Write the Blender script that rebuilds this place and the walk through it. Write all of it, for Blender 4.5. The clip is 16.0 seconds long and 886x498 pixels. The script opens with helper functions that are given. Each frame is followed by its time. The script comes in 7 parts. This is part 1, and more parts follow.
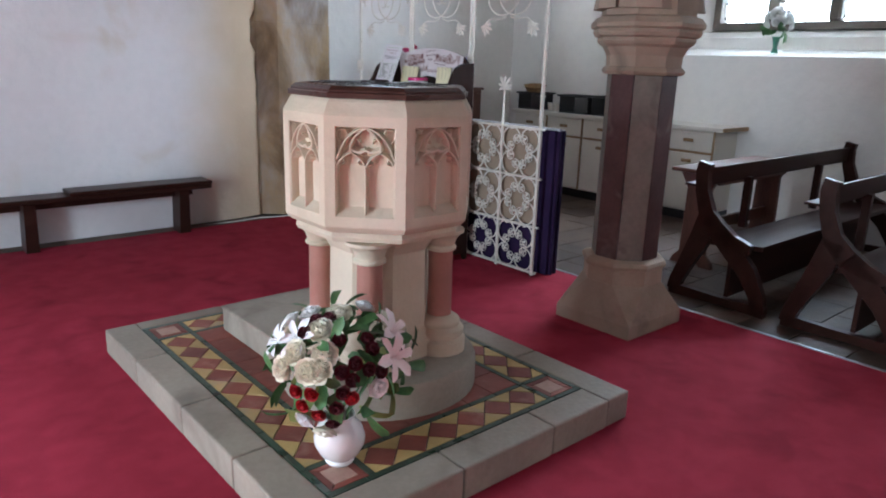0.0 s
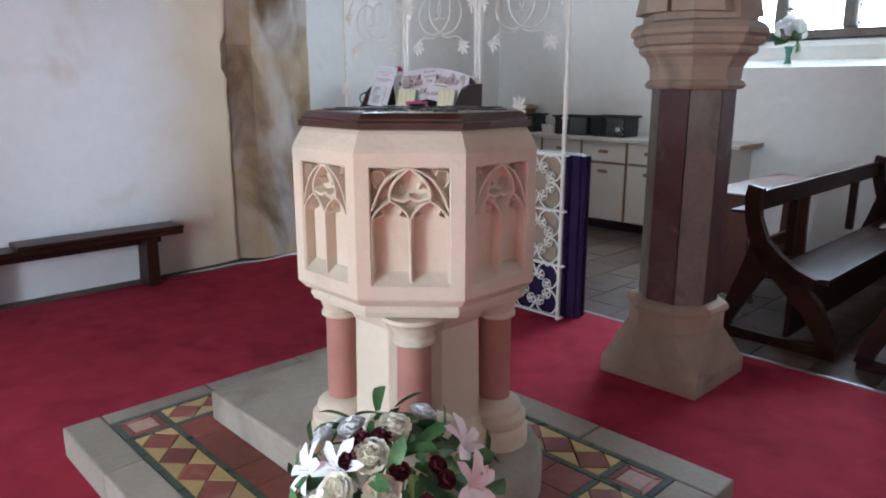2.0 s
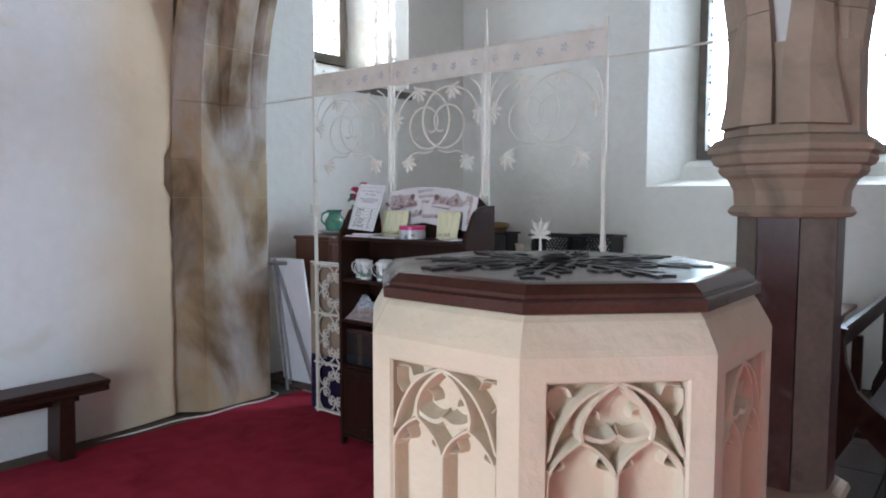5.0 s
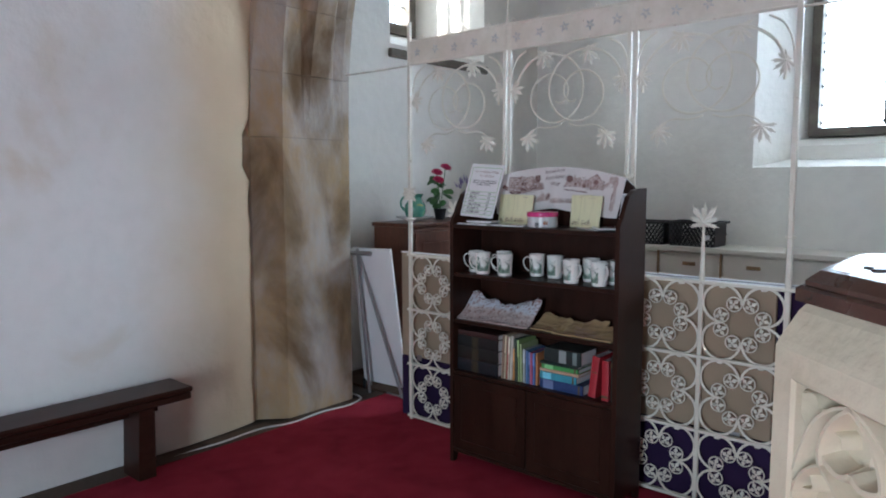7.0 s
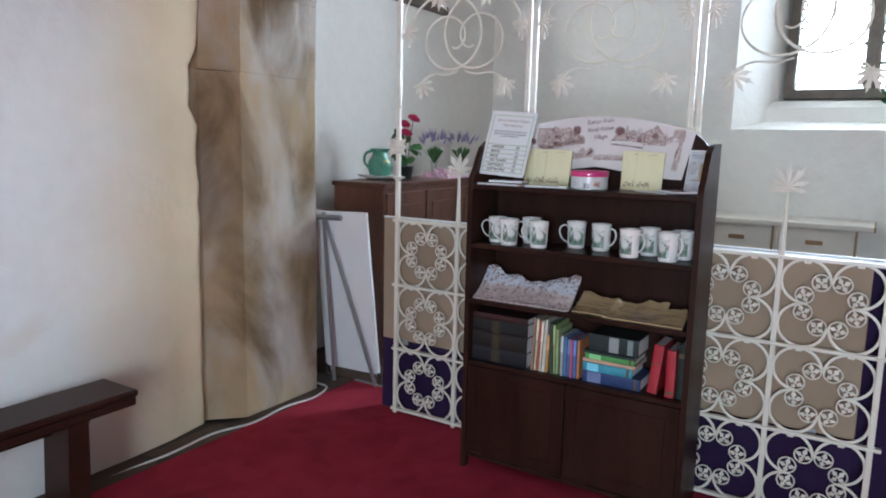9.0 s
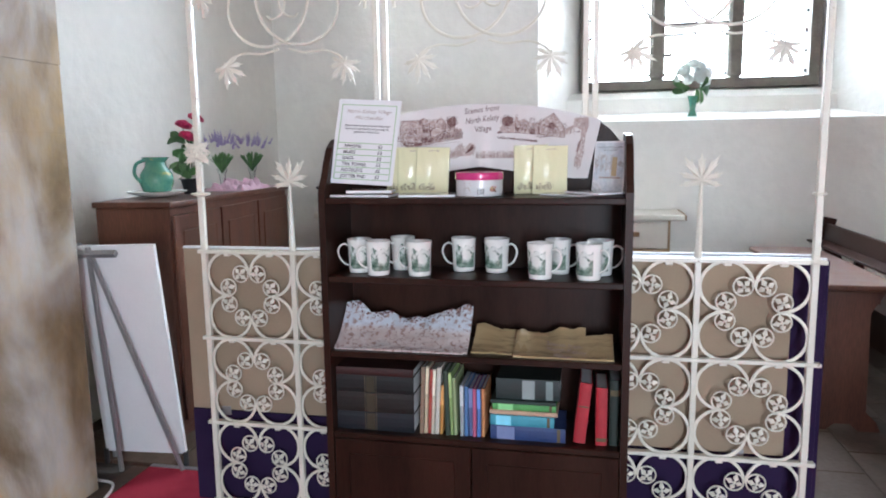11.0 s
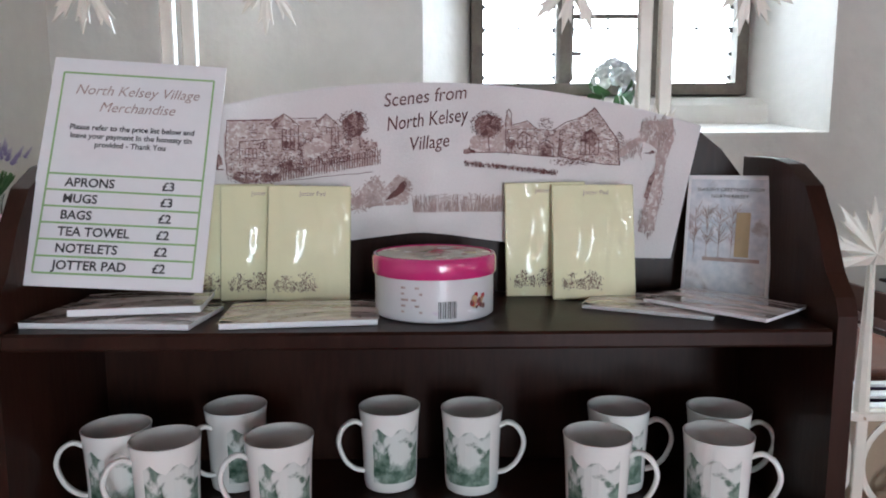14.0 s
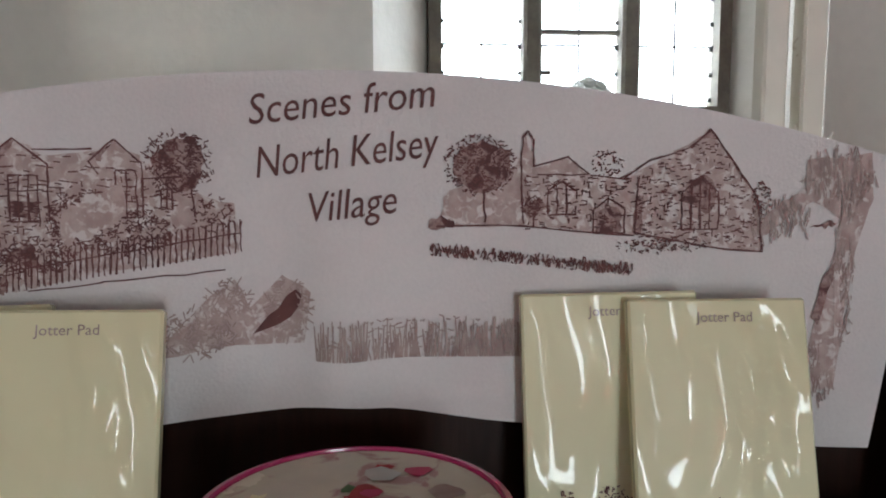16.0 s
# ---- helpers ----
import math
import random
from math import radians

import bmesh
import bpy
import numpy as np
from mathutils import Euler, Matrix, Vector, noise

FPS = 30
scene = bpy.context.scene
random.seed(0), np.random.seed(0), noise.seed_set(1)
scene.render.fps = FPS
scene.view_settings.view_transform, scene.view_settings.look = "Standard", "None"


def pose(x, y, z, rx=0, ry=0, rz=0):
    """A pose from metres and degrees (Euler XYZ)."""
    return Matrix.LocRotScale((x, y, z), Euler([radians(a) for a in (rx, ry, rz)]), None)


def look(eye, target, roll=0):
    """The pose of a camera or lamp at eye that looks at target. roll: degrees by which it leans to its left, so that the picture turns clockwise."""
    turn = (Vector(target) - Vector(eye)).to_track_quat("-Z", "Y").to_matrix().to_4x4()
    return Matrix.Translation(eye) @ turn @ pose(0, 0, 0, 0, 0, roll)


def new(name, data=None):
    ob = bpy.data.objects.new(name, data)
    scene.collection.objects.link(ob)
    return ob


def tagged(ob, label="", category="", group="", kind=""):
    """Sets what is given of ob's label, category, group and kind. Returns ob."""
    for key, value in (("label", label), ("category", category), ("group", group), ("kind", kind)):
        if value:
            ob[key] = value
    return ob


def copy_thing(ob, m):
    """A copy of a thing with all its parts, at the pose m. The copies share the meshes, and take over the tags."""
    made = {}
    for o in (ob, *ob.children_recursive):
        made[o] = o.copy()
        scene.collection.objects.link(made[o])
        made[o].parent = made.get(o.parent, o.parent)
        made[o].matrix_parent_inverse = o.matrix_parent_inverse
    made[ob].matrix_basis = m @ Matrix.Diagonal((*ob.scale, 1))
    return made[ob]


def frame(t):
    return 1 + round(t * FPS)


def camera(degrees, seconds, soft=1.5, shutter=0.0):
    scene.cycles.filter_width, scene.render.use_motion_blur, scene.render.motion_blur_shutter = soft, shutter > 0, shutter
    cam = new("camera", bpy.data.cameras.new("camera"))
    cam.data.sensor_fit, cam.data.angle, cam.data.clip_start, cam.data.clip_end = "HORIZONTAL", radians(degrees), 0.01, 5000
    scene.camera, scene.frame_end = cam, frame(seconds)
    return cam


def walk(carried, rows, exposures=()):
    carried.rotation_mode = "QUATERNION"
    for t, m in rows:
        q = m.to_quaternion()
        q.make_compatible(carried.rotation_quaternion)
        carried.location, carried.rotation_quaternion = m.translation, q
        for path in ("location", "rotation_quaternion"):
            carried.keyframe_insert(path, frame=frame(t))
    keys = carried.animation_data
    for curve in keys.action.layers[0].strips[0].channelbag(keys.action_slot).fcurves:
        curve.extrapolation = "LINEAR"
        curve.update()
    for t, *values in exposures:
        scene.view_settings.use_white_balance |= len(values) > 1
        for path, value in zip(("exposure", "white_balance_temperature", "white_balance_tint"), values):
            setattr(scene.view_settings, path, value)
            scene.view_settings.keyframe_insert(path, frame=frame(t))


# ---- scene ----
cam = camera(65.1, 16.0, soft=1.9)
PATH = [
    (0, (-0.025, -0.039, 1.474), (1.245, 1.415, 0.95), 1.8),
    (0.5, (-0.004, 0.11, 1.452), (1.343, 1.501, 0.951), 0.9),
    (1, (0.114, 0.322, 1.46), (1.44, 1.748, 1.003), 0.1),
    (1.5, (0.159, 0.498, 1.431), (1.442, 1.963, 0.976), 0.3),
    (2, (0.177, 0.631, 1.449), (1.528, 2.033, 0.99), 0.0),
    (2.5, (0.187, 0.752, 1.455), (1.642, 2.053, 1.018), 0.0),
    (3, (0.301, 0.915, 1.488), (1.777, 2.222, 1.153), -0.4),
    (3.2, (0.346, 0.98, 1.494), (1.816, 2.303, 1.195), -0.4),
    (5.3, (0.503, 1.675, 1.513), (2.043, 2.944, 1.383), -0.1),
    (5.5, (0.544, 1.744, 1.52), (2.058, 3.045, 1.394), -0.2),
    (6, (0.544, 1.954, 1.511), (2.013, 3.302, 1.356), 1.4),
    (6.5, (0.488, 2.153, 1.507), (1.996, 3.46, 1.373), 0.6),
    (7, (0.508, 2.355, 1.492), (2.012, 3.659, 1.298), -0.1),
    (7.5, (0.588, 2.551, 1.484), (2.106, 3.841, 1.3), 0.1),
    (8, (0.592, 2.793, 1.44), (2.159, 4.013, 1.202), 1.0),
    (8.2, (0.571, 2.885, 1.455), (2.164, 4.062, 1.18), 1.2),
    (10.3, (1.012, 3.68, 1.403), (2.881, 4.351, 1.165), -0.1),
    (10.5, (1.04, 3.745, 1.404), (2.942, 4.31, 1.153), -0.4),
    (11, (1.202, 3.859, 1.418), (3.139, 4.266, 1.132), -0.8),
    (11.5, (1.439, 3.936, 1.403), (3.391, 4.274, 1.122), -0.8),
    (12, (1.636, 3.993, 1.409), (3.603, 4.217, 1.122), -0.4),
    (12.5, (1.826, 4.069, 1.448), (3.804, 4.175, 1.178), -0.6),
    (13, (2.005, 4.109, 1.447), (3.986, 4.096, 1.176), -0.6),
    (13.5, (2.288, 4.152, 1.481), (4.264, 4.094, 1.176), -0.7),
    (14, (2.519, 4.195, 1.459), (4.502, 4.167, 1.199), -0.2),
    (14.5, (2.683, 4.238, 1.482), (4.669, 4.115, 1.284), -0.6),
    (15, (2.807, 4.233, 1.484), (4.781, 4.001, 1.263), -0.6),
    (15.5, (2.982, 4.174, 1.489), (4.957, 3.943, 1.281), -0.7),
    (16, (3.057, 4.177, 1.494), (5.042, 4.023, 1.301), -0.1),
]
EXPOSURES = [(0, 2.4, 5950, 13), (1.5, 2.48, 5900, 12), (3, 2.45, 5850, 11), (5.5, 2.28, 5900, 9), (7, 2.12, 5950, 9), (8, 2.3, 5950, 9), (10.3, 2.95, 6250, 12), (12.5, 3.12, 6250, 12), (13.8, 2.6, 6350, 12), (14.5, 2.4, 6500, 12), (15, 2.2, 6650, 12), (16, 1.93, 6850, 12)]
walk(cam, [(t, look(eye, target, roll)) for t, eye, target, roll in PATH], EXPOSURES)

# ---- world, sun, large lights ----
world = bpy.data.worlds.new("sky")
scene.world = world
world.use_nodes = True
wn = world.node_tree
sky = wn.nodes.new("ShaderNodeTexSky")
sky.sky_type, sky.sun_disc = "NISHITA", False
sky.sun_elevation, sky.sun_rotation = radians(31), radians(300)
wn.links.new(sky.outputs[0], wn.nodes["Background"].inputs[0])
wn.nodes["Background"].inputs[1].default_value = 0.05


def area(name, x, y, z, sx, sy, watts, face, color):
    """A rectangle lamp in an opening, facing along `face`: sky light, or added fill."""
    d = bpy.data.lights.new(name, "AREA")
    d.shape, d.size, d.size_y, d.energy, d.color = "RECTANGLE", sx, sy, watts, color
    ob = new(name, d)
    ob.matrix_basis = look((x, y, z), (x + face[0], y + face[1], z + face[2]))
    return ob


DAY = (0.75, 0.89, 1.0)
area("window_light_east", 7.36, 3.04, 2.75, 1.76, 1.8, 50, (-1, 0, 0), DAY)
area("window_light_end", 5.0, 7.1, 3.55, 0.75, 1.5, 7, (0, -1, 0), DAY)
# added fill for the aisle, in an unseen opening further south
area("window_light_east_b", 7.2, -1.6, 2.68, 2.4, 2.0, 7, (-1, 0, 0), DAY)
area("door_light_west", -2.55, 2.5, 1.2, 1.2, 2.1, 29, (1, 0, -0.05), DAY)
# weak added fill from behind the camera, through an unseen opening
area("window_light_west", -2.55, -2.4, 3.1, 1.4, 1.3, 5, (1, 0, 0), DAY)
# low sun through the doorway, onto the carpet before the font
sun = new("sun", bpy.data.lights.new("sun", "SUN"))
sun.data.energy, sun.data.angle, sun.data.color = 5.0, radians(0.53), (1.0, 0.93, 0.82)
sun.matrix_basis = look((-8.66, 5.0, 6.0), (0, 0, 0))


# ---- materials ----
def surface(name, a, b, scale=6.0, rough=0.8, bump=0.2, fine=60.0, metal=0.0, stain=None, stain_scale=1.2, stain_at=(0.5, 0.7), world_space=False, rand=0.0, bump_m=0.01, coat=0.0, stretch=(1, 1, 1), sheen=0.0, spec=0.5, grain=0.22, tint=None):
    """A matte or glossy surface: two base colours mixed by a coarse and a fine noise, a stain with its own shape, and relief."""
    m = bpy.data.materials.new(name)
    m.use_nodes = True
    n, l = m.node_tree.nodes, m.node_tree.links
    bs = n["Principled BSDF"]
    if world_space:
        co = n.new("ShaderNodeNewGeometry").outputs["Position"]
    else:
        co = n.new("ShaderNodeTexCoord").outputs["Object"]
    mp = n.new("ShaderNodeMapping")
    mp.inputs["Scale"].default_value = stretch
    l.new(co, mp.inputs[0])
    co = mp.outputs[0]

    def noise_tex(s, detail=5.0, dist=0.0):
        t = n.new("ShaderNodeTexNoise")
        t.inputs["Scale"].default_value, t.inputs["Detail"].default_value, t.inputs["Distortion"].default_value = s, detail, dist
        l.new(co, t.inputs["Vector"])
        return t.outputs["Fac"]

    def mix(f, x, y, kind="MIX"):
        k = n.new("ShaderNodeMix")
        k.data_type, k.blend_type = "RGBA", kind
        if isinstance(f, float):
            k.inputs[0].default_value = f
        else:
            l.new(f, k.inputs[0])
        for s, v in ((6, x), (7, y)):
            if isinstance(v, tuple):
                k.inputs[s].default_value = (*v[:3], 1)
            else:
                l.new(v, k.inputs[s])
        return k.outputs[2]

    def ramp(f, lo, hi):
        r = n.new("ShaderNodeMapRange")
        r.interpolation_type = "SMOOTHSTEP"
        r.inputs[1].default_value, r.inputs[2].default_value = lo, hi
        l.new(f, r.inputs[0])
        return r.outputs[0]

    coarse, small = noise_tex(scale), noise_tex(fine, 4.0)
    c = mix(ramp(coarse, 0.35, 0.65), a, b)
    c = mix(grain, c, mix(ramp(small, 0.3, 0.7), tuple(v * 0.75 for v in a), tuple(min(1, v * 1.15) for v in b)))
    if tint:
        # a second colour that takes over along one axis, with a ragged border
        axis, lo, hi, colour = tint[:4]
        sp = n.new("ShaderNodeSeparateXYZ")
        l.new(co, sp.inputs[0])
        wob = n.new("ShaderNodeMath")
        wob.operation = "MULTIPLY_ADD"
        l.new(noise_tex(1.4, 6.0), wob.inputs[0])
        wob.inputs[1].default_value = tint[4] if len(tint) > 4 else 0.5
        l.new(sp.outputs[axis], wob.inputs[2])
        c = mix(ramp(wob.outputs[0], lo, hi), c, mix(ramp(coarse, 0.35, 0.65), colour, tuple(v * 0.86 for v in colour)))
    if stain:
        c = mix(ramp(noise_tex(stain_scale, 8.0, 0.6), *stain_at), c, stain)
    if rand:
        info = n.new("ShaderNodeObjectInfo")
        hs = n.new("ShaderNodeHueSaturation")
        mr = n.new("ShaderNodeMapRange")
        mr.inputs[3].default_value, mr.inputs[4].default_value = 1 - rand, 1 + rand
        l.new(info.outputs["Random"], mr.inputs[0])
        l.new(mr.outputs[0], hs.inputs["Value"])
        l.new(c, hs.inputs["Color"])
        c = hs.outputs[0]
    l.new(c, bs.inputs["Base Color"])
    rr = n.new("ShaderNodeMapRange")
    rr.inputs[3].default_value, rr.inputs[4].default_value = max(0.02, rough - 0.1), min(1, rough + 0.1)
    l.new(coarse, rr.inputs[0])
    l.new(rr.outputs[0], bs.inputs["Roughness"])
    bs.inputs["Metallic"].default_value = metal
    bs.inputs["Coat Weight"].default_value, bs.inputs["Coat Roughness"].default_value = coat, 0.16
    bs.inputs["Sheen Weight"].default_value = sheen
    bs.inputs["Specular IOR Level"].default_value = spec
    if bump:
        add = n.new("ShaderNodeMath")
        add.operation = "ADD"
        l.new(coarse, add.inputs[0])
        l.new(small, add.inputs[1])
        bp = n.new("ShaderNodeBump")
        bp.inputs["Strength"].default_value, bp.inputs["Distance"].default_value = bump, bump_m
        l.new(add.outputs[0], bp.inputs["Height"])
        l.new(bp.outputs[0], bs.inputs["Normal"])
    return m


def glass(name, tint=(1, 1, 1), rough=0.0):
    m = bpy.data.materials.new(name)
    m.use_nodes = True
    bs = m.node_tree.nodes["Principled BSDF"]
    bs.inputs["Base Color"].default_value = (*tint, 1)
    bs.inputs["Transmission Weight"].default_value = 1.0
    bs.inputs["Roughness"].default_value = rough
    bs.inputs["IOR"].default_value = 1.45
    return m


PLASTER = surface("plaster", (0.80, 0.79, 0.77), (0.75, 0.74, 0.71), 0.9, 0.92, 0.35, 14, stain=(0.58, 0.50, 0.40), stain_scale=1.1, stain_at=(0.60, 0.78), world_space=True, grain=0.10, bump_m=0.02)
PLASTER_DAMP = surface("damp plaster", (0.80, 0.79, 0.77), (0.74, 0.73, 0.71), 0.9, 0.92, 0.35, 14, stain=(0.67, 0.60, 0.50), stain_scale=1.6, stain_at=(0.56, 0.80), world_space=True, grain=0.10, tint=("X", 2.36, 2.98, (0.70, 0.555, 0.385)), bump_m=0.02)
PLASTER_AISLE = surface("aisle plaster", (0.82, 0.79, 0.74), (0.78, 0.75, 0.69), 0.8, 0.92, 0.3, 12, stain=(0.60, 0.50, 0.36), stain_scale=0.9, stain_at=(0.62, 0.85), world_space=True, grain=0.10, bump_m=0.02)
OLDSTONE = surface("stained arch stone", (0.48, 0.44, 0.41), (0.40, 0.28, 0.15), 2.2, 0.92, 0.35, 24, stain=(0.14, 0.085, 0.040), stain_scale=1.7, stain_at=(0.43, 0.70), world_space=True, stretch=(1.5, 1.5, 0.85), bump_m=0.012)
BUFF = surface("buff stone", (0.42, 0.32, 0.235), (0.34, 0.255, 0.185), 4.0, 0.85, 0.25, 40, stain=(0.24, 0.185, 0.14), stain_scale=3.2, stain_at=(0.5, 0.72), world_space=True, rand=0.06)
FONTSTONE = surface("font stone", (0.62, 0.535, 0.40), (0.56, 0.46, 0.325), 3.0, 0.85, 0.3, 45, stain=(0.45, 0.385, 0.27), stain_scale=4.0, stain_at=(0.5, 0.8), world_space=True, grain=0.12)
PINKSTONE = surface("red sandstone", (0.40, 0.185, 0.135), (0.34, 0.15, 0.11), 5, 0.8, 0.2, 60, grain=0.15)
SLAB = surface("grey plinth stone", (0.27, 0.225, 0.175), (0.33, 0.28, 0.215), 2.5, 0.75, 0.25, 45, stain=(0.19, 0.155, 0.12), stain_scale=2.2, world_space=True, rand=0.10, grain=0.15)
MARBLE_D = surface("dark red marble", (0.075, 0.034, 0.032), (0.11, 0.055, 0.05), 6, 0.38, 0.05, 40, stain=(0.20, 0.15, 0.13), stain_scale=4, stain_at=(0.55, 0.75))
MARBLE_G = surface("grey green marble", (0.17, 0.15, 0.12), (0.22, 0.195, 0.16), 6, 0.42, 0.05, 40, stain=(0.09, 0.06, 0.05), stain_scale=4, stain_at=(0.55, 0.75))
CARPET = surface("red carpet", (0.43, 0.038, 0.066), (0.33, 0.026, 0.048), 7.0, 0.97, 0.6, 190, stain=(0.23, 0.016, 0.032), stain_scale=3.2, stain_at=(0.48, 0.80), world_space=True, bump_m=0.008, grain=0.5, spec=0.12)
FLAG = surface("floor stone", (0.085, 0.055, 0.040), (0.115, 0.078, 0.058), 4, 0.6, 0.2, 40, stain=(0.06, 0.042, 0.032), stain_scale=3, world_space=True, rand=0.2, spec=0.2)
GROUT = surface("grout", (0.08, 0.065, 0.055), (0.06, 0.05, 0.042), 12, 0.9, 0.2, world_space=True)
DARKWOOD = surface("dark stained wood", (0.020, 0.0078, 0.0055), (0.036, 0.014, 0.009), 2.0, 0.36, 0.03, 30, stretch=(5, 5, 0.7), grain=0.25, spec=0.16)
PEWWOOD = surface("dark pew oak", (0.028, 0.0105, 0.0078), (0.044, 0.0175, 0.012), 2.0, 0.33, 0.0, 30, stretch=(0.7, 5, 5), grain=0.25, spec=0.15)
LIDWOOD = surface("lid wood", (0.050, 0.020, 0.014), (0.075, 0.032, 0.021), 2.0, 0.25, 0.03, 30, stretch=(0.7, 5, 5), grain=0.2)
DRESSERWOOD = surface("red brown varnished wood", (0.070, 0.023, 0.013), (0.13, 0.046, 0.026), 2.0, 0.36, 0.03, 30, stretch=(5, 5, 0.7), grain=0.35)
WHITEIRON = surface("white painted iron", (0.80, 0.75, 0.66), (0.72, 0.67, 0.57), 9, 0.35, 0.12, 70, bump_m=0.002, grain=0.12, stain=(0.36, 0.24, 0.14), stain_scale=30, stain_at=(0.70, 0.76))
HESSIAN = surface("brown hessian", (0.36, 0.27, 0.19), (0.31, 0.23, 0.16), 3, 0.95, 0.3, 240, world_space=True, bump_m=0.002)
PURPLE = surface("purple felt", (0.028, 0.014, 0.050), (0.021, 0.010, 0.038), 4, 0.95, 0.3, 200, world_space=True, bump_m=0.002, spec=0.2)
CABWHITE = surface("cream melamine", (0.76, 0.71, 0.62), (0.72, 0.67, 0.58), 2, 0.45, 0.02, 20, grain=0.06)
TRIMWOOD = surface("oak trim", (0.34, 0.21, 0.10), (0.28, 0.17, 0.085), 5, 0.5, 0.05, 60)
BLACK = surface("black plastic", (0.012, 0.012, 0.014), (0.020, 0.020, 0.022), 8, 0.45, 0.05)
IRON = surface("dark wrought iron", (0.025, 0.022, 0.02), (0.045, 0.035, 0.03), 20, 0.4, 0.3, metal=0.6, bump_m=0.002)
WINSTONE = surface("old window stone", (0.13, 0.11, 0.09), (0.18, 0.155, 0.125), 7, 0.8, 0.2, 60)
LEAD = surface("lead", (0.10, 0.10, 0.10), (0.14, 0.14, 0.14), 12, 0.5, 0.1)
GLASS = glass("window glass", (0.98, 1.0, 1.0))


def film_wrapped(m, scale=15.0, turn=0.5, strength=1.0):
    """Clear wrapping film over a material: a sharp coat with long crinkles of its own."""
    n, l = m.node_tree.nodes, m.node_tree.links
    bs = n["Principled BSDF"]
    mp, tx, bp = n.new("ShaderNodeMapping"), n.new("ShaderNodeTexNoise"), n.new("ShaderNodeBump")
    l.new(n.new("ShaderNodeTexCoord").outputs["Object"], mp.inputs[0])
    mp.inputs["Rotation"].default_value = (turn, turn, turn)
    mp.inputs["Scale"].default_value = (1.0, 0.35, 1.0)
    tx.inputs["Scale"].default_value, tx.inputs["Detail"].default_value, tx.inputs["Distortion"].default_value = scale, 1.5, 0.8
    l.new(mp.outputs[0], tx.inputs["Vector"])
    bp.inputs["Strength"].default_value, bp.inputs["Distance"].default_value = strength, 0.06
    l.new(tx.outputs["Fac"], bp.inputs["Height"])
    l.new(bp.outputs[0], bs.inputs["Coat Normal"])
    bs.inputs["Coat Weight"].default_value, bs.inputs["Coat Roughness"].default_value, bs.inputs["Coat IOR"].default_value = 1.0, 0.06, 1.5
    return m


WATERGLASS = glass("clear glass", (0.93, 0.97, 0.96))
ALUMINIUM = surface("dull aluminium", (0.36, 0.36, 0.37), (0.42, 0.42, 0.43), 8, 0.4, 0.05, metal=0.7)
CHINA = surface("white bone china", (0.84, 0.83, 0.79), (0.82, 0.81, 0.77), 3, 0.12, 0.0, grain=0.03)
PAPER = surface("white paper", (0.82, 0.82, 0.83), (0.79, 0.79, 0.80), 4, 0.6, 0.02, 80, grain=0.05, coat=0.25)
LINEN = surface("white linen", (0.74, 0.70, 0.69), (0.69, 0.65, 0.64), 7, 0.9, 0.3, 420, bump_m=0.0015, grain=0.12)
INK = surface("brown ink", (0.12, 0.045, 0.045), (0.16, 0.065, 0.06), 60, 0.8, 0.0)
INKPALE = surface("pale brown ink", (0.36, 0.26, 0.24), (0.46, 0.36, 0.33), 60, 0.8, 0.0)
INKDARK = surface("black print", (0.03, 0.03, 0.032), (0.04, 0.04, 0.042), 60, 0.6, 0.0)
GREENLINE = surface("green rule", (0.30, 0.50, 0.22), (0.27, 0.46, 0.20), 40, 0.6, 0.0)
PADYELLOW = film_wrapped(surface("wrapped yellow paper", (0.82, 0.78, 0.50), (0.79, 0.74, 0.46), 5, 0.55, 0.1, 22, coat=0.4, grain=0.05, bump_m=0.012))
PINKTIN = surface("magenta enamel", (0.62, 0.035, 0.19), (0.55, 0.03, 0.16), 8, 0.2, 0.0, coat=0.6, grain=0.05)
TINWHITE = surface("printed tin", (0.66, 0.66, 0.67), (0.60, 0.60, 0.62), 6, 0.25, 0.0, stain=(0.58, 0.50, 0.60), stain_scale=40, stain_at=(0.62, 0.7), grain=0.05)
TINTOP = surface("painted tin top", (0.72, 0.66, 0.55), (0.66, 0.58, 0.46), 20, 0.25, 0.0, stain=(0.50, 0.30, 0.28), stain_scale=32, stain_at=(0.52, 0.60), fine=45, grain=0.3)
MUGPRINT = surface("green printed scene", (0.030, 0.080, 0.050), (0.26, 0.34, 0.28), 55, 0.15, 0.0, fine=140, stain=(0.70, 0.72, 0.68), stain_scale=26, stain_at=(0.47, 0.56), grain=0.3)
SNOWPRINT = film_wrapped(surface("printed winter scene", (0.60, 0.66, 0.73), (0.76, 0.76, 0.78), 22, 0.15, 0.0, fine=90, stain=(0.42, 0.38, 0.38), stain_scale=34, stain_at=(0.56, 0.70), coat=0.8, grain=0.3))
SEPIAPRINT = film_wrapped(surface("wrapped printed cards", (0.76, 0.69, 0.66), (0.71, 0.63, 0.60), 14, 0.2, 0.3, fine=60, stain=(0.50, 0.36, 0.31), stain_scale=75, stain_at=(0.54, 0.70), coat=0.8, grain=0.2, bump_m=0.004))
KRAFT = film_wrapped(surface("wrapped tan paper bag", (0.55, 0.40, 0.22), (0.48, 0.34, 0.18), 9, 0.3, 0.4, 24, coat=0.8, grain=0.12, bump_m=0.006))
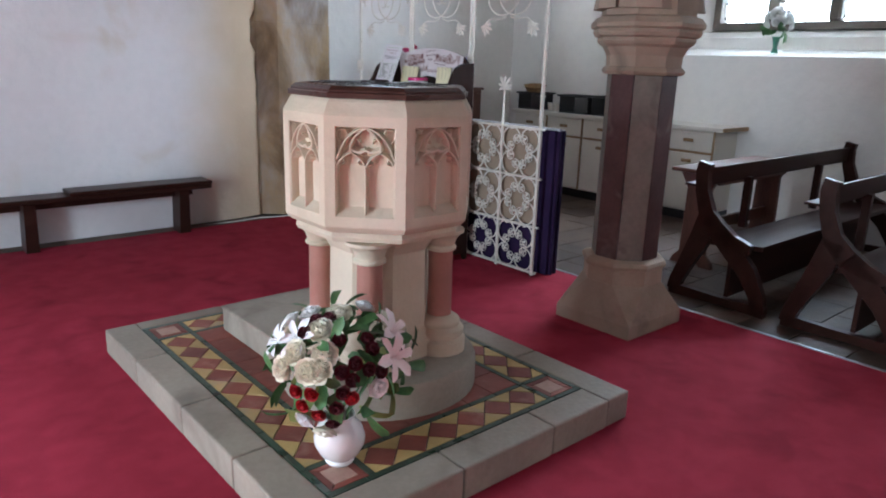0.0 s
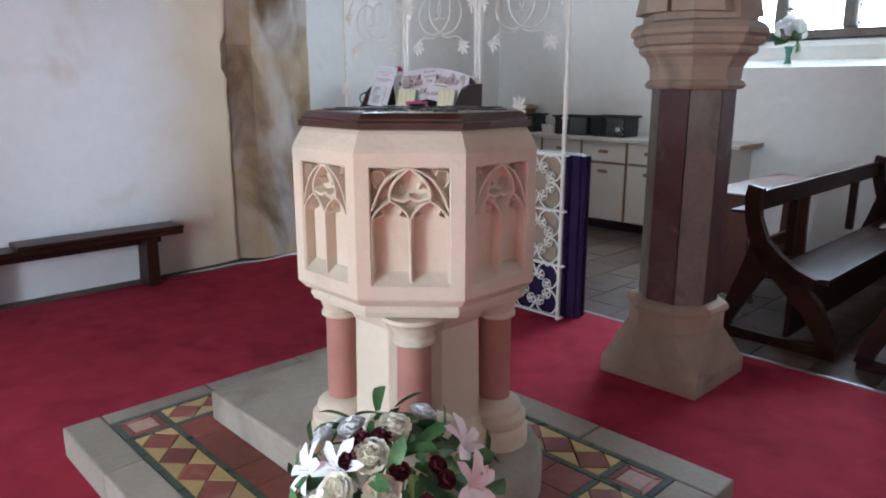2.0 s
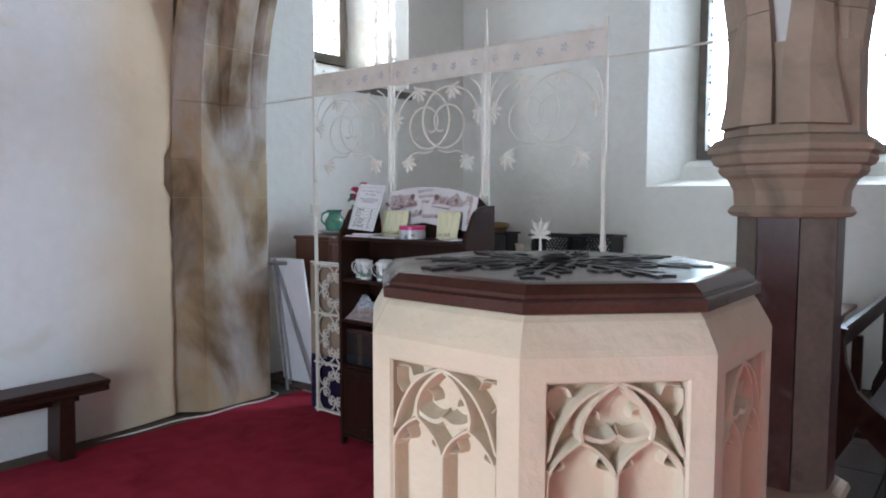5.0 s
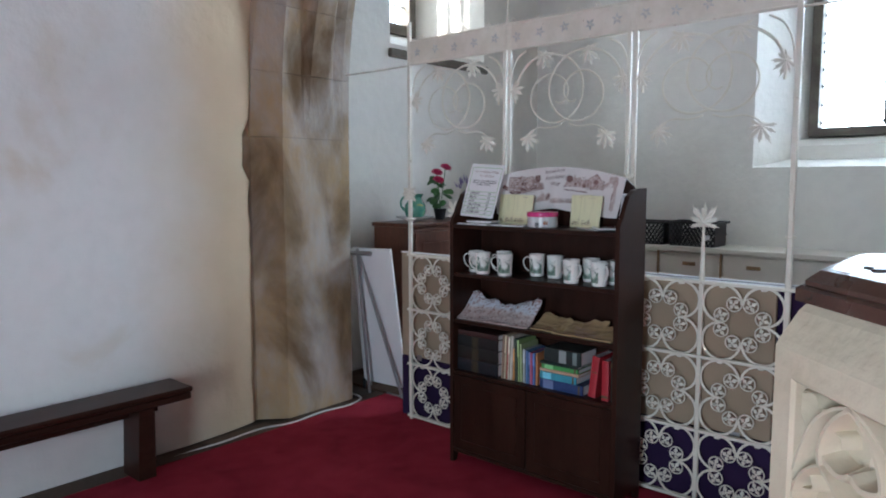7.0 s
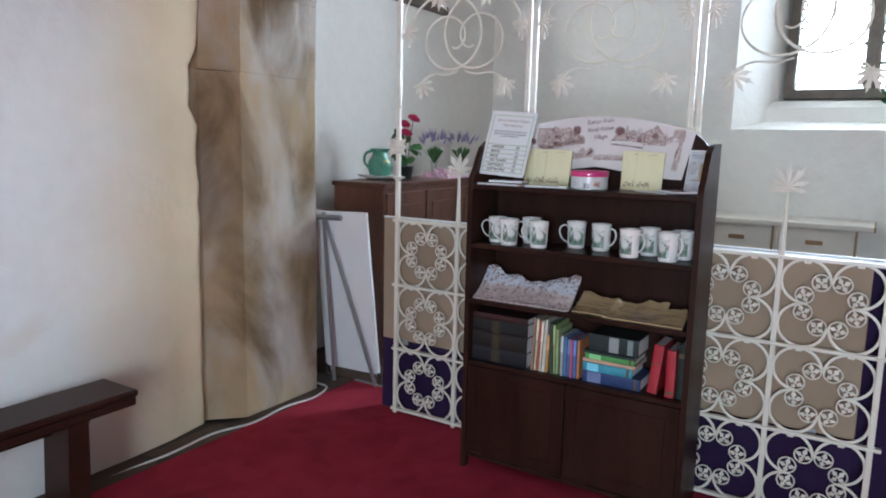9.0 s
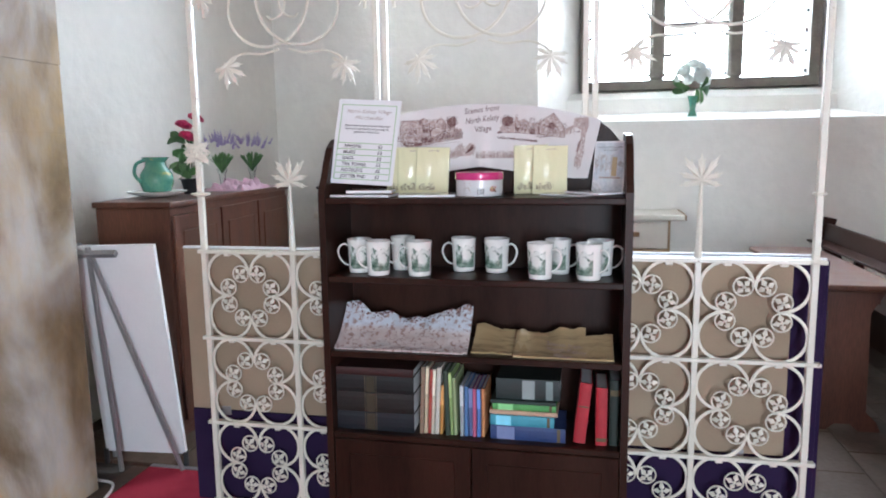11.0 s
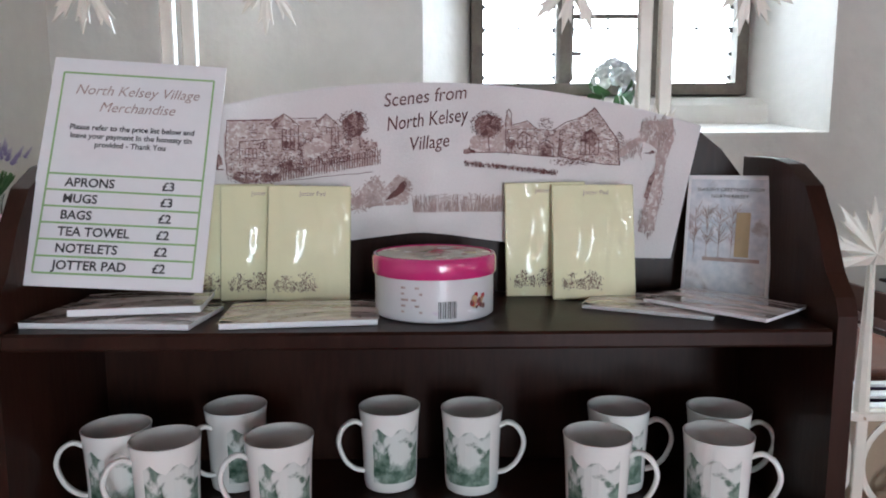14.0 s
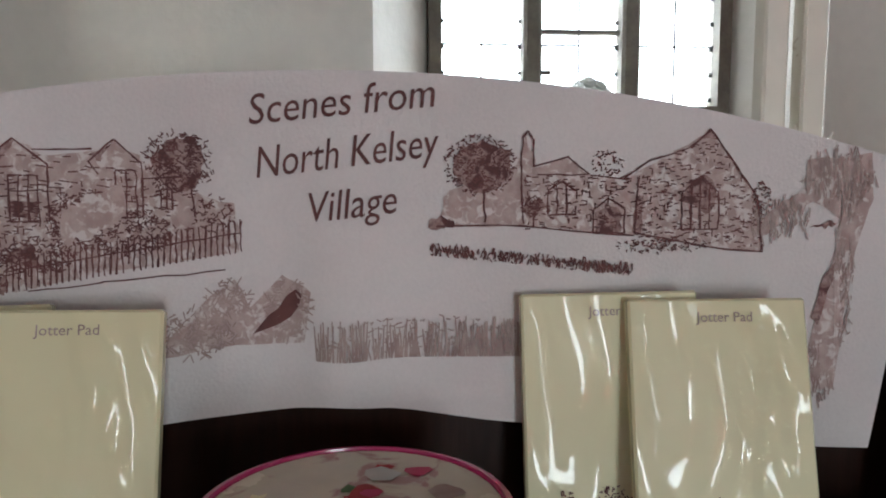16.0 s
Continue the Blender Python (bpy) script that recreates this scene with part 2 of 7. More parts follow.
CLOTHWRAP = film_wrapped(surface("folded printed cloth", (0.70, 0.62, 0.60), (0.58, 0.47, 0.44), 30, 0.35, 0.3, 60, stain=(0.36, 0.22, 0.19), stain_scale=70, stain_at=(0.50, 0.64), tint=("Z", 0.838, 0.862, (0.72, 0.77, 0.84), 0.05), coat=0.7, grain=0.25, bump_m=0.004))
CARDGREY = surface("grey filler strip", (0.62, 0.62, 0.60), (0.56, 0.56, 0.54), 6, 0.7, 0.05)
RED_TILE = surface("red clay tile", (0.24, 0.055, 0.035), (0.19, 0.045, 0.03), 9, 0.5, 0.15, 50, stain=(0.30, 0.14, 0.11), stain_scale=6, stain_at=(0.55, 0.75), world_space=True, rand=0.25)
BUFF_TILE = surface("yellow clay tile", (0.52, 0.36, 0.13), (0.46, 0.31, 0.11), 9, 0.5, 0.15, 50, stain=(0.40, 0.30, 0.18), stain_scale=6, stain_at=(0.55, 0.75), world_space=True, rand=0.18)
GREEN_TILE = surface("dark green glazed tile", (0.022, 0.045, 0.028), (0.032, 0.06, 0.036), 9, 0.3, 0.1, 50, world_space=True, rand=0.25)
PINK_TILE = surface("worn pink tile", (0.42, 0.22, 0.17), (0.48, 0.30, 0.22), 9, 0.5, 0.1, 50, world_space=True, rand=0.15)
PETALWHITE = surface("cream silk petal", (0.92, 0.89, 0.74), (0.89, 0.85, 0.68), 12, 0.6, 0.1, grain=0.08)
PETALPURE = surface("white silk petal", (0.90, 0.90, 0.88), (0.86, 0.85, 0.82), 12, 0.6, 0.1, grain=0.08)
PETALPINK = surface("blush lily petal", (0.80, 0.66, 0.62), (0.78, 0.58, 0.54), 12, 0.6, 0.1, grain=0.08)
PETALDARK = surface("burgundy petal", (0.075, 0.004, 0.010), (0.11, 0.008, 0.016), 20, 0.6, 0.1)
PETALRED = surface("bright red petal", (0.45, 0.012, 0.02), (0.36, 0.01, 0.016), 20, 0.55, 0.1)
PETALMAG = surface("magenta petal", (0.60, 0.03, 0.13), (0.50, 0.02, 0.10), 20, 0.55, 0.1)
PETALLAV = surface("lavender bloom", (0.33, 0.26, 0.48), (0.42, 0.34, 0.56), 30, 0.8, 0.1)
LEAF = surface("artificial leaf", (0.045, 0.13, 0.04), (0.09, 0.20, 0.06), 14, 0.5, 0.1, rand=0.3)
LEAFPALE = surface("yellow green leaf", (0.20, 0.25, 0.07), (0.15, 0.20, 0.05), 14, 0.5, 0.1, rand=0.2)
GREENGLAZE = surface("green glazed pottery", (0.05, 0.22, 0.16), (0.10, 0.28, 0.18), 14, 0.15, 0.05, stain=(0.30, 0.32, 0.10), stain_scale=16, stain_at=(0.6, 0.7), coat=0.6)
PINKTISSUE = surface("pink net", (0.70, 0.48, 0.56), (0.66, 0.42, 0.52), 30, 0.8, 0.4)
BASKET = surface("wicker", (0.34, 0.22, 0.10), (0.26, 0.16, 0.07), 40, 0.8, 0.4)
CABLE = surface("white cable", (0.72, 0.71, 0.68), (0.68, 0.67, 0.63), 8, 0.5, 0.0)


# ---- builders ----
def box(bm, x0, x1, y0, y1, z0, z1, bevel=0.0, seg=1):
    """A box with bevelled edges, added to bm."""
    vs = [bm.verts.new((x, y, z)) for x in (x0, x1) for y in (y0, y1) for z in (z0, z1)]
    fs = [bm.faces.new([vs[i] for i in f]) for f in ((0, 1, 3, 2), (4, 6, 7, 5), (0, 4, 5, 1), (2, 3, 7, 6), (0, 2, 6, 4), (1, 5, 7, 3))]
    if bevel:
        es = list({e for f in fs for e in f.edges})
        bmesh.ops.bevel(bm, geom=es, offset=bevel, segments=seg, affect="EDGES", profile=0.5)
    return bm


def mesh_of(name, bm, material, smooth=False):
    bmesh.ops.recalc_face_normals(bm, faces=bm.faces)
    me = bpy.data.meshes.new(name)
    bm.to_mesh(me)
    bm.free()
    me.materials.append(material)
    if smooth:
        for p in me.polygons:
            p.use_smooth = True
        me.set_sharp_from_angle(angle=radians(40))
    return me


def part(name, bm, material, parent, label="", m=None, smooth=False):
    """One mesh object under a thing or under a part; bm may be a ready mesh."""
    me = bm if isinstance(bm, bpy.types.Mesh) else mesh_of(name, bm, material, smooth)
    ob = new(name, me)
    ob.parent = parent
    if m is not None:
        ob.matrix_basis = m
    return tagged(ob, label) if label else ob


def thing(name, m, label, category, group="", kind=""):
    """A top-level Empty at a thing's base."""
    ob = new(name)
    ob.empty_display_size = 0.1
    ob.matrix_basis = m
    return tagged(ob, label, category, group, kind)


def solid(name, bm, material, label, category, group="", kind="", m=None, smooth=False):
    """A thing of one mesh."""
    ob = new(name, mesh_of(name, bm, material, smooth))
    if m is not None:
        ob.matrix_basis = m
    return tagged(ob, label, category, group, kind)


def B(*a, **k):
    return box(bmesh.new(), *a, **k)


def prism(bm, pts, axis, a, b):
    """A polygon pts (u, v) pushed from a to b along axis: x takes (y, z), y takes (x, z), z takes (x, y)."""
    def at(u, v, w):
        return (w, u, v) if axis == "x" else (u, w, v) if axis == "y" else (u, v, w)
    lo, hi = [bm.verts.new(at(u, v, a)) for u, v in pts], [bm.verts.new(at(u, v, b)) for u, v in pts]
    fs = [bm.faces.new(lo), bm.faces.new(hi[::-1])]
    for i in range(len(pts)):
        j = (i + 1) % len(pts)
        fs.append(bm.faces.new((lo[j], lo[i], hi[i], hi[j])))
    return fs


def lathe(bm, prof, n=24, cx=0.0, cy=0.0, turn=0.0, cap=True):
    """A profile of (radius, z) turned about the upright through (cx, cy)."""
    rings = []
    for r, z in prof:
        rings.append([bm.verts.new((cx + r * math.cos(turn + 2 * math.pi * i / n), cy + r * math.sin(turn + 2 * math.pi * i / n), z)) for i in range(n)])
    for p, q in zip(rings, rings[1:]):
        for i in range(n):
            bm.faces.new((p[i], p[(i + 1) % n], q[(i + 1) % n], q[i]))
    if cap:
        bm.faces.new(rings[0][::-1])
        bm.faces.new(rings[-1])
    return bm


def octo(bm, prof, cx=0.0, cy=0.0):
    """An octagonal lathe: the profile's radius is the distance to the flat sides, which face the axes and diagonals."""
    return lathe(bm, [(r / math.cos(math.pi / 8), z) for r, z in prof], 8, cx, cy, math.pi / 8)


def tube(bm, pts, r, n=6, closed=False, flat=1.0, r_end=None):
    """A rod of radius r along pts."""
    pts = [Vector(p) for p in pts]
    k = len(pts)
    rings, side = [], None
    for i, p in enumerate(pts):
        d = (pts[(i + 1) % k] - pts[i - 1]) if closed or 0 < i < k - 1 else (pts[1] - pts[0] if i == 0 else pts[-1] - pts[-2])
        d.normalize()
        if side is None:
            side = d.cross(Vector((0, 0, 1)) if abs(d.z) < 0.9 else Vector((1, 0, 0))).normalized()
        side = (side - d * side.dot(d)).normalized()
        up = d.cross(side)
        rr = r if r_end is None else r + (r_end - r) * i / (k - 1)
        rings.append([bm.verts.new(p + side * (rr * math.cos(2 * math.pi * j / n)) + up * (rr * flat * math.sin(2 * math.pi * j / n))) for j in range(n)])
    for i in range(k if closed else k - 1):
        a, b = rings[i], rings[(i + 1) % k]
        for j in range(n):
            bm.faces.new((a[j], a[(j + 1) % n], b[(j + 1) % n], b[j]))
    if not closed:
        bm.faces.new(rings[0][::-1])
        bm.faces.new(rings[-1])
    return bm


def spline(pts, k=5):
    """A smooth path through pts."""
    out = []
    for i in range(len(pts) - 1):
        p0, p1, p2, p3 = (Vector(pts[max(0, min(len(pts) - 1, j))]) for j in (i - 1, i, i + 1, i + 2))
        for q in range(k):
            s = q / k
            out.append(0.5 * ((2 * p1) + (p2 - p0) * s + (2 * p0 - 5 * p1 + 4 * p2 - p3) * s * s + (3 * p1 - p0 - 3 * p2 + p3) * s ** 3))
    return out + [Vector(pts[-1])]


def circle(c, r, n, plane="yz", a0=0.0, a1=2 * math.pi, closed=True):
    """Points of an arc in a plane through c."""
    out = []
    for i in range(n):
        t = a0 + (a1 - a0) * i / (n if closed else n - 1)
        u, v = r * math.cos(t), r * math.sin(t)
        out.append((c[0], c[1] + u, c[2] + v) if plane == "yz" else (c[0] + u, c[1], c[2] + v) if plane == "xz" else (c[0] + u, c[1] + v, c[2]))
    return out


TONE_DARK = surface("dark brown wash", (0.22, 0.11, 0.10), (0.44, 0.32, 0.30), 170, 0.85, 0.0, fine=330, stain=(0.12, 0.05, 0.05), stain_scale=110, stain_at=(0.5, 0.6), grain=0.4)
TONE = surface("brown wash", (0.58, 0.47, 0.44), (0.42, 0.30, 0.28), 130, 0.85, 0.0, fine=300, stain=(0.68, 0.63, 0.61), stain_scale=150, stain_at=(0.5, 0.62), grain=0.4)


def text_mesh(s, size, material, align="CENTER", shear=0.0, bold=0.0):
    """Writing in the built-in font, as a flat mesh in its own x-y plane."""
    cu = bpy.data.curves.new("writing", "FONT")
    cu.body, cu.size, cu.align_x, cu.resolution_u, cu.shear, cu.offset = s, size, align, 3, shear, bold
    ob = new("writing", cu)
    me = bpy.data.meshes.new_from_object(ob.evaluated_get(bpy.context.evaluated_depsgraph_get()))
    bpy.data.objects.remove(ob)
    me.materials.clear()
    me.materials.append(material)
    return me


def facing(x, y, z, yaw=0.0, lean=0.0, roll=0.0):
    """A pose whose local x-y plane is an upright sheet that faces the nave (-x): x runs to its right, y up. lean tips its top back."""
    base = Matrix(((0, 0, -1, 0), (-1, 0, 0, 0), (0, 1, 0, 0), (0, 0, 0, 1)))
    return Matrix.Translation((x, y, z)) @ Matrix.Rotation(radians(yaw), 4, "Z") @ base @ Matrix.Rotation(radians(-lean), 4, "X") @ Matrix.Rotation(radians(roll), 4, "Z")


def strokes(bm, lines, width, place):
    """Ink lines: each (u0, v0, u1, v1) becomes a thin quad; place maps (u, v) to a point."""
    for u0, v0, u1, v1 in lines:
        d = math.hypot(u1 - u0, v1 - v0) or 1
        nx, ny = -(v1 - v0) / d * width / 2, (u1 - u0) / d * width / 2
        vs = [bm.verts.new(place(u, v)) for u, v in ((u0 + nx, v0 + ny), (u1 + nx, v1 + ny), (u1 - nx, v1 - ny), (u0 - nx, v0 - ny))]
        bm.faces.new(vs)
    return bm


# ---- the large structure ----
TOP = 5.6
WALL_Y, END_Y, EAST_X, WEST_X, BACK_Y = 5.95, 6.42, 6.7, -2.2, -4.5
SPRING = 1.76


def wall_with_hole(name, axis, face, thick, u0, u1, holes, material, label):
    """A wall along axis y (at x = face) or x (at y = face), thick outwards, with openings (u0, u1, z0, z1)."""
    bm = bmesh.new()
    us = sorted({u0, u1, *[h[0] for h in holes], *[h[1] for h in holes]})
    zs = sorted({0, TOP, *[h[2] for h in holes], *[h[3] for h in holes]})
    f0, f1 = min(face, face + thick), max(face, face + thick)
    for a, b in zip(us, us[1:]):
        for c, d in zip(zs, zs[1:]):
            if not any(h[0] <= a and b <= h[1] and h[2] <= c and d <= h[3] for h in holes):
                box(bm, *((f0, f1, a, b) if axis == "y" else (a, b, f0, f1)), c, d)
    bmesh.ops.remove_doubles(bm, verts=bm.verts, dist=1e-5)
    bm.verts.index_update()
    seen = {}
    for f in bm.faces:
        seen.setdefault(tuple(sorted(v.index for v in f.verts)), []).append(f)
    bmesh.ops.delete(bm, geom=[f for fs in seen.values() if len(fs) > 1 for f in fs], context="FACES")
    return solid(name, bm, material, label, "wall", kind="structure")


WIN = (1.82, 4.25, 1.60, 3.75)
WIN_END = (4.55, 5.79, 2.55, 4.4)
# the second opening is out of view, made only for the east fill lamp
wall_with_hole("wall_east", "y", EAST_X, 0.8, BACK_Y, END_Y + 0.9, [WIN, (-2.9, -0.3, 1.6, 3.75)], PLASTER_AISLE, "white plastered aisle wall with a splayed window")
wall_with_hole("wall_end", "x", END_Y, 0.8, 3.66, EAST_X, [WIN_END], PLASTER_AISLE, "white plastered end wall of the aisle, faintly stained")
# unseen wall, set close for faster light falloff; its window only holds the fill
wall_with_hole("wall_west", "y", WEST_X, -0.5, BACK_Y, WALL_Y + 0.9, [(1.05, 3.15, 0.0, 2.35), (-3.2, -1.6, 2.4, 3.8)], PLASTER, "unseen white plaster wall with a tall doorway and an added window")
wall_with_hole("wall_south", "x", BACK_Y, -0.4, WEST_X - 0.5, EAST_X + 0.8, [], PLASTER, "plain white plaster wall")
wall_with_hole("wall_north", "x", WALL_Y, 0.9, WEST_X, 2.45, [], PLASTER_DAMP, "white plaster wall with damp brown blotches")
# ceiling added out of view; its dark colour holds down the room's bounce
solid("ceiling", B(WEST_X - 0.6, EAST_X + 0.8, BACK_Y - 0.5, END_Y + 1.0, TOP, TOP + 0.15), DRESSERWOOD, "unseen plain ceiling, kept dark to cut bounced light", "ceiling", kind="structure")
solid("floor", B(WEST_X - 0.6, EAST_X + 0.8, BACK_Y - 0.5, END_Y + 1.0, -0.2, -0.018), GROUT, "mortar bed under the carpet and floor stones", "floor", kind="structure")
solid("carpet", B(WEST_X, 3.86, BACK_Y, 5.80, -0.017, 0.0), CARPET, "deep red carpet with soft darker mottling", "carpet", kind="structure")
solid("carpet_edge_strip", B(3.86, 3.885, BACK_Y, 5.8, -0.017, 0.004, bevel=0.002), ALUMINIUM, "thin dull metal strip along the carpet edge", "trim", kind="structure")
solid("ground", B(-300, 300, -300, 300, -0.5, -0.3), GROUT, "plain ground around the building", "ground", kind="structure")


def torn_plaster():
    """The last stretch of plaster, which bends towards the pier and ends in a broken edge."""
    bm = bmesh.new()
    rows = []
    for i in range(61):
        z = TOP * i / 60
        lean = 0.0 if z < SPRING else 0.10 * (z - SPRING)
        xe = 2.925 + 0.035 * noise.noise((0, 0, z * 2.3)) + 0.014 * noise.noise((3, 1, z * 11)) + (-0.035 if 1.52 < z < 1.78 else 0) + 0.8 * lean
        rows.append([bm.verts.new(p) for p in ((2.45, 5.95, z), (2.7, 5.966, z), (xe - 0.02, 6.0, z), (xe, 6.012, z), (xe - 0.004, 6.06, z), (2.45, 6.2, z))])
    for p, q in zip(rows, rows[1:]):
        for k in range(5):
            bm.faces.new((p[k], p[k + 1], q[k + 1], q[k]))
    solid("wall_plaster_edge", bm, PLASTER_DAMP, "cream damp plaster ending in a ragged broken edge", "wall", kind="structure")


torn_plaster()


def arch_curve(ya, yb, z0, n=18):
    """Points (y, z) of a pointed arch from ya to yb."""
    span = abs(yb - ya)
    r = span * 0.92
    s = 1 if yb > ya else -1
    half = []
    top = math.acos((r - span / 2) / r)
    for i in range(n + 1):
        t = top * i / n
        half.append((ya + s * (r - r * math.cos(t)), z0 + r * math.sin(t)))
    return half + [(ya + yb - y, z) for y, z in half[::-1][1:]]


COL = (3.39, 2.245)
A1 = arch_curve(2.46, 5.885, SPRING)
A2 = arch_curve(-1.6, 2.03, SPRING)


def normal_at(c, i):
    a, b = Vector(c[max(i - 1, 0)]), Vector(c[min(i + 1, len(c) - 1)])
    return (b - a).normalized()


def arcade():
    bm = bmesh.new()
    def grow(c, d):
        return [(y - normal_at(c, i).y * d, z + normal_at(c, i).x * d) for i, (y, z) in enumerate(c)]
    g1, g2 = grow(A1, 0.2), grow(A2, 0.2)
    mid = (A2[-1][0] + A1[0][0]) / 2
    lo2 = [p for p in g2 if p[0] < mid]
    lo1 = [p for p in g1 if p[0] > mid]
    X = (3.20, 3.60)
    for curve in (lo2, lo1):
        for p, q in zip(curve, curve[1:]):
            prism(bm, [(p[0], p[1]), (q[0], q[1]), (q[0], TOP), (p[0], TOP)], "x", *X)
    prism(bm, [lo2[-1], lo1[0], (lo1[0][0], TOP), (lo2[-1][0], TOP)], "x", *X)
    prism(bm, [(BACK_Y, 0), (g2[0][0], 0), (g2[0][0], TOP), (BACK_Y, TOP)], "x", *X)
    prism(bm, [(g1[-1][0], SPRING + 0.02), (WALL_Y + 0.9, SPRING + 0.02), (WALL_Y + 0.9, TOP), (g1[-1][0], TOP)], "x", *X)
    bmesh.ops.remove_doubles(bm, verts=bm.verts, dist=1e-5)
    solid("wall_arcade", bm, PLASTER, "white plastered arcade wall above pointed arches", "wall", kind="structure")
    # stone rings: plain at the springing, growing into two chamfered orders
    full = [(-0.26, 0.205), (-0.26, 0.13), (-0.20, 0.085), (-0.13, 0.085), (-0.115, 0.05), (-0.07, 0.0), (0.07, 0.0), (0.115, 0.05), (0.13, 0.085), (0.20, 0.085), (0.26, 0.13), (0.26, 0.205)]
    plain = [(-0.285, 0.205), (-0.285, 0.10), (-0.20, 0.0), (-0.13, 0.0), (-0.115, 0.0), (-0.07, 0.0), (0.07, 0.0), (0.115, 0.0), (0.13, 0.0), (0.20, 0.0), (0.255, 0.02), (0.255, 0.205)]
    wide_plain = [(-0.415, 0.205), (-0.415, 0.137), (-0.275, 0.0)] + plain[3:9] + [(0.20, 0.0), (0.255, 0.0), (0.285, 0.205)]
    wide_full = [(-0.40, 0.205), (-0.40, 0.14), (-0.26, 0.06), (-0.13, 0.075)] + full[4:8] + [(0.13, 0.085), (0.20, 0.05), (0.265, 0.06), (0.285, 0.205)]
    for curve, far in ((A1, True), (A2, False)):
        ring = thing("arch", Matrix(), "moulded stone arch of two chamfered orders, stained ochre at the wall" if far else "moulded buff stone arch of two chamfered orders", "arch", "arcade arches", "structure")
        for i in range(0, len(curve) - 1, 2):
            bm = bmesh.new()
            seg = curve[i:i + 3]
            rows = []
            for k, (y, z) in enumerate(seg):
                t = normal_at(curve, i + k)
                wall_side = far and y > 4.3
                f = min(1, max(0, (z - (SPRING + (0.14 if wall_side else 0.0))) / (0.75 if wall_side else 0.35)))
                sh = 0.0012 if k == 0 else -0.0012 if k == len(seg) - 1 else 0
                cx = 3.37 if wall_side else 3.39
                rows.append([bm.verts.new((cx + a[0] + (b[0] - a[0]) * f, y - t.y * (a[1] + (b[1] - a[1]) * f) + t.x * sh, z + t.x * (a[1] + (b[1] - a[1]) * f) + t.y * sh)) for a, b in zip(wide_plain if wall_side else plain, wide_full if wall_side else full)])
            for p, q in zip(rows, rows[1:]):
                for e in range(len(full) - 1):
                    bm.faces.new((p[e], p[e + 1], q[e + 1], q[e]))
                bm.faces.new((p[-1], p[0], q[0], q[-1]))
            bm.faces.new(rows[0])
            bm.faces.new(rows[-1][::-1])
            part("voussoir", bm, OLDSTONE if far and seg[1][0] > 4.7 else BUFF, ring)


arcade()


def column():
    t = thing("column", pose(*COL, 0), "octagonal dark marble column with buff stone base and moulded capital", "column", kind="structure")
    bm = bmesh.new()
    h = 0.26
    o = 0.215 / math.cos(math.pi / 8)
    sq = [(-h, -h), (h, -h), (h, h), (-h, h)]
    lo = [bm.verts.new((x, y, 0)) for x, y in sq]
    md = [bm.verts.new((x, y, 0.075)) for x, y in sq]
    for i in range(4):
        bm.faces.new((lo[i], lo[(i + 1) % 4], md[(i + 1) % 4], md[i]))
    bm.faces.new(lo[::-1])
    up = [bm.verts.new((o * math.cos(math.pi / 8 + i * math.pi / 4), o * math.sin(math.pi / 8 + i * math.pi / 4), 0.27)) for i in range(8)]
    for ci, k in ((2, 0), (3, 2), (0, 4), (1, 6)):
        bm.faces.new((md[ci], up[(k + 1) % 8], up[k]))
    for k, (ca, cb) in ((1, (2, 3)), (3, (3, 0)), (5, (0, 1)), (7, (1, 2))):
        bm.faces.new((md[ca], md[cb], up[(k + 1) % 8], up[k]))
    bm.faces.new(up)
    part("base", bm, BUFF, t, "buff stone base spreading to a square")
    part("base_ring", octo(bmesh.new(), [(0.213, 0.268), (0.213, 0.355), (0.225, 0.362), (0.230, 0.38), (0.222, 0.398), (0.195, 0.41)]), BUFF, t)
    for i in range(8):
        a0, a1 = math.pi / 8 + i * math.pi / 4, math.pi / 8 + (i + 1) * math.pi / 4
        r0, r1 = 0.176 / math.cos(math.pi / 8), 0.05
        bm = bmesh.new()
        g = 0.012
        prism(bm, [(r0 * math.cos(a0 + g), r0 * math.sin(a0 + g)), (r0 * math.cos(a1 - g), r0 * math.sin(a1 - g)), (r1 * math.cos(a1), r1 * math.sin(a1)), (r1 * math.cos(a0), r1 * math.sin(a0))], "z", 0.405, 1.44)
        part("shaft_strip", bm, MARBLE_D if i % 2 else MARBLE_G, t)
    part("neck_ring", octo(bmesh.new(), [(0.185, 1.43), (0.20, 1.435), (0.212, 1.45), (0.20, 1.468), (0.19, 1.475), (0.193, 1.53), (0.215, 1.575), (0.237, 1.59)]), BUFF, t)
    part("capital", octo(bmesh.new(), [(0.237, 1.59), (0.247, 1.605), (0.244, 1.622), (0.262, 1.63), (0.272, 1.65), (0.268, 1.664), (0.285, 1.675), (0.285, 1.695), (0.262, 1.725), (0.235, 1.735), (0.235, SPRING)]), BUFF, t, "moulded octagonal capital")
    part("springer", octo(bmesh.new(), [(0.232, SPRING), (0.225, 2.06), (0.05, 2.09)]), BUFF, t)


column()


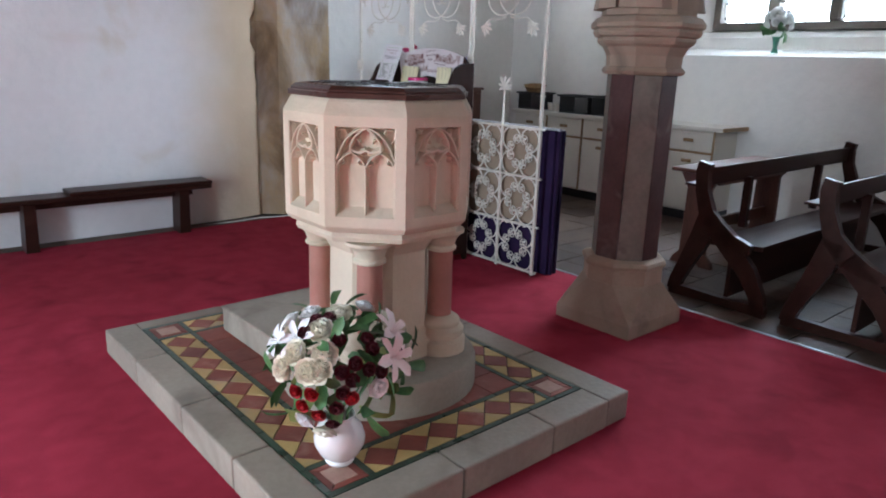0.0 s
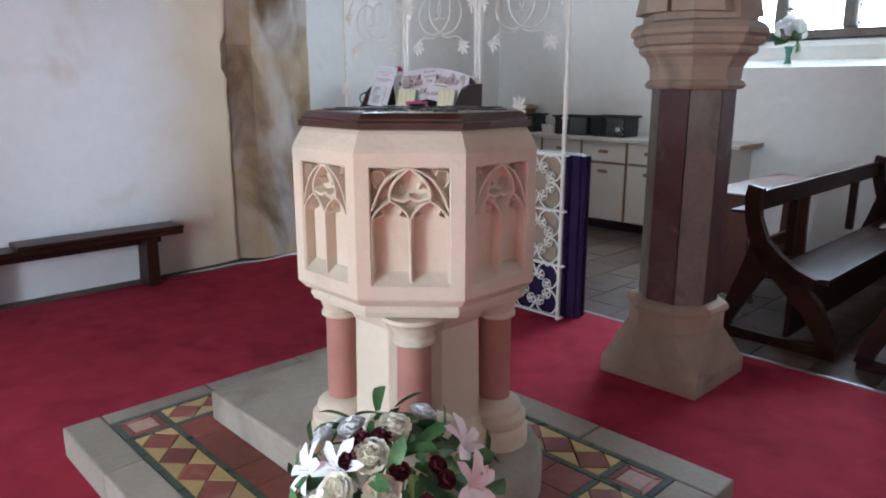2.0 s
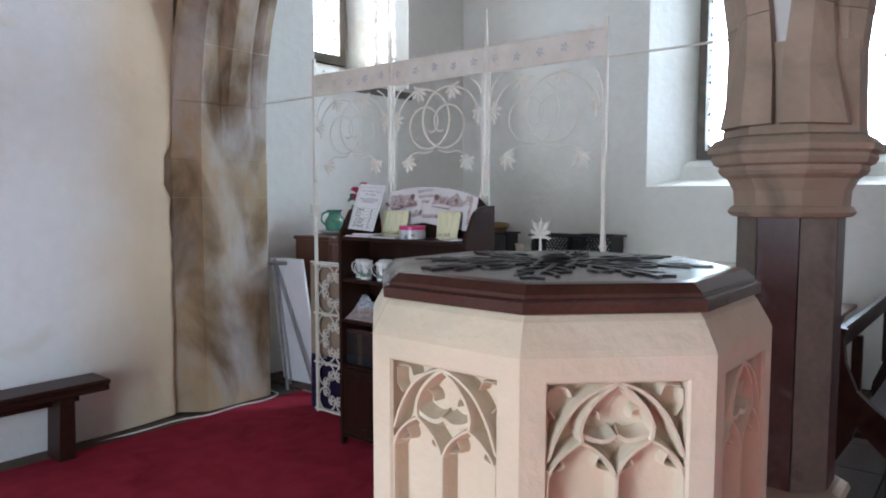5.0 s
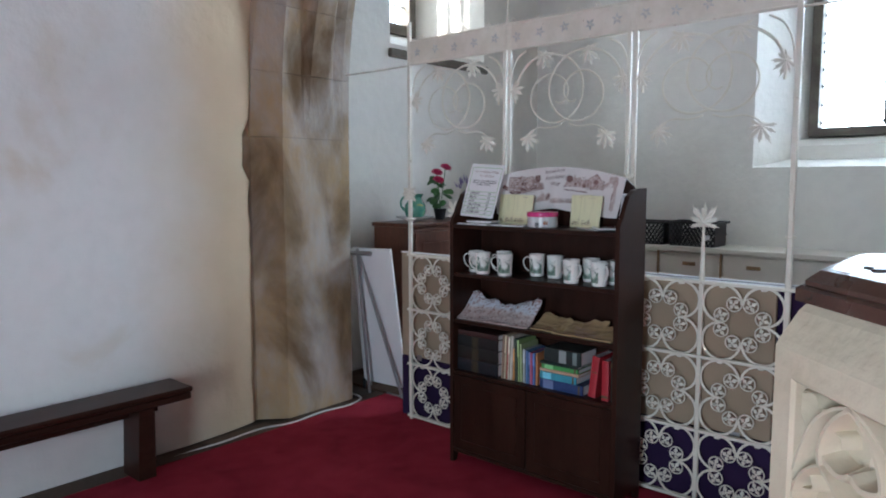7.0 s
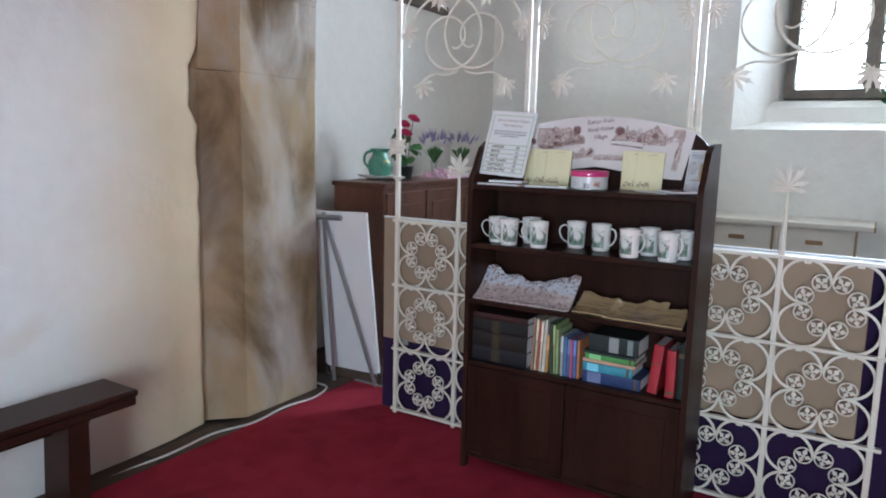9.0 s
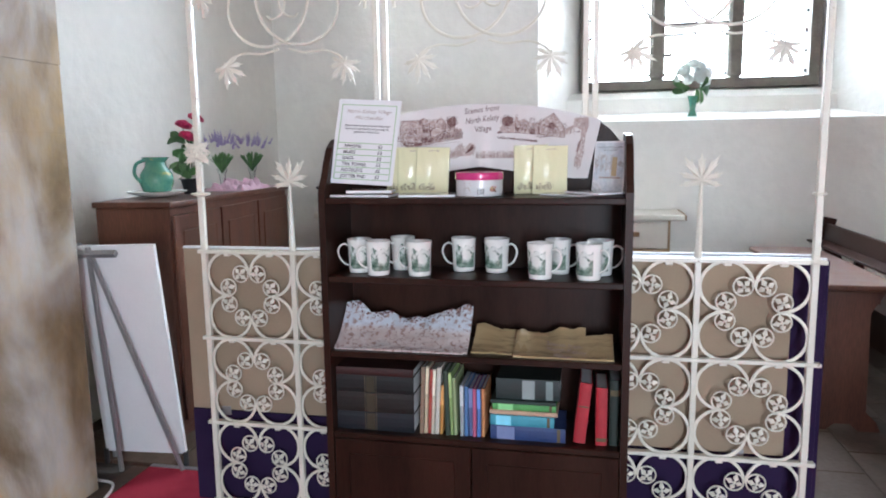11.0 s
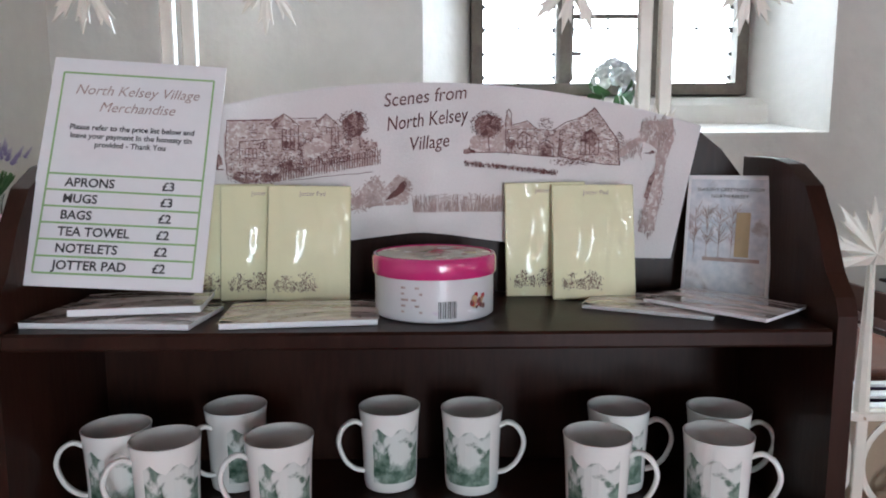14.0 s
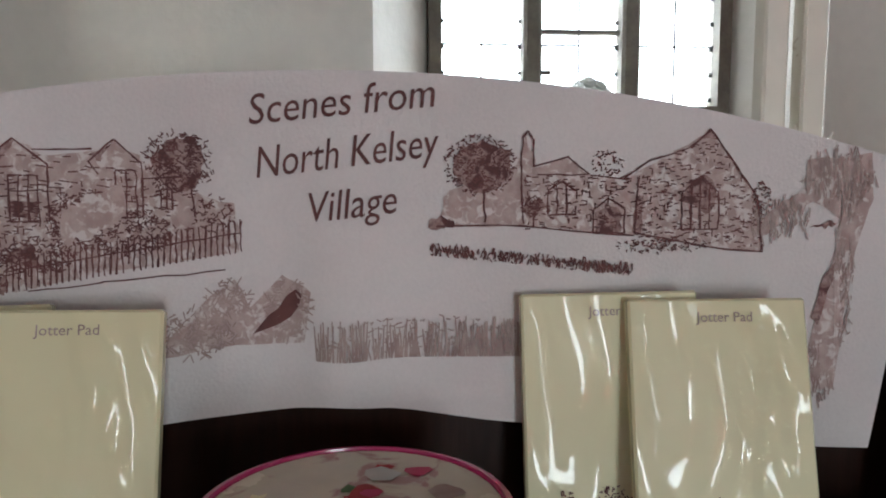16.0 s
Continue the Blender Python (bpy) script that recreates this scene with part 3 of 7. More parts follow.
def respond():
    t = thing("respond", Matrix(), "stained ochre and grey stone half pier of the arch", "pier", kind="structure")
    zs = (0.0, 0.34, 0.78, 1.2, 1.5, SPRING)
    for a, b in zip(zs, zs[1:]):
        bm = bmesh.new()
        c = 0.004
        prism(bm, [(2.80, 6.8), (2.80, 6.034), (2.955, 6.022), (3.095, 5.885 + c * (a > 1)), (3.625, 5.885 + c * (a > 1)), (3.655, 5.92), (3.655, 6.8)], "z", a + 0.0002, b - 0.0002)
        part("stone", bm, OLDSTONE, t)
    part("core", B(2.46, 3.6, 6.04, 6.8, SPRING, TOP), OLDSTONE, t)
    return t


respond()


# ---- windows ----
def frame_ring(bm, x0, x1, y0, y1, z0, z1, w):
    box(bm, x0, x1, y0, y1, z0, z0 + w)
    box(bm, x0, x1, y0, y1, z1 - w, z1)
    box(bm, x0, x1, y0, y0 + w, z0 + w, z1 - w)
    box(bm, x0, x1, y1 - w, y1, z0 + w, z1 - w)
    return bm


def east_window():
    t = thing("window_1", Matrix(), "three light stone window with leaded panes in a white splay", "window", kind="structure")
    Y0, Y1, Z0, Z1 = 2.14, 3.94, 1.865, 3.70
    XF = 7.13
    for s, (ya, yb) in ((1, (WIN[1], Y1)), (-1, (WIN[0], Y0))):
        bm = bmesh.new()
        prism(bm, [(EAST_X + 0.002, ya), (XF + 0.1, yb), (XF + 0.1, yb + s * 0.5), (EAST_X + 0.1, ya + s * 0.05)], "z", WIN[2], WIN[3])
        part("splay", bm, PLASTER_AISLE, t)
    bm = bmesh.new()
    prism(bm, [(EAST_X + 0.002, WIN[2] - 0.0), (EAST_X + 0.002, WIN[2] + 0.004), (7.04, 1.675), (7.05, 1.79), (7.10, 1.84), (XF + 0.1, 1.865), (XF + 0.1, WIN[2])], "y", WIN[0], WIN[1])
    part("window_sill", bm, PLASTER_AISLE, t, "sloping white plastered sill")
    part("head", B(EAST_X + 0.002, XF + 0.1, WIN[0], WIN[1], Z1, WIN[3] + 0.002), PLASTER_AISLE, t)
    part("window_frame", frame_ring(bmesh.new(), XF, XF + 0.16, Y0, Y1, Z0, Z1, 0.075), WINSTONE, t, "dark weathered stone surround")
    w = (Y1 - Y0 - 0.15 - 2 * 0.11) / 3
    for i in range(3):
        a = Y0 + 0.075 + i * (w + 0.11)
        if i < 2:
            part("mullion", B(XF - 0.004, XF + 0.15, a + w, a + w + 0.11, Z0 + 0.075, Z1 - 0.075, bevel=0.02), WINSTONE, t)
        g = part("pane", B(XF + 0.09, XF + 0.094, a, a + w, Z0 + 0.075, Z1 - 0.075), GLASS, t)
        g.visible_shadow = False
        bm = bmesh.new()
        box(bm, XF + 0.082, XF + 0.102, a + w / 2 - 0.005, a + w / 2 + 0.005, Z0 + 0.075, Z1 - 0.075)
        for k in range(1, 5):
            z = Z0 + 0.075 + k * 0.36
            box(bm, XF + 0.08, XF + 0.104, a, a + w, z - 0.005, z + 0.005)
        for k in range(12):
            z = Z0 + 0.12 + k * 0.15
            for y in (a + 0.008, a + w - 0.008):
                box(bm, XF + 0.085, XF + 0.1, y - 0.012, y + 0.012, z - 0.012, z + 0.012)
        part("lead_cames", bm, LEAD, t)
    bm = B(XF + 0.05, XF + 0.11, 2.78, 3.31, 2.36, 2.385)
    box(bm, XF + 0.03, XF + 0.06, 3.22, 3.30, 2.12, 2.145)
    part("casement", bm, WINSTONE, t, "dark iron opening light")


east_window()


def end_window():
    t = thing("window_2", Matrix(), "narrow leaded window deep in the end wall", "window", kind="structure")
    Y = 6.95
    for s, (xa, xb) in ((-1, (WIN_END[0], 4.62)), (1, (WIN_END[1], 5.42))):
        bm = bmesh.new()
        prism(bm, [(xa, END_Y + 0.002), (xb, Y + 0.1), (xb + s * 0.4, Y + 0.1), (xa + s * 0.03, END_Y + 0.1)], "z", WIN_END[2], WIN_END[3])
        part("splay", bm, PLASTER_AISLE, t)
    bm = bmesh.new()
    prism(bm, [(END_Y + 0.002, 2.551), (END_Y + 0.002, 2.60), (Y + 0.1, 2.86), (Y + 0.1, 2.551)], "x", WIN_END[0], WIN_END[1])
    part("window_sill", bm, PLASTER_AISLE, t)
    part("ledge", B(WIN_END[0] - 0.02, WIN_END[1] + 0.02, END_Y - 0.035, END_Y + 0.05, 2.49, 2.56, bevel=0.008), WINSTONE, t, "dark timber ledge under the splay")
    bm = bmesh.new()
    for a in ((4.62, 4.70), (5.34, 5.42)):
        box(bm, *a, Y, Y + 0.12, 2.84, 4.4)
    box(bm, 4.70, 5.34, Y, Y + 0.12, 2.84, 2.93)
    part("window_frame", bm, WINSTONE, t)
    g = part("pane", B(4.70, 5.34, Y + 0.07, Y + 0.074, 2.93, 4.4), GLASS, t)
    g.visible_shadow = False
    bm = bmesh.new()
    for k in range(1, 5):
        box(bm, 4.70 + k * 0.128 - 0.004, 4.70 + k * 0.128 + 0.004, Y + 0.06, Y + 0.08, 2.93, 4.4)
    for k in range(1, 8):
        box(bm, 4.70, 5.34, Y + 0.058, Y + 0.082, 2.93 + k * 0.18 - 0.004, 2.93 + k * 0.18 + 0.004)
    part("lead_cames", bm, LEAD, t)


end_window()


# ---- font and plinth ----
FC = (1.632, 2.258)


def tracery(w, z0, z1, front=-0.004, back=-0.036):
    """A carved panel's stonework in its own plane: x across, y up, z out; two cusped lancets under an ogee light."""
    bm = bmesh.new()
    h, H = w / 2, z1 - z0

    def ridge(pts, top=0.0065, foot=0.016, lift=0.0):
        """A chamfered stone rib along pts, given in half widths across and parts of the height up."""
        p = [Vector((x * h, z0 + z * H)) for x, z in pts]
        rows = []
        for i, q in enumerate(p):
            d = (p[min(i + 1, len(p) - 1)] - p[max(i - 1, 0)]).normalized()
            nrm = Vector((-d.y, d.x))
            rows.append([bm.verts.new((*(q + nrm * k), z)) for k, z in ((foot / 2, back), (top / 2 + 0.001, front - 0.006 + lift), (top / 2 - 0.001, front + lift), (-top / 2 + 0.001, front + lift), (-top / 2 - 0.001, front - 0.006 + lift), (-foot / 2, back))])
        for a, b in zip(rows, rows[1:]):
            for k in range(5):
                bm.faces.new((a[k], a[k + 1], b[k + 1], b[k]))
        bm.faces.new(rows[0])
        bm.faces.new(rows[-1][::-1])

    def curve(*pts):
        return [(v.x, v.y) for v in spline([(x, z, 0) for x, z in pts], 6)]
    ridge([(0, 0), (0, 0.30), (0, 0.57)])
    for s in (-1, 1):
        ridge([(s * 0.985, 0), (s * 0.985, 0.3), (s * 0.985, 0.60)], 0.004, 0.007)
        # lancet heads and their cusps
        ridge(curve((0, 0.55), (s * 0.10, 0.62), (s * 0.30, 0.685), (s * 0.50, 0.725)), 0.0055, 0.014)
        ridge(curve((s * 0.99, 0.55), (s * 0.90, 0.62), (s * 0.70, 0.685), (s * 0.50, 0.725)), 0.0055, 0.014)
        for q in (0.22, 0.78):
            e = 0.09 if q < 0.5 else -0.09
            ridge(curve((s * (q - e * 1.6), 0.575), (s * (q + e * 0.6), 0.60), (s * (q - e * 0.2), 0.655)), 0.003, 0.010, -0.010)
        # outer arch, ogee light and the band under it
        ridge(curve((s * 0.99, 0.64), (s * 0.84, 0.77), (s * 0.60, 0.89), (s * 0.30, 0.965), (0, 1.0)), 0.006, 0.014)
        ridge(curve((s * 0.50, 0.725), (s * 0.52, 0.79), (s * 0.42, 0.87), (s * 0.22, 0.945), (0, 0.995)), 0.007, 0.015)
        ridge(curve((s * 0.52, 0.76), (s * 0.36, 0.735), (s * 0.16, 0.725), (0, 0.75)), 0.009, 0.026, -0.004)
        ridge(curve((s * 0.40, 0.875), (s * 0.26, 0.86), (s * 0.22, 0.82)), 0.003, 0.010, -0.010)
        ridge(curve((s * 0.95, 0.97), (s * 0.72, 0.975), (s * 0.64, 0.93)), 0.003, 0.010, -0.008)
        ridge(curve((s * 0.97, 0.96), (s * 0.97, 0.88), (s * 0.86, 0.83)), 0.003, 0.010, -0.008)
        # sloping foot of the lights
        a, b = sorted((0.0, s * h))
        v = [bm.verts.new(p) for p in ((a, z0, back), (b, z0, back), (b, z0, 0.0), (a, z0, 0.0), (a, z0 + 0.030, back), (b, z0 + 0.030, back))]
        bm.faces.new((v[3], v[2], v[5], v[4]))
        bm.faces.new((v[0], v[1], v[2], v[3]))
    return bm


def font():
    t = thing("font", pose(FC[0], FC[1], 0.127), "octagonal carved stone font with tracery panels on short shafts", "font")
    part("drum", lathe(bmesh.new(), [(0.42, 0.0), (0.42, 0.11), (0.405, 0.135), (0.37, 0.145), (0.1, 0.15)], 48), SLAB, t, smooth=True)
    part("core", octo(bmesh.new(), [(0.23, 0.145), (0.23, 0.22), (0.20, 0.27), (0.195, 0.60), (0.24, 0.675)]), FONTSTONE, t)
    sh = mesh_of("shaft", lathe(bmesh.new(), [(0.052, 0.30), (0.050, 0.60)], 20), PINKSTONE, True)
    ba = mesh_of("shaft_base", lathe(bmesh.new(), [(0.115, 0.146), (0.115, 0.20), (0.10, 0.212), (0.108, 0.225), (0.108, 0.245), (0.088, 0.26), (0.092, 0.272), (0.088, 0.285), (0.06, 0.305)], 24), FONTSTONE, True)
    ca = mesh_of("shaft_capital", lathe(bmesh.new(), [(0.052, 0.585), (0.064, 0.592), (0.064, 0.602), (0.056, 0.61), (0.066, 0.64), (0.085, 0.66), (0.095, 0.665), (0.095, 0.678)], 24), FONTSTONE, True)
    for i in range(4):
        a = math.pi / 4 + i * math.pi / 2
        m = pose(0.255 * math.cos(a), 0.255 * math.sin(a), 0)
        part("shaft", sh, None, t, "red sandstone shaft" if i == 0 else "", m=m)
        part("shaft_base", ba, None, t, m=m)
        part("shaft_capital", ca, None, t, m=m)
    part("under_moulding", octo(bmesh.new(), [(0.25, 0.672), (0.315, 0.682), (0.322, 0.70), (0.316, 0.716), (0.30, 0.722)]), FONTSTONE, t)
    ap, PZ0, PZ1, PW = 0.357, 0.785, 1.113, 0.218
    part("bowl", octo(bmesh.new(), [(0.28, 0.716), (0.33, 0.7215), (ap - 0.036, 0.75), (ap - 0.036, 1.15), (ap - 0.03, 1.19), (0.30, 1.205)]), FONTSTONE, t)
    # each side: a border that turns in above and below, a sunk panel and its tracery
    half = math.tan(math.pi / 8)
    bm = bmesh.new()
    outer = [[bm.verts.new((s * (ap + d) * half, z, d)) for s in (-1, 1)] for z, d in ((0.7222, -0.022), (0.742, -0.003), (0.748, 0.0), (1.148, 0.0), (1.158, -0.004), (1.196, -0.024), (1.2055, -0.032), (1.206, -0.06))]
    inner = [[[bm.verts.new((s * (PW / 2 - g), z + (g if z < 1 else -g), d)) for s in (-1, 1)] for z in (PZ0, PZ1)] for d, g in ((0.0, 0.0), (-0.005, 0.004), (-0.037, 0.004))]
    for k, (a, b) in enumerate(zip(outer, outer[1:])):
        if k != 2:
            bm.faces.new((a[0], a[1], b[1], b[0]))
    q = (outer[2][0], outer[2][1], outer[3][1], outer[3][0])
    rings = [(r[0][0], r[0][1], r[1][1], r[1][0]) for r in inner]
    for a, b in ((q, rings[0]), (rings[0], rings[1]), (rings[1], rings[2])):
        for k in range(4):
            bm.faces.new((a[k], a[(k + 1) % 4], b[(k + 1) % 4], b[k]))
    border = mesh_of("panel_border", bm, FONTSTONE)
    trac = mesh_of("tracery", tracery(PW - 0.008, PZ0 + 0.004, PZ1 - 0.004), FONTSTONE, True)
    for i in range(8):
        m = Matrix.Rotation(i * math.pi / 4, 4, "Z") @ Matrix(((0, 0, 1, ap), (1, 0, 0, 0), (0, 1, 0, 0), (0, 0, 0, 1)))
        p = part("panel_border", border, None, t, m=m)
        part("tracery", trac, None, p)
    lid = part("lid", octo(bmesh.new(), [(0.325, 1.206), (0.338, 1.209), (0.338, 1.226), (0.333, 1.229), (0.328, 1.23), (0.328, 1.236), (0.312, 1.250), (0.30, 1.252)]), LIDWOOD, t, "dark varnished wooden lid with bevelled edge")
    # flat scrolled ironwork on the lid
    def arm():
        bm = bmesh.new()
        def flat(pts, w):
            p = [v.to_2d() for v in spline([(*q, 0) for q in pts], 4)]
            d = [(p[min(i + 1, len(p) - 1)] - p[max(i - 1, 0)]).normalized() * w for i in range(len(p))]
            prism(bm, [(q.x - e.y, q.y + e.x) for q, e in zip(p, d)] + [(q.x + e.y, q.y - e.x) for q, e in zip(p[::-1], d[::-1])], "z", 0.0, 0.0045)
        flat([(0.03, 0), (0.12, 0.004), (0.20, -0.003), (0.255, 0)], 0.005)
        for s in (-1, 1):
            flat([(0.10, 0), (0.13, s * 0.03), (0.165, s * 0.045), (0.185, s * 0.03), (0.175, s * 0.018)], 0.0035)
            flat([(0.185, 0), (0.215, s * 0.025), (0.245, s * 0.034)], 0.004)
            flat([(0.055, 0), (0.065, s * 0.025), (0.095, s * 0.034)], 0.0035)
        prism(bm, [(0.25, -0.012), (0.285, -0.02), (0.275, 0), (0.285, 0.02), (0.25, 0.012), (0.262, 0)], "z", 0.0, 0.0045)
        return bm
    me = mesh_of("iron_scroll", arm(), IRON)
    for i in range(8):
        part("iron_scroll", me, None, lid, "black wrought iron scroll" if i == 0 else "", m=pose(0, 0, 1.2515, 0, 0, 22.5 + 45 * i) @ Matrix.Diagonal((1, 1, 1 if i % 2 else 0.8, 1)))
    bm = lathe(bmesh.new(), [(0.036, 1.2515), (0.040, 1.256), (0.030, 1.260), (0.022, 1.260)], 20)
    tube(bm, circle((0, 0, 1.263), 0.024, 16, "xy"), 0.0045, 6, True)
    part("lid_handle", bm, IRON, lid, "low dark iron boss with a ring", smooth=True)
    return t


font()


def plinth():
    t = thing("plinth", Matrix(), "grey stone plinth paved with red, yellow and green tiles", "plinth")
    X0, X1, Y0, Y1 = 0.835, 2.39, 1.476, 3.495
    e, e2, g = 0.145, 0.10, 0.0025
    part("bed", B(X0 + e, X1 - e, Y0 + e, Y1 - e2, 0.0, 0.118), GROUT, t)
    for a, b in ((Y0, 2.02), (2.02, 2.49), (2.49, 3.03), (3.03, Y1)):
        for x in (X0, X1 - e):
            part("edge_slab", B(x, x + e, a + g, b - g, 0, 0.127, bevel=0.008, seg=2), SLAB, t)
    for a, b in ((X0 + e, 1.43), (1.43, 1.90), (1.90, X1 - e)):
        part("edge_slab", B(a + g, b - g, Y0, Y0 + e, 0, 0.127, bevel=0.008, seg=2), SLAB, t)
        part("edge_slab", B(a + g, b - g, Y1 - e2, Y1, 0, 0.127, bevel=0.008, seg=2), SLAB, t)
    return t, (X0 + e, X1 - e, Y0 + e, Y1 - e2)


PL, FIELD = plinth()
solid("step_block", B(1.30, 1.93, 2.50, 3.15, 0.1272, 0.252, bevel=0.012, seg=2), SLAB, "pale grey stone standing step beside the font", "step")


# ---- flowers ----
def petal_sheet(bm, m, length, width, cup, curl, n=5, k=4, tip=0.35):
    """A curved petal from the origin along +y of m, cupped across and curled along."""
    rows = []
    for i in range(n + 1):
        t = i / n
        w = width * (math.sin(math.pi * min(1, t * (1 - tip) + tip * 0.55 * t + 0.08)) ** 0.7 if t < 0.999 else 0.12)
        a = curl * t
        y, z = (length * (math.sin(a) / curl) if curl else length * t), (length * (1 - math.cos(a)) / curl if curl else 0)
        row = []
        for j in range(k + 1):
            s = 2 * j / k - 1
            row.append(bm.verts.new(m @ Vector((s * w / 2, y, z + cup * (s * s) * w))))
        rows.append(row)
    for p, q in zip(rows, rows[1:]):
        for j in range(k):
            bm.faces.new((p[j], p[j + 1], q[j + 1], q[j]))


def rose_mesh(name, r, material, layers=3, seed=1):
    rng = random.Random(seed)
    bm = bmesh.new()
    for L in range(layers):
        cnt = 5 + L * 2
        for i in range(cnt):
            a = 2 * math.pi * (i + 0.5 * L + rng.uniform(-0.15, 0.15)) / cnt
            open_ = 10 + 56 * L / max(1, layers - 1) + rng.uniform(-7, 7)
            m = Matrix.Rotation(a, 4, "Z") @ Matrix.Rotation(radians(90 - open_), 4, "X")
            petal_sheet(bm, m, r * (0.75 + 0.25 * L / layers), r * (0.85 + 0.30 * L), 0.24, 0.9 - 1.35 * (L / layers), 5, 5, 0.15)
    return mesh_of(name, bm, material, True)


def lily_mesh(name, r, material):
    bm = bmesh.new()
    for i in range(6):
        m = Matrix.Rotation(2 * math.pi * i / 6, 4, "Z") @ Matrix.Rotation(radians(48), 4, "X")
        petal_sheet(bm, m, r, r * (0.42 if i % 2 else 0.30), 0.15, -1.1, 6, 4, 0.9)
    for i in range(5):
        a = 2 * math.pi * i / 5
        tube(bm, [(0, 0, 0), (r * 0.08 * math.cos(a), r * 0.08 * math.sin(a), r * 0.35), (r * 0.16 * math.cos(a), r * 0.16 * math.sin(a), r * 0.5)], 0.0012, 4)
    return mesh_of(name, bm, material, True)


def leaf_mesh(name, length, width, material, curl=-0.7):
    bm = bmesh.new()
    petal_sheet(bm, Matrix(), length, width, 0.15, curl, 6, 2, 0.9)
    return mesh_of(name, bm, material, True)


def aim(p, d, spin=0.0):
    """A pose at p whose z axis points along d."""
    q = Vector(d).to_track_quat("Z", "Y")
    return Matrix.Translation(p) @ q.to_matrix().to_4x4() @ Matrix.Rotation(spin, 4, "Z")


def font_flowers():
    rng = random.Random(7)
    t = thing("flower_vase", pose(1.12, 1.78, 0.1285), "white china vase of silk roses, lilies and burgundy flowers", "flowers")
    prof = [(0.045, 0.0), (0.05, 0.008), (0.044, 0.018), (0.07, 0.04), (0.086, 0.075), (0.088, 0.10), (0.076, 0.135), (0.055, 0.158), (0.048, 0.17), (0.054, 0.18), (0.049, 0.18), (0.043, 0.17), (0.06, 0.14), (0.05, 0.06)]
    part("vase", lathe(bmesh.new(), prof, 36), CHINA, t, "round white glazed china vase", smooth=True)
    C = Vector((0.05, 0.06, 0.33))
    R = Vector((0.235, 0.235, 0.20))
    cam_side = Vector((-0.62, -0.66, 0.35)).normalized()
    side = Vector((0.72, -0.69, 0)).normalized()
    up = side.cross(cam_side) * -1
    if up.z < 0:
        up = -up
    def spot(u, v, out=1.0):
        """A place on the bouquet's rounded front: u across, v up, in -1..1."""
        w = math.sqrt(max(0.05, 1 - min(0.95, u * u + v * v)))
        d = side * u + up * v + cam_side * w
        p = C + Vector((d.x * R.x, d.y * R.y, d.z * R.z)) * out
        return p, d
    kinds = {
        "cream": rose_mesh("rose", 0.050, PETALWHITE, 4, 1), "white": rose_mesh("rose", 0.045, PETALPURE, 3, 2),
        "dark": rose_mesh("small_bloom", 0.030, PETALDARK, 3, 3), "red": rose_mesh("small_bloom", 0.030, PETALRED, 3, 4),
        "lily": lily_mesh("lily", 0.095, PETALPINK), "lilyw": lily_mesh("lily", 0.085, PETALPURE)}
    spots = [("white", -0.70, 0.66), ("cream", 0.02, 0.80), ("white", 0.30, 0.92), ("lily", 0.72, 0.58), ("cream", -0.16, 0.55),
             ("lilyw", -0.80, 0.35), ("cream", -0.62, -0.02), ("lilyw", -0.48, 0.42), ("cream", -0.45, 0.22), ("cream", -0.05, 0.22), ("cream", -0.10, 0.0), ("cream", -0.25, -0.02), ("lily", 0.78, 0.20), ("white", 0.62, -0.22), ("white", -0.40, 0.80),
             ("white", -0.35, -0.80), ("cream", -0.12, -1.00), ("red", -0.38, -0.30), ("red", -0.18, -0.32), ("red", -0.30, -0.50), ("red", -0.10, -0.62), ("red", 0.30, -0.35), ("dark", 0.18, 0.0), ("dark", 0.32, 0.12), ("dark", 0.48, 0.05), ("dark", 0.30, -0.10), ("dark", 0.20, -0.28),
             ("dark", -0.25, 0.68), ("dark", -0.08, 0.72), ("dark", -0.36, 0.50), ("dark", 0.50, 0.32), ("dark", 0.12, -0.50), ("dark", 0.10, 0.42), ("dark", 0.62, 0.02), ("dark", 0.05, -0.75), ("dark", 0.42, 0.45)]
    for kind, u, v in spots:
        p, d = spot(u, v, 1.06 if kind in ("dark", "red") else 0.98)
        part(kinds[kind].name.split(".")[0], kinds[kind], None, t, m=aim(p, d, rng.uniform(0, 6)))
    for k in range(16):
        a = rng.uniform(0, 6.28)
        d = Vector((math.cos(a), math.sin(a), rng.uniform(0.1, 0.9))).normalized()
        if d.dot(cam_side) > 0.5:
            continue
        p = C + Vector((d.x * R.x, d.y * R.y, d.z * R.z)) * 0.9
        kk = kinds[rng.choice(["white", "cream", "dark"])]
        part(kk.name.split(".")[0], kk, None, t, m=aim(p, d, rng.uniform(0, 6)))
    lm = [leaf_mesh("leaf", 0.11, 0.034, LEAF), leaf_mesh("leaf", 0.085, 0.04, LEAF, -0.4), leaf_mesh("leaf", 0.13, 0.045, LEAFPALE, -0.9)]
    for k in range(130):
        z = rng.uniform(-0.75, 1.0)
        a = rng.uniform(0, 6.28)
        q = math.sqrt(1 - z * z) if abs(z) < 1 else 0
        d = Vector((q * math.cos(a), q * math.sin(a), z))
        p = C + Vector((d.x * R.x, d.y * R.y, d.z * R.z)) * rng.uniform(0.55, 1.0)
        m = aim(p, d, rng.uniform(0, 6.28)) @ Matrix.Rotation(radians(rng.uniform(20, 75)), 4, "X")
        part("leaf", lm[2 if (z < -0.2 and rng.random() < 0.5) else rng.choice((0, 1))], None, t, m=m)
    for k in range(14):
        a = rng.uniform(0, 6.28)
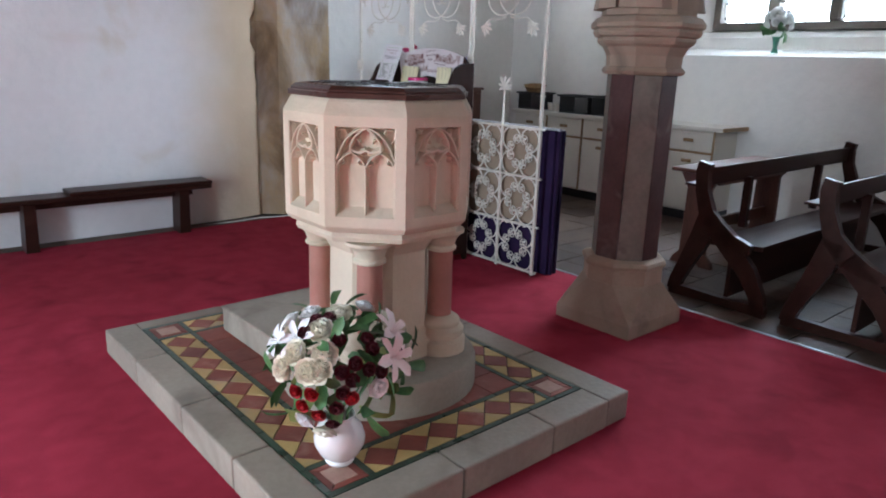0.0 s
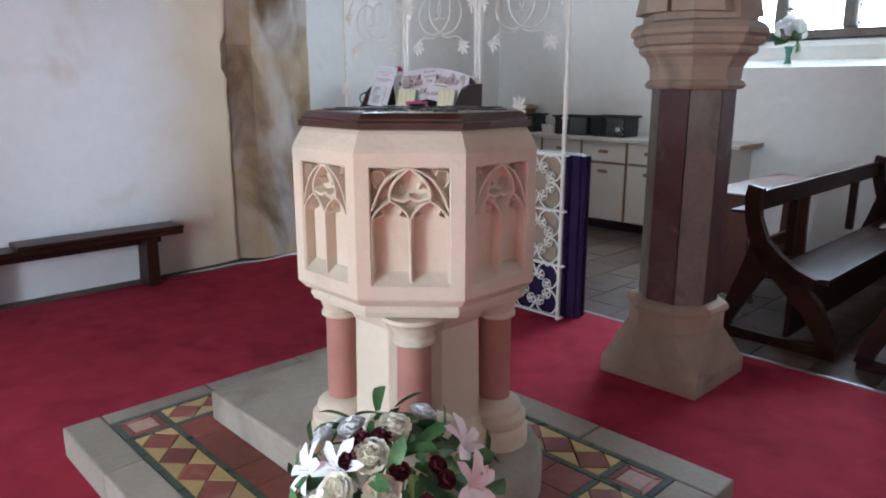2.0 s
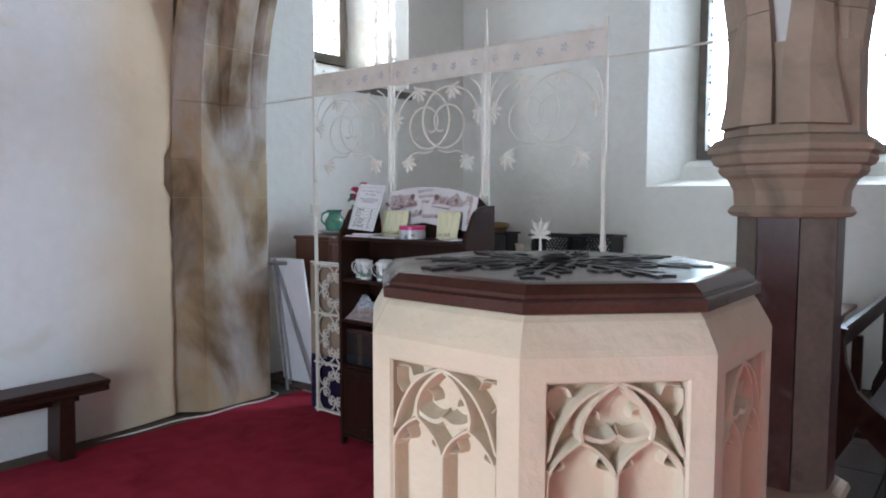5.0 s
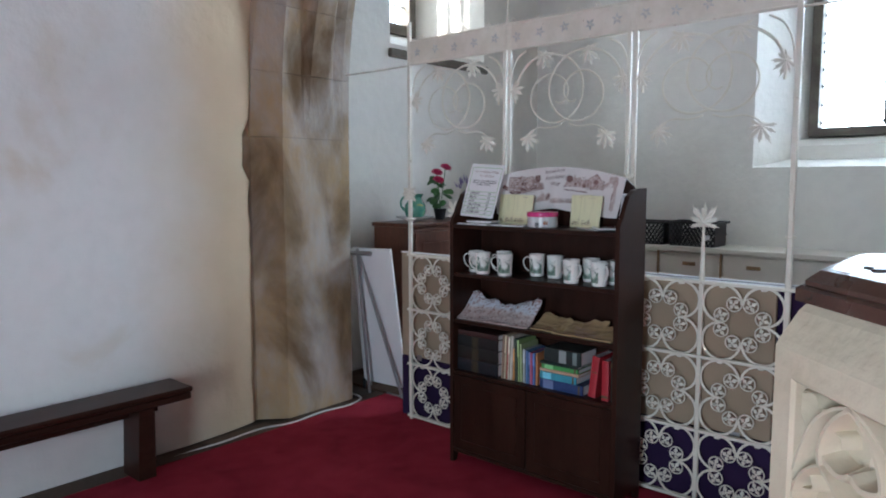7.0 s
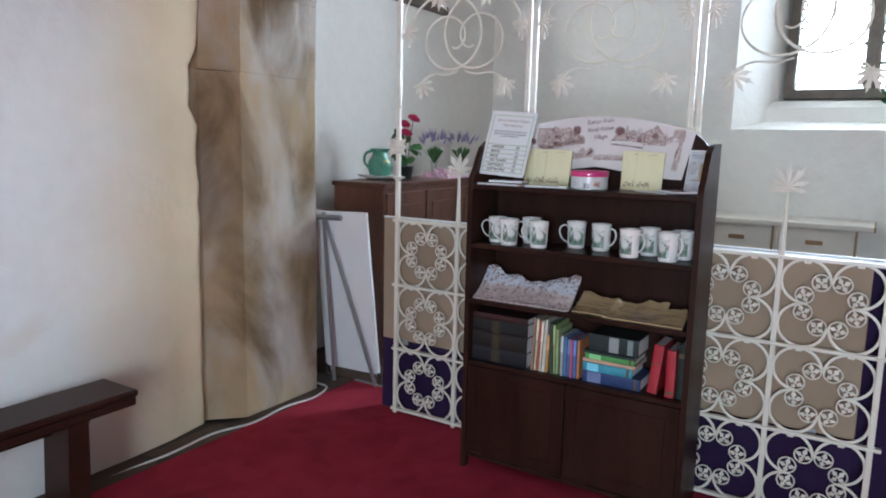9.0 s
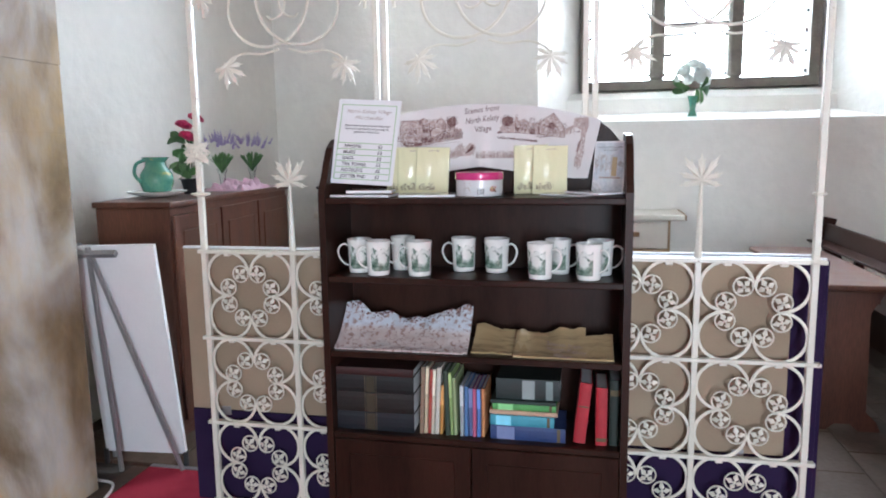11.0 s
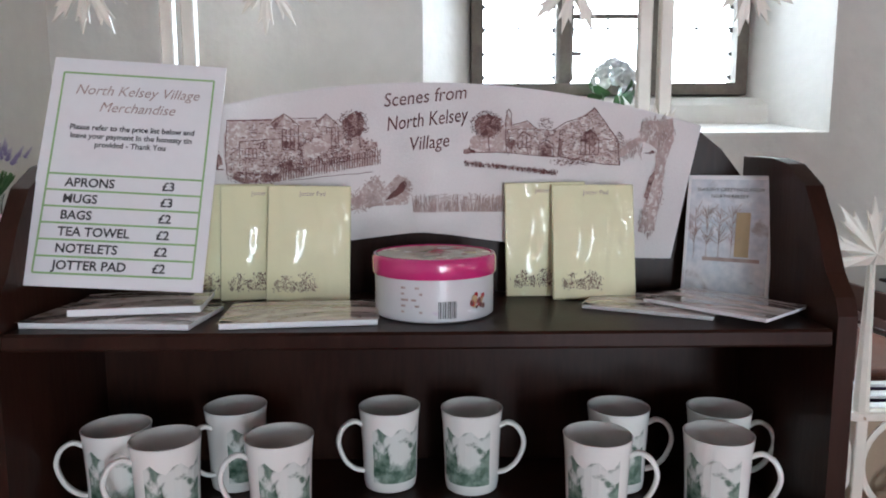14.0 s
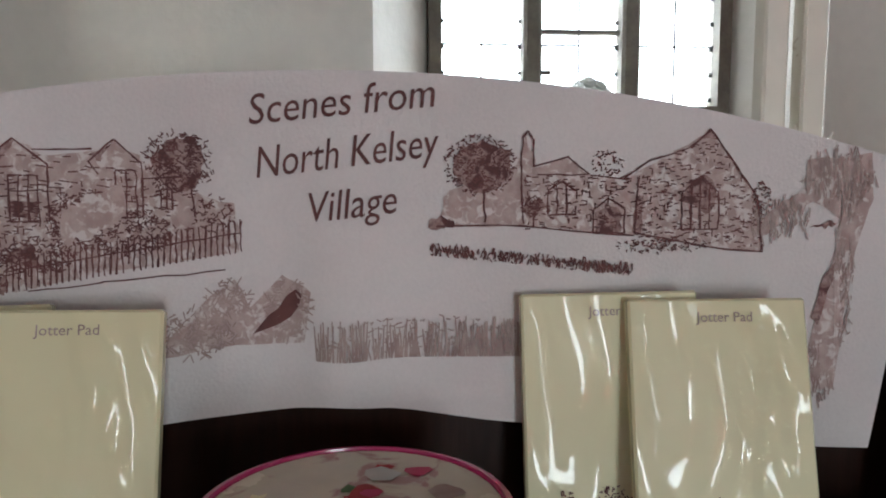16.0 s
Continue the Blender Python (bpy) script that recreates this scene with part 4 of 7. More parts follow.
        e = C + Vector((0.12 * math.cos(a), 0.12 * math.sin(a), rng.uniform(-0.08, 0.06)))
        part("stem", tube(bmesh.new(), [(0.02 * math.cos(a), 0.02 * math.sin(a), 0.08), (0.03 * math.cos(a), 0.03 * math.sin(a), 0.18), e], 0.003, 5), LEAF, t)


font_flowers()


def sill_flowers():
    rng = random.Random(3)
    t = thing("sill_vase", pose(6.80, 3.10, 1.634), "small dark glass vase of white silk flowers on the sill", "flowers")
    part("vase", lathe(bmesh.new(), [(0.035, 0.0), (0.03, 0.01), (0.02, 0.05), (0.03, 0.12), (0.04, 0.15), (0.03, 0.15), (0.02, 0.10)], 18), GREENGLAZE, t, "dark green glass vase", smooth=True)
    me, lf = rose_mesh("bloom", 0.055, PETALPURE, 3, 9), leaf_mesh("leaf", 0.12, 0.05, LEAF)
    for k in range(26):
        z = rng.uniform(-0.35, 1)
        a = rng.uniform(0, 6.28)
        q = math.sqrt(max(0, 1 - z * z))
        d = Vector((q * math.cos(a), q * math.sin(a), z))
        part("bloom", me, None, t, m=aim(Vector((0, 0, 0.28)) + d * 0.10, d, a))
    for k in range(14):
        a = rng.uniform(0, 6.28)
        d = Vector((math.cos(a), math.sin(a), -0.3))
        part("leaf", lf, None, t, m=aim(Vector((0, 0, 0.22)) + d * 0.06, d, rng.uniform(0, 6)) @ Matrix.Rotation(radians(50), 4, "X"))


sill_flowers()


# ---- wall bench and cable ----
def bench():
    t = thing("bench", Matrix(), "long dark wooden bench standing against the wall", "bench")
    part("seat_plank", B(-0.6, 2.32, 5.665, 5.885, 0.365, 0.402, bevel=0.006), PEWWOOD, t)
    part("upper_plank", B(1.22, 2.325, 5.655, 5.89, 0.4025, 0.432, bevel=0.008), PEWWOOD, t, "second worn plank laid on top")
    for x in (2.08, 0.94, -0.3):
        bm = bmesh.new()
        prism(bm, [(x - 0.045, 0.0), (x - 0.03, 0.365), (x + 0.05, 0.365), (x + 0.045, 0.0)], "y", 5.69, 5.86)
        part("leg", bm, PEWWOOD, t)
    part("apron", B(-0.5, 2.2, 5.80, 5.82, 0.30, 0.364), PEWWOOD, t)


bench()
pts = [(1.2, 5.88, -0.008), (1.9, 5.86, -0.008), (2.35, 5.87, -0.006), (2.6, 5.84, 0.005), (2.85, 5.86, 0.004), (3.05, 5.80, 0.006), (3.3, 5.82, 0.006), (3.5, 5.79, 0.006), (3.66, 5.84, 0.006), (3.70, 5.95, 0.0), (3.72, 6.1, 0.0)]
solid("cable", tube(bmesh.new(), spline(pts, 6), 0.006, 8), CABLE, "white cable lying along the foot of the wall", "cable", smooth=True)


# ---- wrought iron screen ----
def palm_leaf(size, lobes=7, thick=0.003):
    """A flat maple-like leaf in the y-z plane, stalk at the origin, tip up: pointed lobes, each with two side teeth."""
    bm = bmesh.new()
    step = 238 / lobes
    out = ((-0.5, 0.38), (-0.36, 0.56), (-0.36, 0.80), (-0.20, 0.70), (0.0, 1.0), (0.20, 0.70), (0.36, 0.80), (0.36, 0.56))
    pts = []
    for k in range(lobes):
        mid = (k - (lobes - 1) / 2) * step
        env = 0.62 + 0.38 * math.cos(radians(mid) * 0.8) - (0.10 if k % 2 else 0.0)
        for f, r in out:
            a = radians(mid + f * step * (1.0 if r < 0.4 else 0.8))
            q = size * env * r
            pts.append((q * math.sin(a), size * 0.25 + q * math.cos(a), r))
    pts.append((0.05 * size, 0.12 * size, 0.2))
    pts.append((0.0, 0.0, 0.2))
    pts.append((-0.05 * size, 0.12 * size, 0.2))
    c = bm.verts.new((-0.010, 0, size * 0.3))
    b = bm.verts.new((0.004, 0, size * 0.3))
    fr = [bm.verts.new((0.016 * max(0.0, r - 0.4) ** 1.5 + (0.003 if r < 0.55 else 0.0), y, z)) for y, z, r in pts]
    bk = [bm.verts.new((v.co.x + thick, v.co.y, v.co.z)) for v in fr]
    for i in range(len(fr)):
        j = (i + 1) % len(fr)
        bm.faces.new((c, fr[i], fr[j]))
        bm.faces.new((b, bk[j], bk[i]))
        bm.faces.new((fr[i], bk[i], bk[j], fr[j]))
    return bm


def screen():
    t = thing("wrought_iron_screen", pose(3.60, 0, 0), "white painted wrought iron screen with scrolls and leaves", "screen")
    posts = [5.30, 4.575, 3.857, 3.14]
    for i, y in enumerate(posts):
        if i in (1, 2):
            for d in (-0.016, 0.016):
                part("post", B(-0.009, 0.009, y + d - 0.010, y + d + 0.010, 0.0, 2.32, bevel=0.002), WHITEIRON, t)
            part("spike", tube(bmesh.new(), [(0, y, 2.32), (0, y, 2.36), (0, y, 2.53)], 0.014, 8, r_end=0.003), WHITEIRON, t)
        else:
            part("post", B(-0.011, 0.011, y - 0.011, y + 0.011, 0.0, 2.38 if i else 2.44, bevel=0.003), WHITEIRON, t)
    mids = [4.937, 4.216, 3.4985]
    for y in mids:
        part("mid_post", B(-0.009, 0.009, y - 0.010, y + 0.010, 0.0, 1.06, bevel=0.002), WHITEIRON, t)
        part("stalk", tube(bmesh.new(), [(0, y, 1.05), (0, y, 1.16), (0, y, 1.29)], 0.013, 8, r_end=0.006), WHITEIRON, t)
    for z in (0.022, 0.355, 0.70, 1.04):
        part("rail", B(-0.013, 0.013, 3.105, 5.325, z - 0.007, z + 0.007, bevel=0.002), WHITEIRON, t)
    # lower panels: four C scrolls in each cell, open to its middle, each end curled round a floret
    RB, RS, TURN = 0.0835, 0.0315, 46
    arc = mesh_of("c_scroll", tube(bmesh.new(), circle((0, 0, 0), RB, 26, a0=radians(TURN), a1=radians(360 - TURN), closed=False), 0.0036, 6, False, 1.7), WHITEIRON, True)
    small = mesh_of("small_ring", tube(bmesh.new(), circle((0, 0, 0), RS, 16), 0.0031, 6, True, 1.5), WHITEIRON, True)
    bm = bmesh.new()
    for k in range(4):
        a = k * math.pi / 2 + 0.5
        v = [bm.verts.new((x, r * math.cos(a + d), r * math.sin(a + d))) for x, r, d in ((-0.012, 0.005, 0), (-0.007, 0.017, 0.62), (-0.001, 0.031, 0), (-0.007, 0.017, -0.62))]
        w = [bm.verts.new((q.co.x + 0.004, q.co.y, q.co.z)) for q in v]
        bm.faces.new(v)
        bm.faces.new(w[::-1])
        for i in range(4):
            bm.faces.new((v[i], w[i], w[(i + 1) % 4], v[(i + 1) % 4]))
    bmesh.ops.create_icosphere(bm, subdivisions=1, radius=0.007, matrix=Matrix.Translation((-0.008, 0, 0)))
    floret = mesh_of("floret", bm, WHITEIRON)
    clip = mesh_of("clip", B(-0.008, 0.008, -0.012, 0.012, -0.006, 0.006, bevel=0.002), WHITEIRON)
    rng = random.Random(5)
    bays = sorted(posts + mids, reverse=True)
    zs = (0.022, 0.355, 0.70, 1.04)
    for ya, yb in zip(bays, bays[1:]):
        for za, zb in zip(zs, zs[1:]):
            cy, cz = (ya + yb) / 2, (za + zb) / 2
            for sy in (-1, 1):
                for sz in (-1, 1):
                    oy, oz = cy + sy * 0.0868, cz + sz * 0.0845
                    inward = math.atan2(-sz, -sy)
                    part("c_scroll", arc, None, t, m=Matrix.Translation((0, oy, oz)) @ Matrix.Rotation(inward, 4, "X"))
                    for e in (-1, 1):
                        a = inward + e * radians(TURN)
                        p = (-0.002, oy + (RB - RS) * math.cos(a), oz + (RB - RS) * math.sin(a))
                        part("small_ring", small, None, t, m=Matrix.Translation(p))
                        part("floret", floret, None, t, m=Matrix.Translation(p) @ Matrix.Rotation(rng.uniform(0, 6.28), 4, "X"))
                part("clip", clip, None, t, m=Matrix.Translation((0, cy + sy * 0.0868, zb - 0.011)))
    # upper band with cut stars
    band = part("band", B(-0.006, 0.006, 3.14, 5.30, 2.195, 2.315, bevel=0.002), WHITEIRON, t, "white sheet iron band")
    for z in (2.192, 2.322):
        part("band_rail", tube(bmesh.new(), [(0, 3.13, z), (0, 4.2, z), (0, 5.31, z)], 0.009, 8), WHITEIRON, band)
    bm = bmesh.new()
    for k in range(5):
        a = math.pi / 2 + k * 2 * math.pi / 5
        v = [bm.verts.new(p) for p in ((-0.006, 0.004 * math.cos(a), 0.004 * math.sin(a)), (-0.008, 0.014 * math.cos(a + 0.4), 0.014 * math.sin(a + 0.4)), (-0.003, 0.03 * math.cos(a), 0.03 * math.sin(a)), (-0.008, 0.014 * math.cos(a - 0.4), 0.014 * math.sin(a - 0.4)))]
        bm.faces.new(v)
        e = bmesh.ops.extrude_face_region(bm, geom=list(v[0].link_faces))
        for g in e["geom"]:
            if isinstance(g, bmesh.types.BMVert):
                g.co.x += 0.006
    star = mesh_of("star", bm, CARDGREY)
    for i in range(15):
        part("star", star, None, band, m=Matrix.Translation((-0.004, 5.23 - i * 0.1435, 2.255 + 0.006 * math.sin(i * 2.1))) @ Matrix.Rotation(i * 0.7, 4, "X"))
    for i in range(13):
        y = 5.2 - i * 0.165
        part("eyelet", tube(bmesh.new(), circle((0, y, 2.338), 0.012, 12), 0.003, 5, True), WHITEIRON, band)
    # scrolls of the three upper bays
    leaf = mesh_of("leaf", palm_leaf(0.088), WHITEIRON)
    def spiral(s, cy):
        pts = []
        for i in range(56):
            q = i / 55
            th = math.pi + 0.25 - q * 3.55 * math.pi
            r = 0.215 * (1 - q) ** 0.75 * (0.9 + 0.1 * q) + 0.028
            u = -0.095 + 0.03 * q + r * math.cos(th)
            pts.append((0.008 * s, cy - s * u, 1.955 - 0.03 * q + r * 0.95 * math.sin(th)))
        return pts
    for b, cy in enumerate(mids):
        for s in (-1, 1):
            part("scroll", tube(bmesh.new(), spiral(s, cy), 0.0065, 6, r_end=0.004), WHITEIRON, t, smooth=True)
            part("tendril", tube(bmesh.new(), spline([(0, cy - s * 0.02, 1.78), (0, cy - s * 0.08, 1.765), (0, cy - s * 0.15, 1.77), (0, cy - s * 0.20, 1.755), (0, cy - s * 0.225, 1.735)]), 0.004, 6), WHITEIRON, t, smooth=True)
            part("leaf", leaf, None, t, m=Matrix.Translation((-0.006, cy - s * 0.235, 1.745)) @ Matrix.Rotation(radians(170 + s * 20), 4, "X"))
            part("leaf", leaf, None, t, m=Matrix.Translation((-0.006, cy - s * 0.12, 2.16)) @ Matrix.Rotation(radians(180 - s * 12), 4, "X"))
            part("leaf", leaf, None, t, m=Matrix.Translation((-0.006, cy - s * 0.335, 1.99)) @ Matrix.Rotation(radians(s * 60 + 180), 4, "X") @ Matrix.Diagonal((1, 0.85, 0.85, 1)))
            part("side_bow", tube(bmesh.new(), spline([(0, cy - s * 0.24, 2.17), (0, cy - s * 0.30, 2.13), (0, cy - s * 0.335, 2.05), (0, cy - s * 0.345, 1.95)]), 0.005, 6), WHITEIRON, t, smooth=True)
        tall = mesh_of("leaf", palm_leaf(0.105), WHITEIRON)
        part("leaf", tall, None, t, m=Matrix.Translation((-0.004, cy, 1.275)))
    part("drip_disc", lathe(bmesh.new(), [(0.012, 1.25), (0.034, 1.258), (0.036, 1.264), (0.012, 1.268)], 20, 0, posts[0]), WHITEIRON, t, smooth=True)
    part("leaf", leaf, None, t, m=Matrix.Translation((-0.015, posts[0], 1.37)))
    part("leaf", leaf, None, t, m=Matrix.Translation((-0.015, posts[0], 1.46)) @ Matrix.Rotation(math.pi, 4, "X"))
    part("leaf", mesh_of("leaf", palm_leaf(0.06), WHITEIRON), None, t, m=Matrix.Translation((-0.02, posts[2], 1.47)))
    for z in (0.7, 1.04, 1.26):
        part("collar", tube(bmesh.new(), circle((0, posts[3], z), 0.018, 12, "xy"), 0.005, 6, True), WHITEIRON, t)
    # tie rods to pier and column
    for a, b in ((5.31, 5.885), (2.46, 3.13)):
        part("tie_rod", tube(bmesh.new(), [(0, a, 2.185), (0, (a + b) / 2, 2.183), (0, b, 2.185)], 0.006, 8), WHITEIRON, t)
    return t


screen()


# ---- bookcase ----
BX, BY = 3.256, 4.21
W, D, TH = 0.48, 0.254, 0.022


def crest(dy):
    """Height of the bookcase's arched back, dy from its middle."""
    return 1.558 - 0.40 * dy * dy - 0.9 * max(0.0, abs(dy) - 0.40)


def bookcase():
    t = thing("bookcase", pose(BX, BY, 0), "dark stained wooden bookcase with arched back and two doors", "bookcase")
    prof = [(0.0, 0.0), (0.0, 1.285), (0.008, 1.305), (0.03, 1.33), (0.055, 1.38), (0.085, 1.425), (0.13, 1.45), (0.17, 1.457), (D, 1.46), (D, 0.0), (D - 0.03, 0.0), (D - 0.05, 0.05), (0.05, 0.05), (0.03, 0.0)]
    for s in (-1, 1):
        bm = bmesh.new()
        prism(bm, prof, "y", s * W, s * (W - TH))
        part("side_panel", bm, DARKWOOD, t)
    bm = bmesh.new()
    top = [(-W + TH + (2 * W - 2 * TH) * i / 24, crest(-W + TH + (2 * W - 2 * TH) * i / 24)) for i in range(25)]
    prism(bm, [(-W + TH, 0.06), (W - TH, 0.06)] + top[::-1], "x", D - 0.014, D)
    part("back_panel", bm, DARKWOOD, t, "dark back with an arched top")
    for z in (1.27, 1.02, 0.775, 0.50, 0.075):
        part("shelf", B(0.004, D - 0.014, -W + TH, W - TH, z - 0.02, z, bevel=0.003), DARKWOOD, t)
    for s in (-1, 1):
        a, b = sorted((s * 0.002, s * (W - TH - 0.002)))
        d = part("door", B(0.002, 0.018, a, b, 0.078, 0.478, bevel=0.003), DARKWOOD, t)
        part("door_panel", B(-0.001, 0.004, a + 0.05, b - 0.05, 0.13, 0.43, bevel=0.003), DARKWOOD, d)


bookcase()


# mugs
def mug():
    t = thing("mug", Matrix(), "white bone china mug with a printed green village scene", "mug", "mugs on the shelf")
    prof = [(0.031, 0.0), (0.0345, 0.002), (0.036, 0.012), (0.037, 0.05), (0.039, 0.09), (0.0412, 0.110), (0.0395, 0.110), (0.0375, 0.09), (0.0355, 0.05), (0.034, 0.012), (0.029, 0.006)]
    part("body", lathe(bmesh.new(), prof, 32), CHINA, t, smooth=True)
    part("handle", tube(bmesh.new(), spline([(0, 0.0375, 0.088), (0, 0.050, 0.094), (0, 0.064, 0.086), (0, 0.070, 0.067), (0, 0.062, 0.043), (0, 0.049, 0.029), (0, 0.0365, 0.024)], 4), 0.0048, 8, flat=0.7), CHINA, t, smooth=True)
    bm = bmesh.new()
    rows = []
    for i in range(9):
        a = math.pi + (-0.88 + 1.76 * i / 8)
        top = 0.086 + 0.006 * math.sin(i * 1.7)
        rows.append([bm.verts.new(((0.0377 + 0.002 * (z > 0.06)) * math.cos(a), (0.0377 + 0.002 * (z > 0.06)) * math.sin(a), z)) for z in (0.016, 0.045, top)])
    for p, q in zip(rows, rows[1:]):
        for k in range(2):
            bm.faces.new((p[k], q[k], q[k + 1], p[k + 1]))
    part("print", bm, MUGPRINT, t, "printed green scene")
    return t


MUG = mug()
MUGS = [(3.352, 4.590, 170), (3.313, 4.515, 160), (3.422, 4.462, 150), (3.318, 4.381, 165), (3.417, 4.255, 168), (3.407, 4.145, -10), (3.313, 3.999, -14), (3.407, 3.949, -6), (3.313, 3.853, -20), (3.397, 3.818, -8)]
for i, (x, y, a) in enumerate(MUGS):
    left = a > 90
    # handle to one side, print to the nave
    m = Matrix.Translation((x, y, 1.0205)) @ Matrix.Rotation(radians((a - 180) if left else 180 + a), 4, "Z")
    if left:
        m = Matrix.Translation((x, y, 1.0205)) @ Matrix.Rotation(radians((180 - a) * 1.6), 4, "Z")
        ob = MUG if i == 0 else copy_thing(MUG, m)
        ob.matrix_basis = m
    else:
        m = Matrix.Translation((x, y, 1.0205)) @ Matrix.Rotation(radians(a * 1.6), 4, "Z") @ Matrix.Rotation(math.pi, 4, "Z")
        ob = copy_thing(MUG, m)
        for c in ob.children:
            if c.name.startswith("print"):
                c.matrix_basis = Matrix.Rotation(math.pi, 4, "Z")


# tea towel hung over the arched back
def towel_x(y, z):
    s = max(0.0, (1.56 - z) / 0.22)
    dy = y - 4.205
    return BX + D - 0.0175 - 0.004 * s - 0.016 * s * math.exp(-(dy / 0.022) ** 2) + 0.005 * s * math.sin(dy * 18) + 0.002 * s * math.sin(dy * 47 + z * 30) - 0.006 * s * s


def towel():
    t = thing("tea_towel", Matrix(), "white tea towel printed with brown village sketches, hung over the bookcase", "tea towel")
    bm = bmesh.new()
    n, k = 48, 14
    grid = []
    for i in range(n + 1):
        q = i / n
        row = []
        yt, yb = 4.60 + (3.822 - 4.60) * q, 4.55 + (3.862 - 4.55) * q
        zt = crest(yt - BY) + 0.004
        zb = 1.318 + 0.040 * max(0.0, 1 - abs(yb - 4.21) / 0.30)
        row.append(bm.verts.new((BX + D + 0.006, yt, zt - 0.05)))
        row.append(bm.verts.new((BX + D + 0.003, yt, zt + 0.001)))
        for j in range(k + 1):
            v = j / k
            y, z = yt + (yb - yt) * v, zt + (zb - zt) * v
            row.append(bm.verts.new((towel_x(y, z), y, z)))
        grid.append(row)
    for p, q in zip(grid, grid[1:]):
        for j in range(len(p) - 1):
            bm.faces.new((p[j], p[j + 1], q[j + 1], q[j]))
    part("cloth", bm, LINEN, t, smooth=True)

    def put(u, v):
        return (towel_x(u, v) - 0.0012, u, v)
    # lettering
    for s, size, y, z, squeeze in (("Scenes from", 0.0235, 4.205, 1.5345, 0.98), ("North Kelsey", 0.0245, 4.203, 1.503, 0.83), ("Village", 0.0235, 4.200, 1.472, 0.92)):
        me = text_mesh(s, size, INK, shear=0.12)
        for v in me.vertices:
            yy, zz = y - v.co.x * squeeze, z + v.co.y * 1.12 + 0.10 * v.co.x
            v.co = put(yy, zz)
        part("lettering", me, None, t, "brown lettering")
    rng = random.Random(11)

    def wash(at, pts, ink=None, back=0.0006):
        """A tone behind a sketch, with an uneven outline; at maps 0..1 to the cloth."""
        bm = bmesh.new()
        ring = []
        for i in range(len(pts)):
            a, b = pts[i], pts[(i + 1) % len(pts)]
            for k in range(4):
                u, v = a[0] + (b[0] - a[0]) * k / 4 + rng.uniform(-0.006, 0.006), a[1] + (b[1] - a[1]) * k / 4 + rng.uniform(-0.010, 0.010)
                p = put(*at(u, v))
                ring.append(bm.verts.new((p[0] + back, p[1], p[2])))
        bm.faces.new(ring)
        bmesh.ops.triangulate(bm, faces=bm.faces)
        part("tone", bm, ink or TONE, t)

    def blob(cu, cv, ru, rv, n=13):
        return [(cu + ru * rng.uniform(0.72, 1.12) * math.cos(6.283 * k / n), cv + rv * rng.uniform(0.72, 1.12) * math.sin(6.283 * k / n)) for k in range(n)]

    class Sketch:
        """Ink lines gathered in a drawing's own 0..1 square."""
        def __init__(self, y0, y1, z0, z1):
            self.at = lambda a, b: (y0 + (y1 - y0) * a, z0 + (z1 - z0) * b)
            self.lines = []

        def line(self, *pts, passes=2):
            for p, q in zip(pts, pts[1:]):
                n = max(2, int(math.hypot(q[0] - p[0], q[1] - p[1]) / 0.05))
                for w in range(passes):
                    last = None
                    for k in range(n + 1):
                        c = self.at(p[0] + (q[0] - p[0]) * k / n + rng.uniform(-0.003, 0.003), p[1] + (q[1] - p[1]) * k / n + rng.uniform(-0.006, 0.006))
                        if last and rng.random() < 0.93:
                            self.lines.append((*last, *c))
                        last = c

        def dashes(self, a0, a1, b0, b1, n, size=0.02, upright=0.15, under=None):
            """Short stone joints inside a box; under(a) caps their height."""
            for i in range(n):
                a, b = rng.uniform(a0, a1), rng.uniform(b0, b1)
                if under and b > under(a):
                    continue
                d = (rng.uniform(-0.003, 0.003), rng.uniform(0.02, 0.05)) if rng.random() < upright else (rng.uniform(0.4, 1) * size, rng.uniform(-0.01, 0.01))
                self.lines.append((*self.at(a, b), *self.at(a + d[0], b + d[1])))

        def foliage(self, cu, cv, ru, rv, n, size=0.015):
            for i in range(n):
                th, q = rng.uniform(0, 6.283), math.sqrt(rng.random())
                a, b = cu + ru * q * math.cos(th), cv + rv * q * math.sin(th)
                self.lines.append((*self.at(a, b), *self.at(a + rng.uniform(-size, size), b + rng.uniform(-size, size) * 2)))

        def window(self, a0, a1, b0, b1, bars, rows=2, head=0.0):
            m = (a0 + a1) / 2
            self.line((a0, b0), (a0, b1), (m, b1 + head), (a1, b1), (a1, b0), (a0, b0))
            for k in range(1, bars + 1):
                a = a0 + (a1 - a0) * k / (bars + 1)
                self.line((a, b0), (a, b1 + head * (1 - abs(a - m) / (a1 - m))))
            for k in range(1, rows):
                b = b0 + (b1 - b0) * k / rows
                self.line((a0, b), (a1, b), passes=1)

        def done(self, label, ink=INK, width=0.0008):
            part("sketch", strokes(bmesh.new(), self.lines, width, put), ink, t, label)

    # stone cottage with two dormers, a tree and a paling fence
    k = Sketch(4.487, 4.266, 1.4255, 1.520)
    wash(k.at, [(0.03, 0.12), (0.02, 0.5), (0.04, 0.9), (0.32, 0.91), (0.40, 1.0), (0.47, 0.9), (0.60, 0.92), (0.66, 0.99), (0.74, 0.86), (0.84, 0.76), (0.90, 0.62), (0.98, 0.58), (0.99, 0.27), (0.60, 0.14), (0.38, 0.02), (0.2, 0.03)])
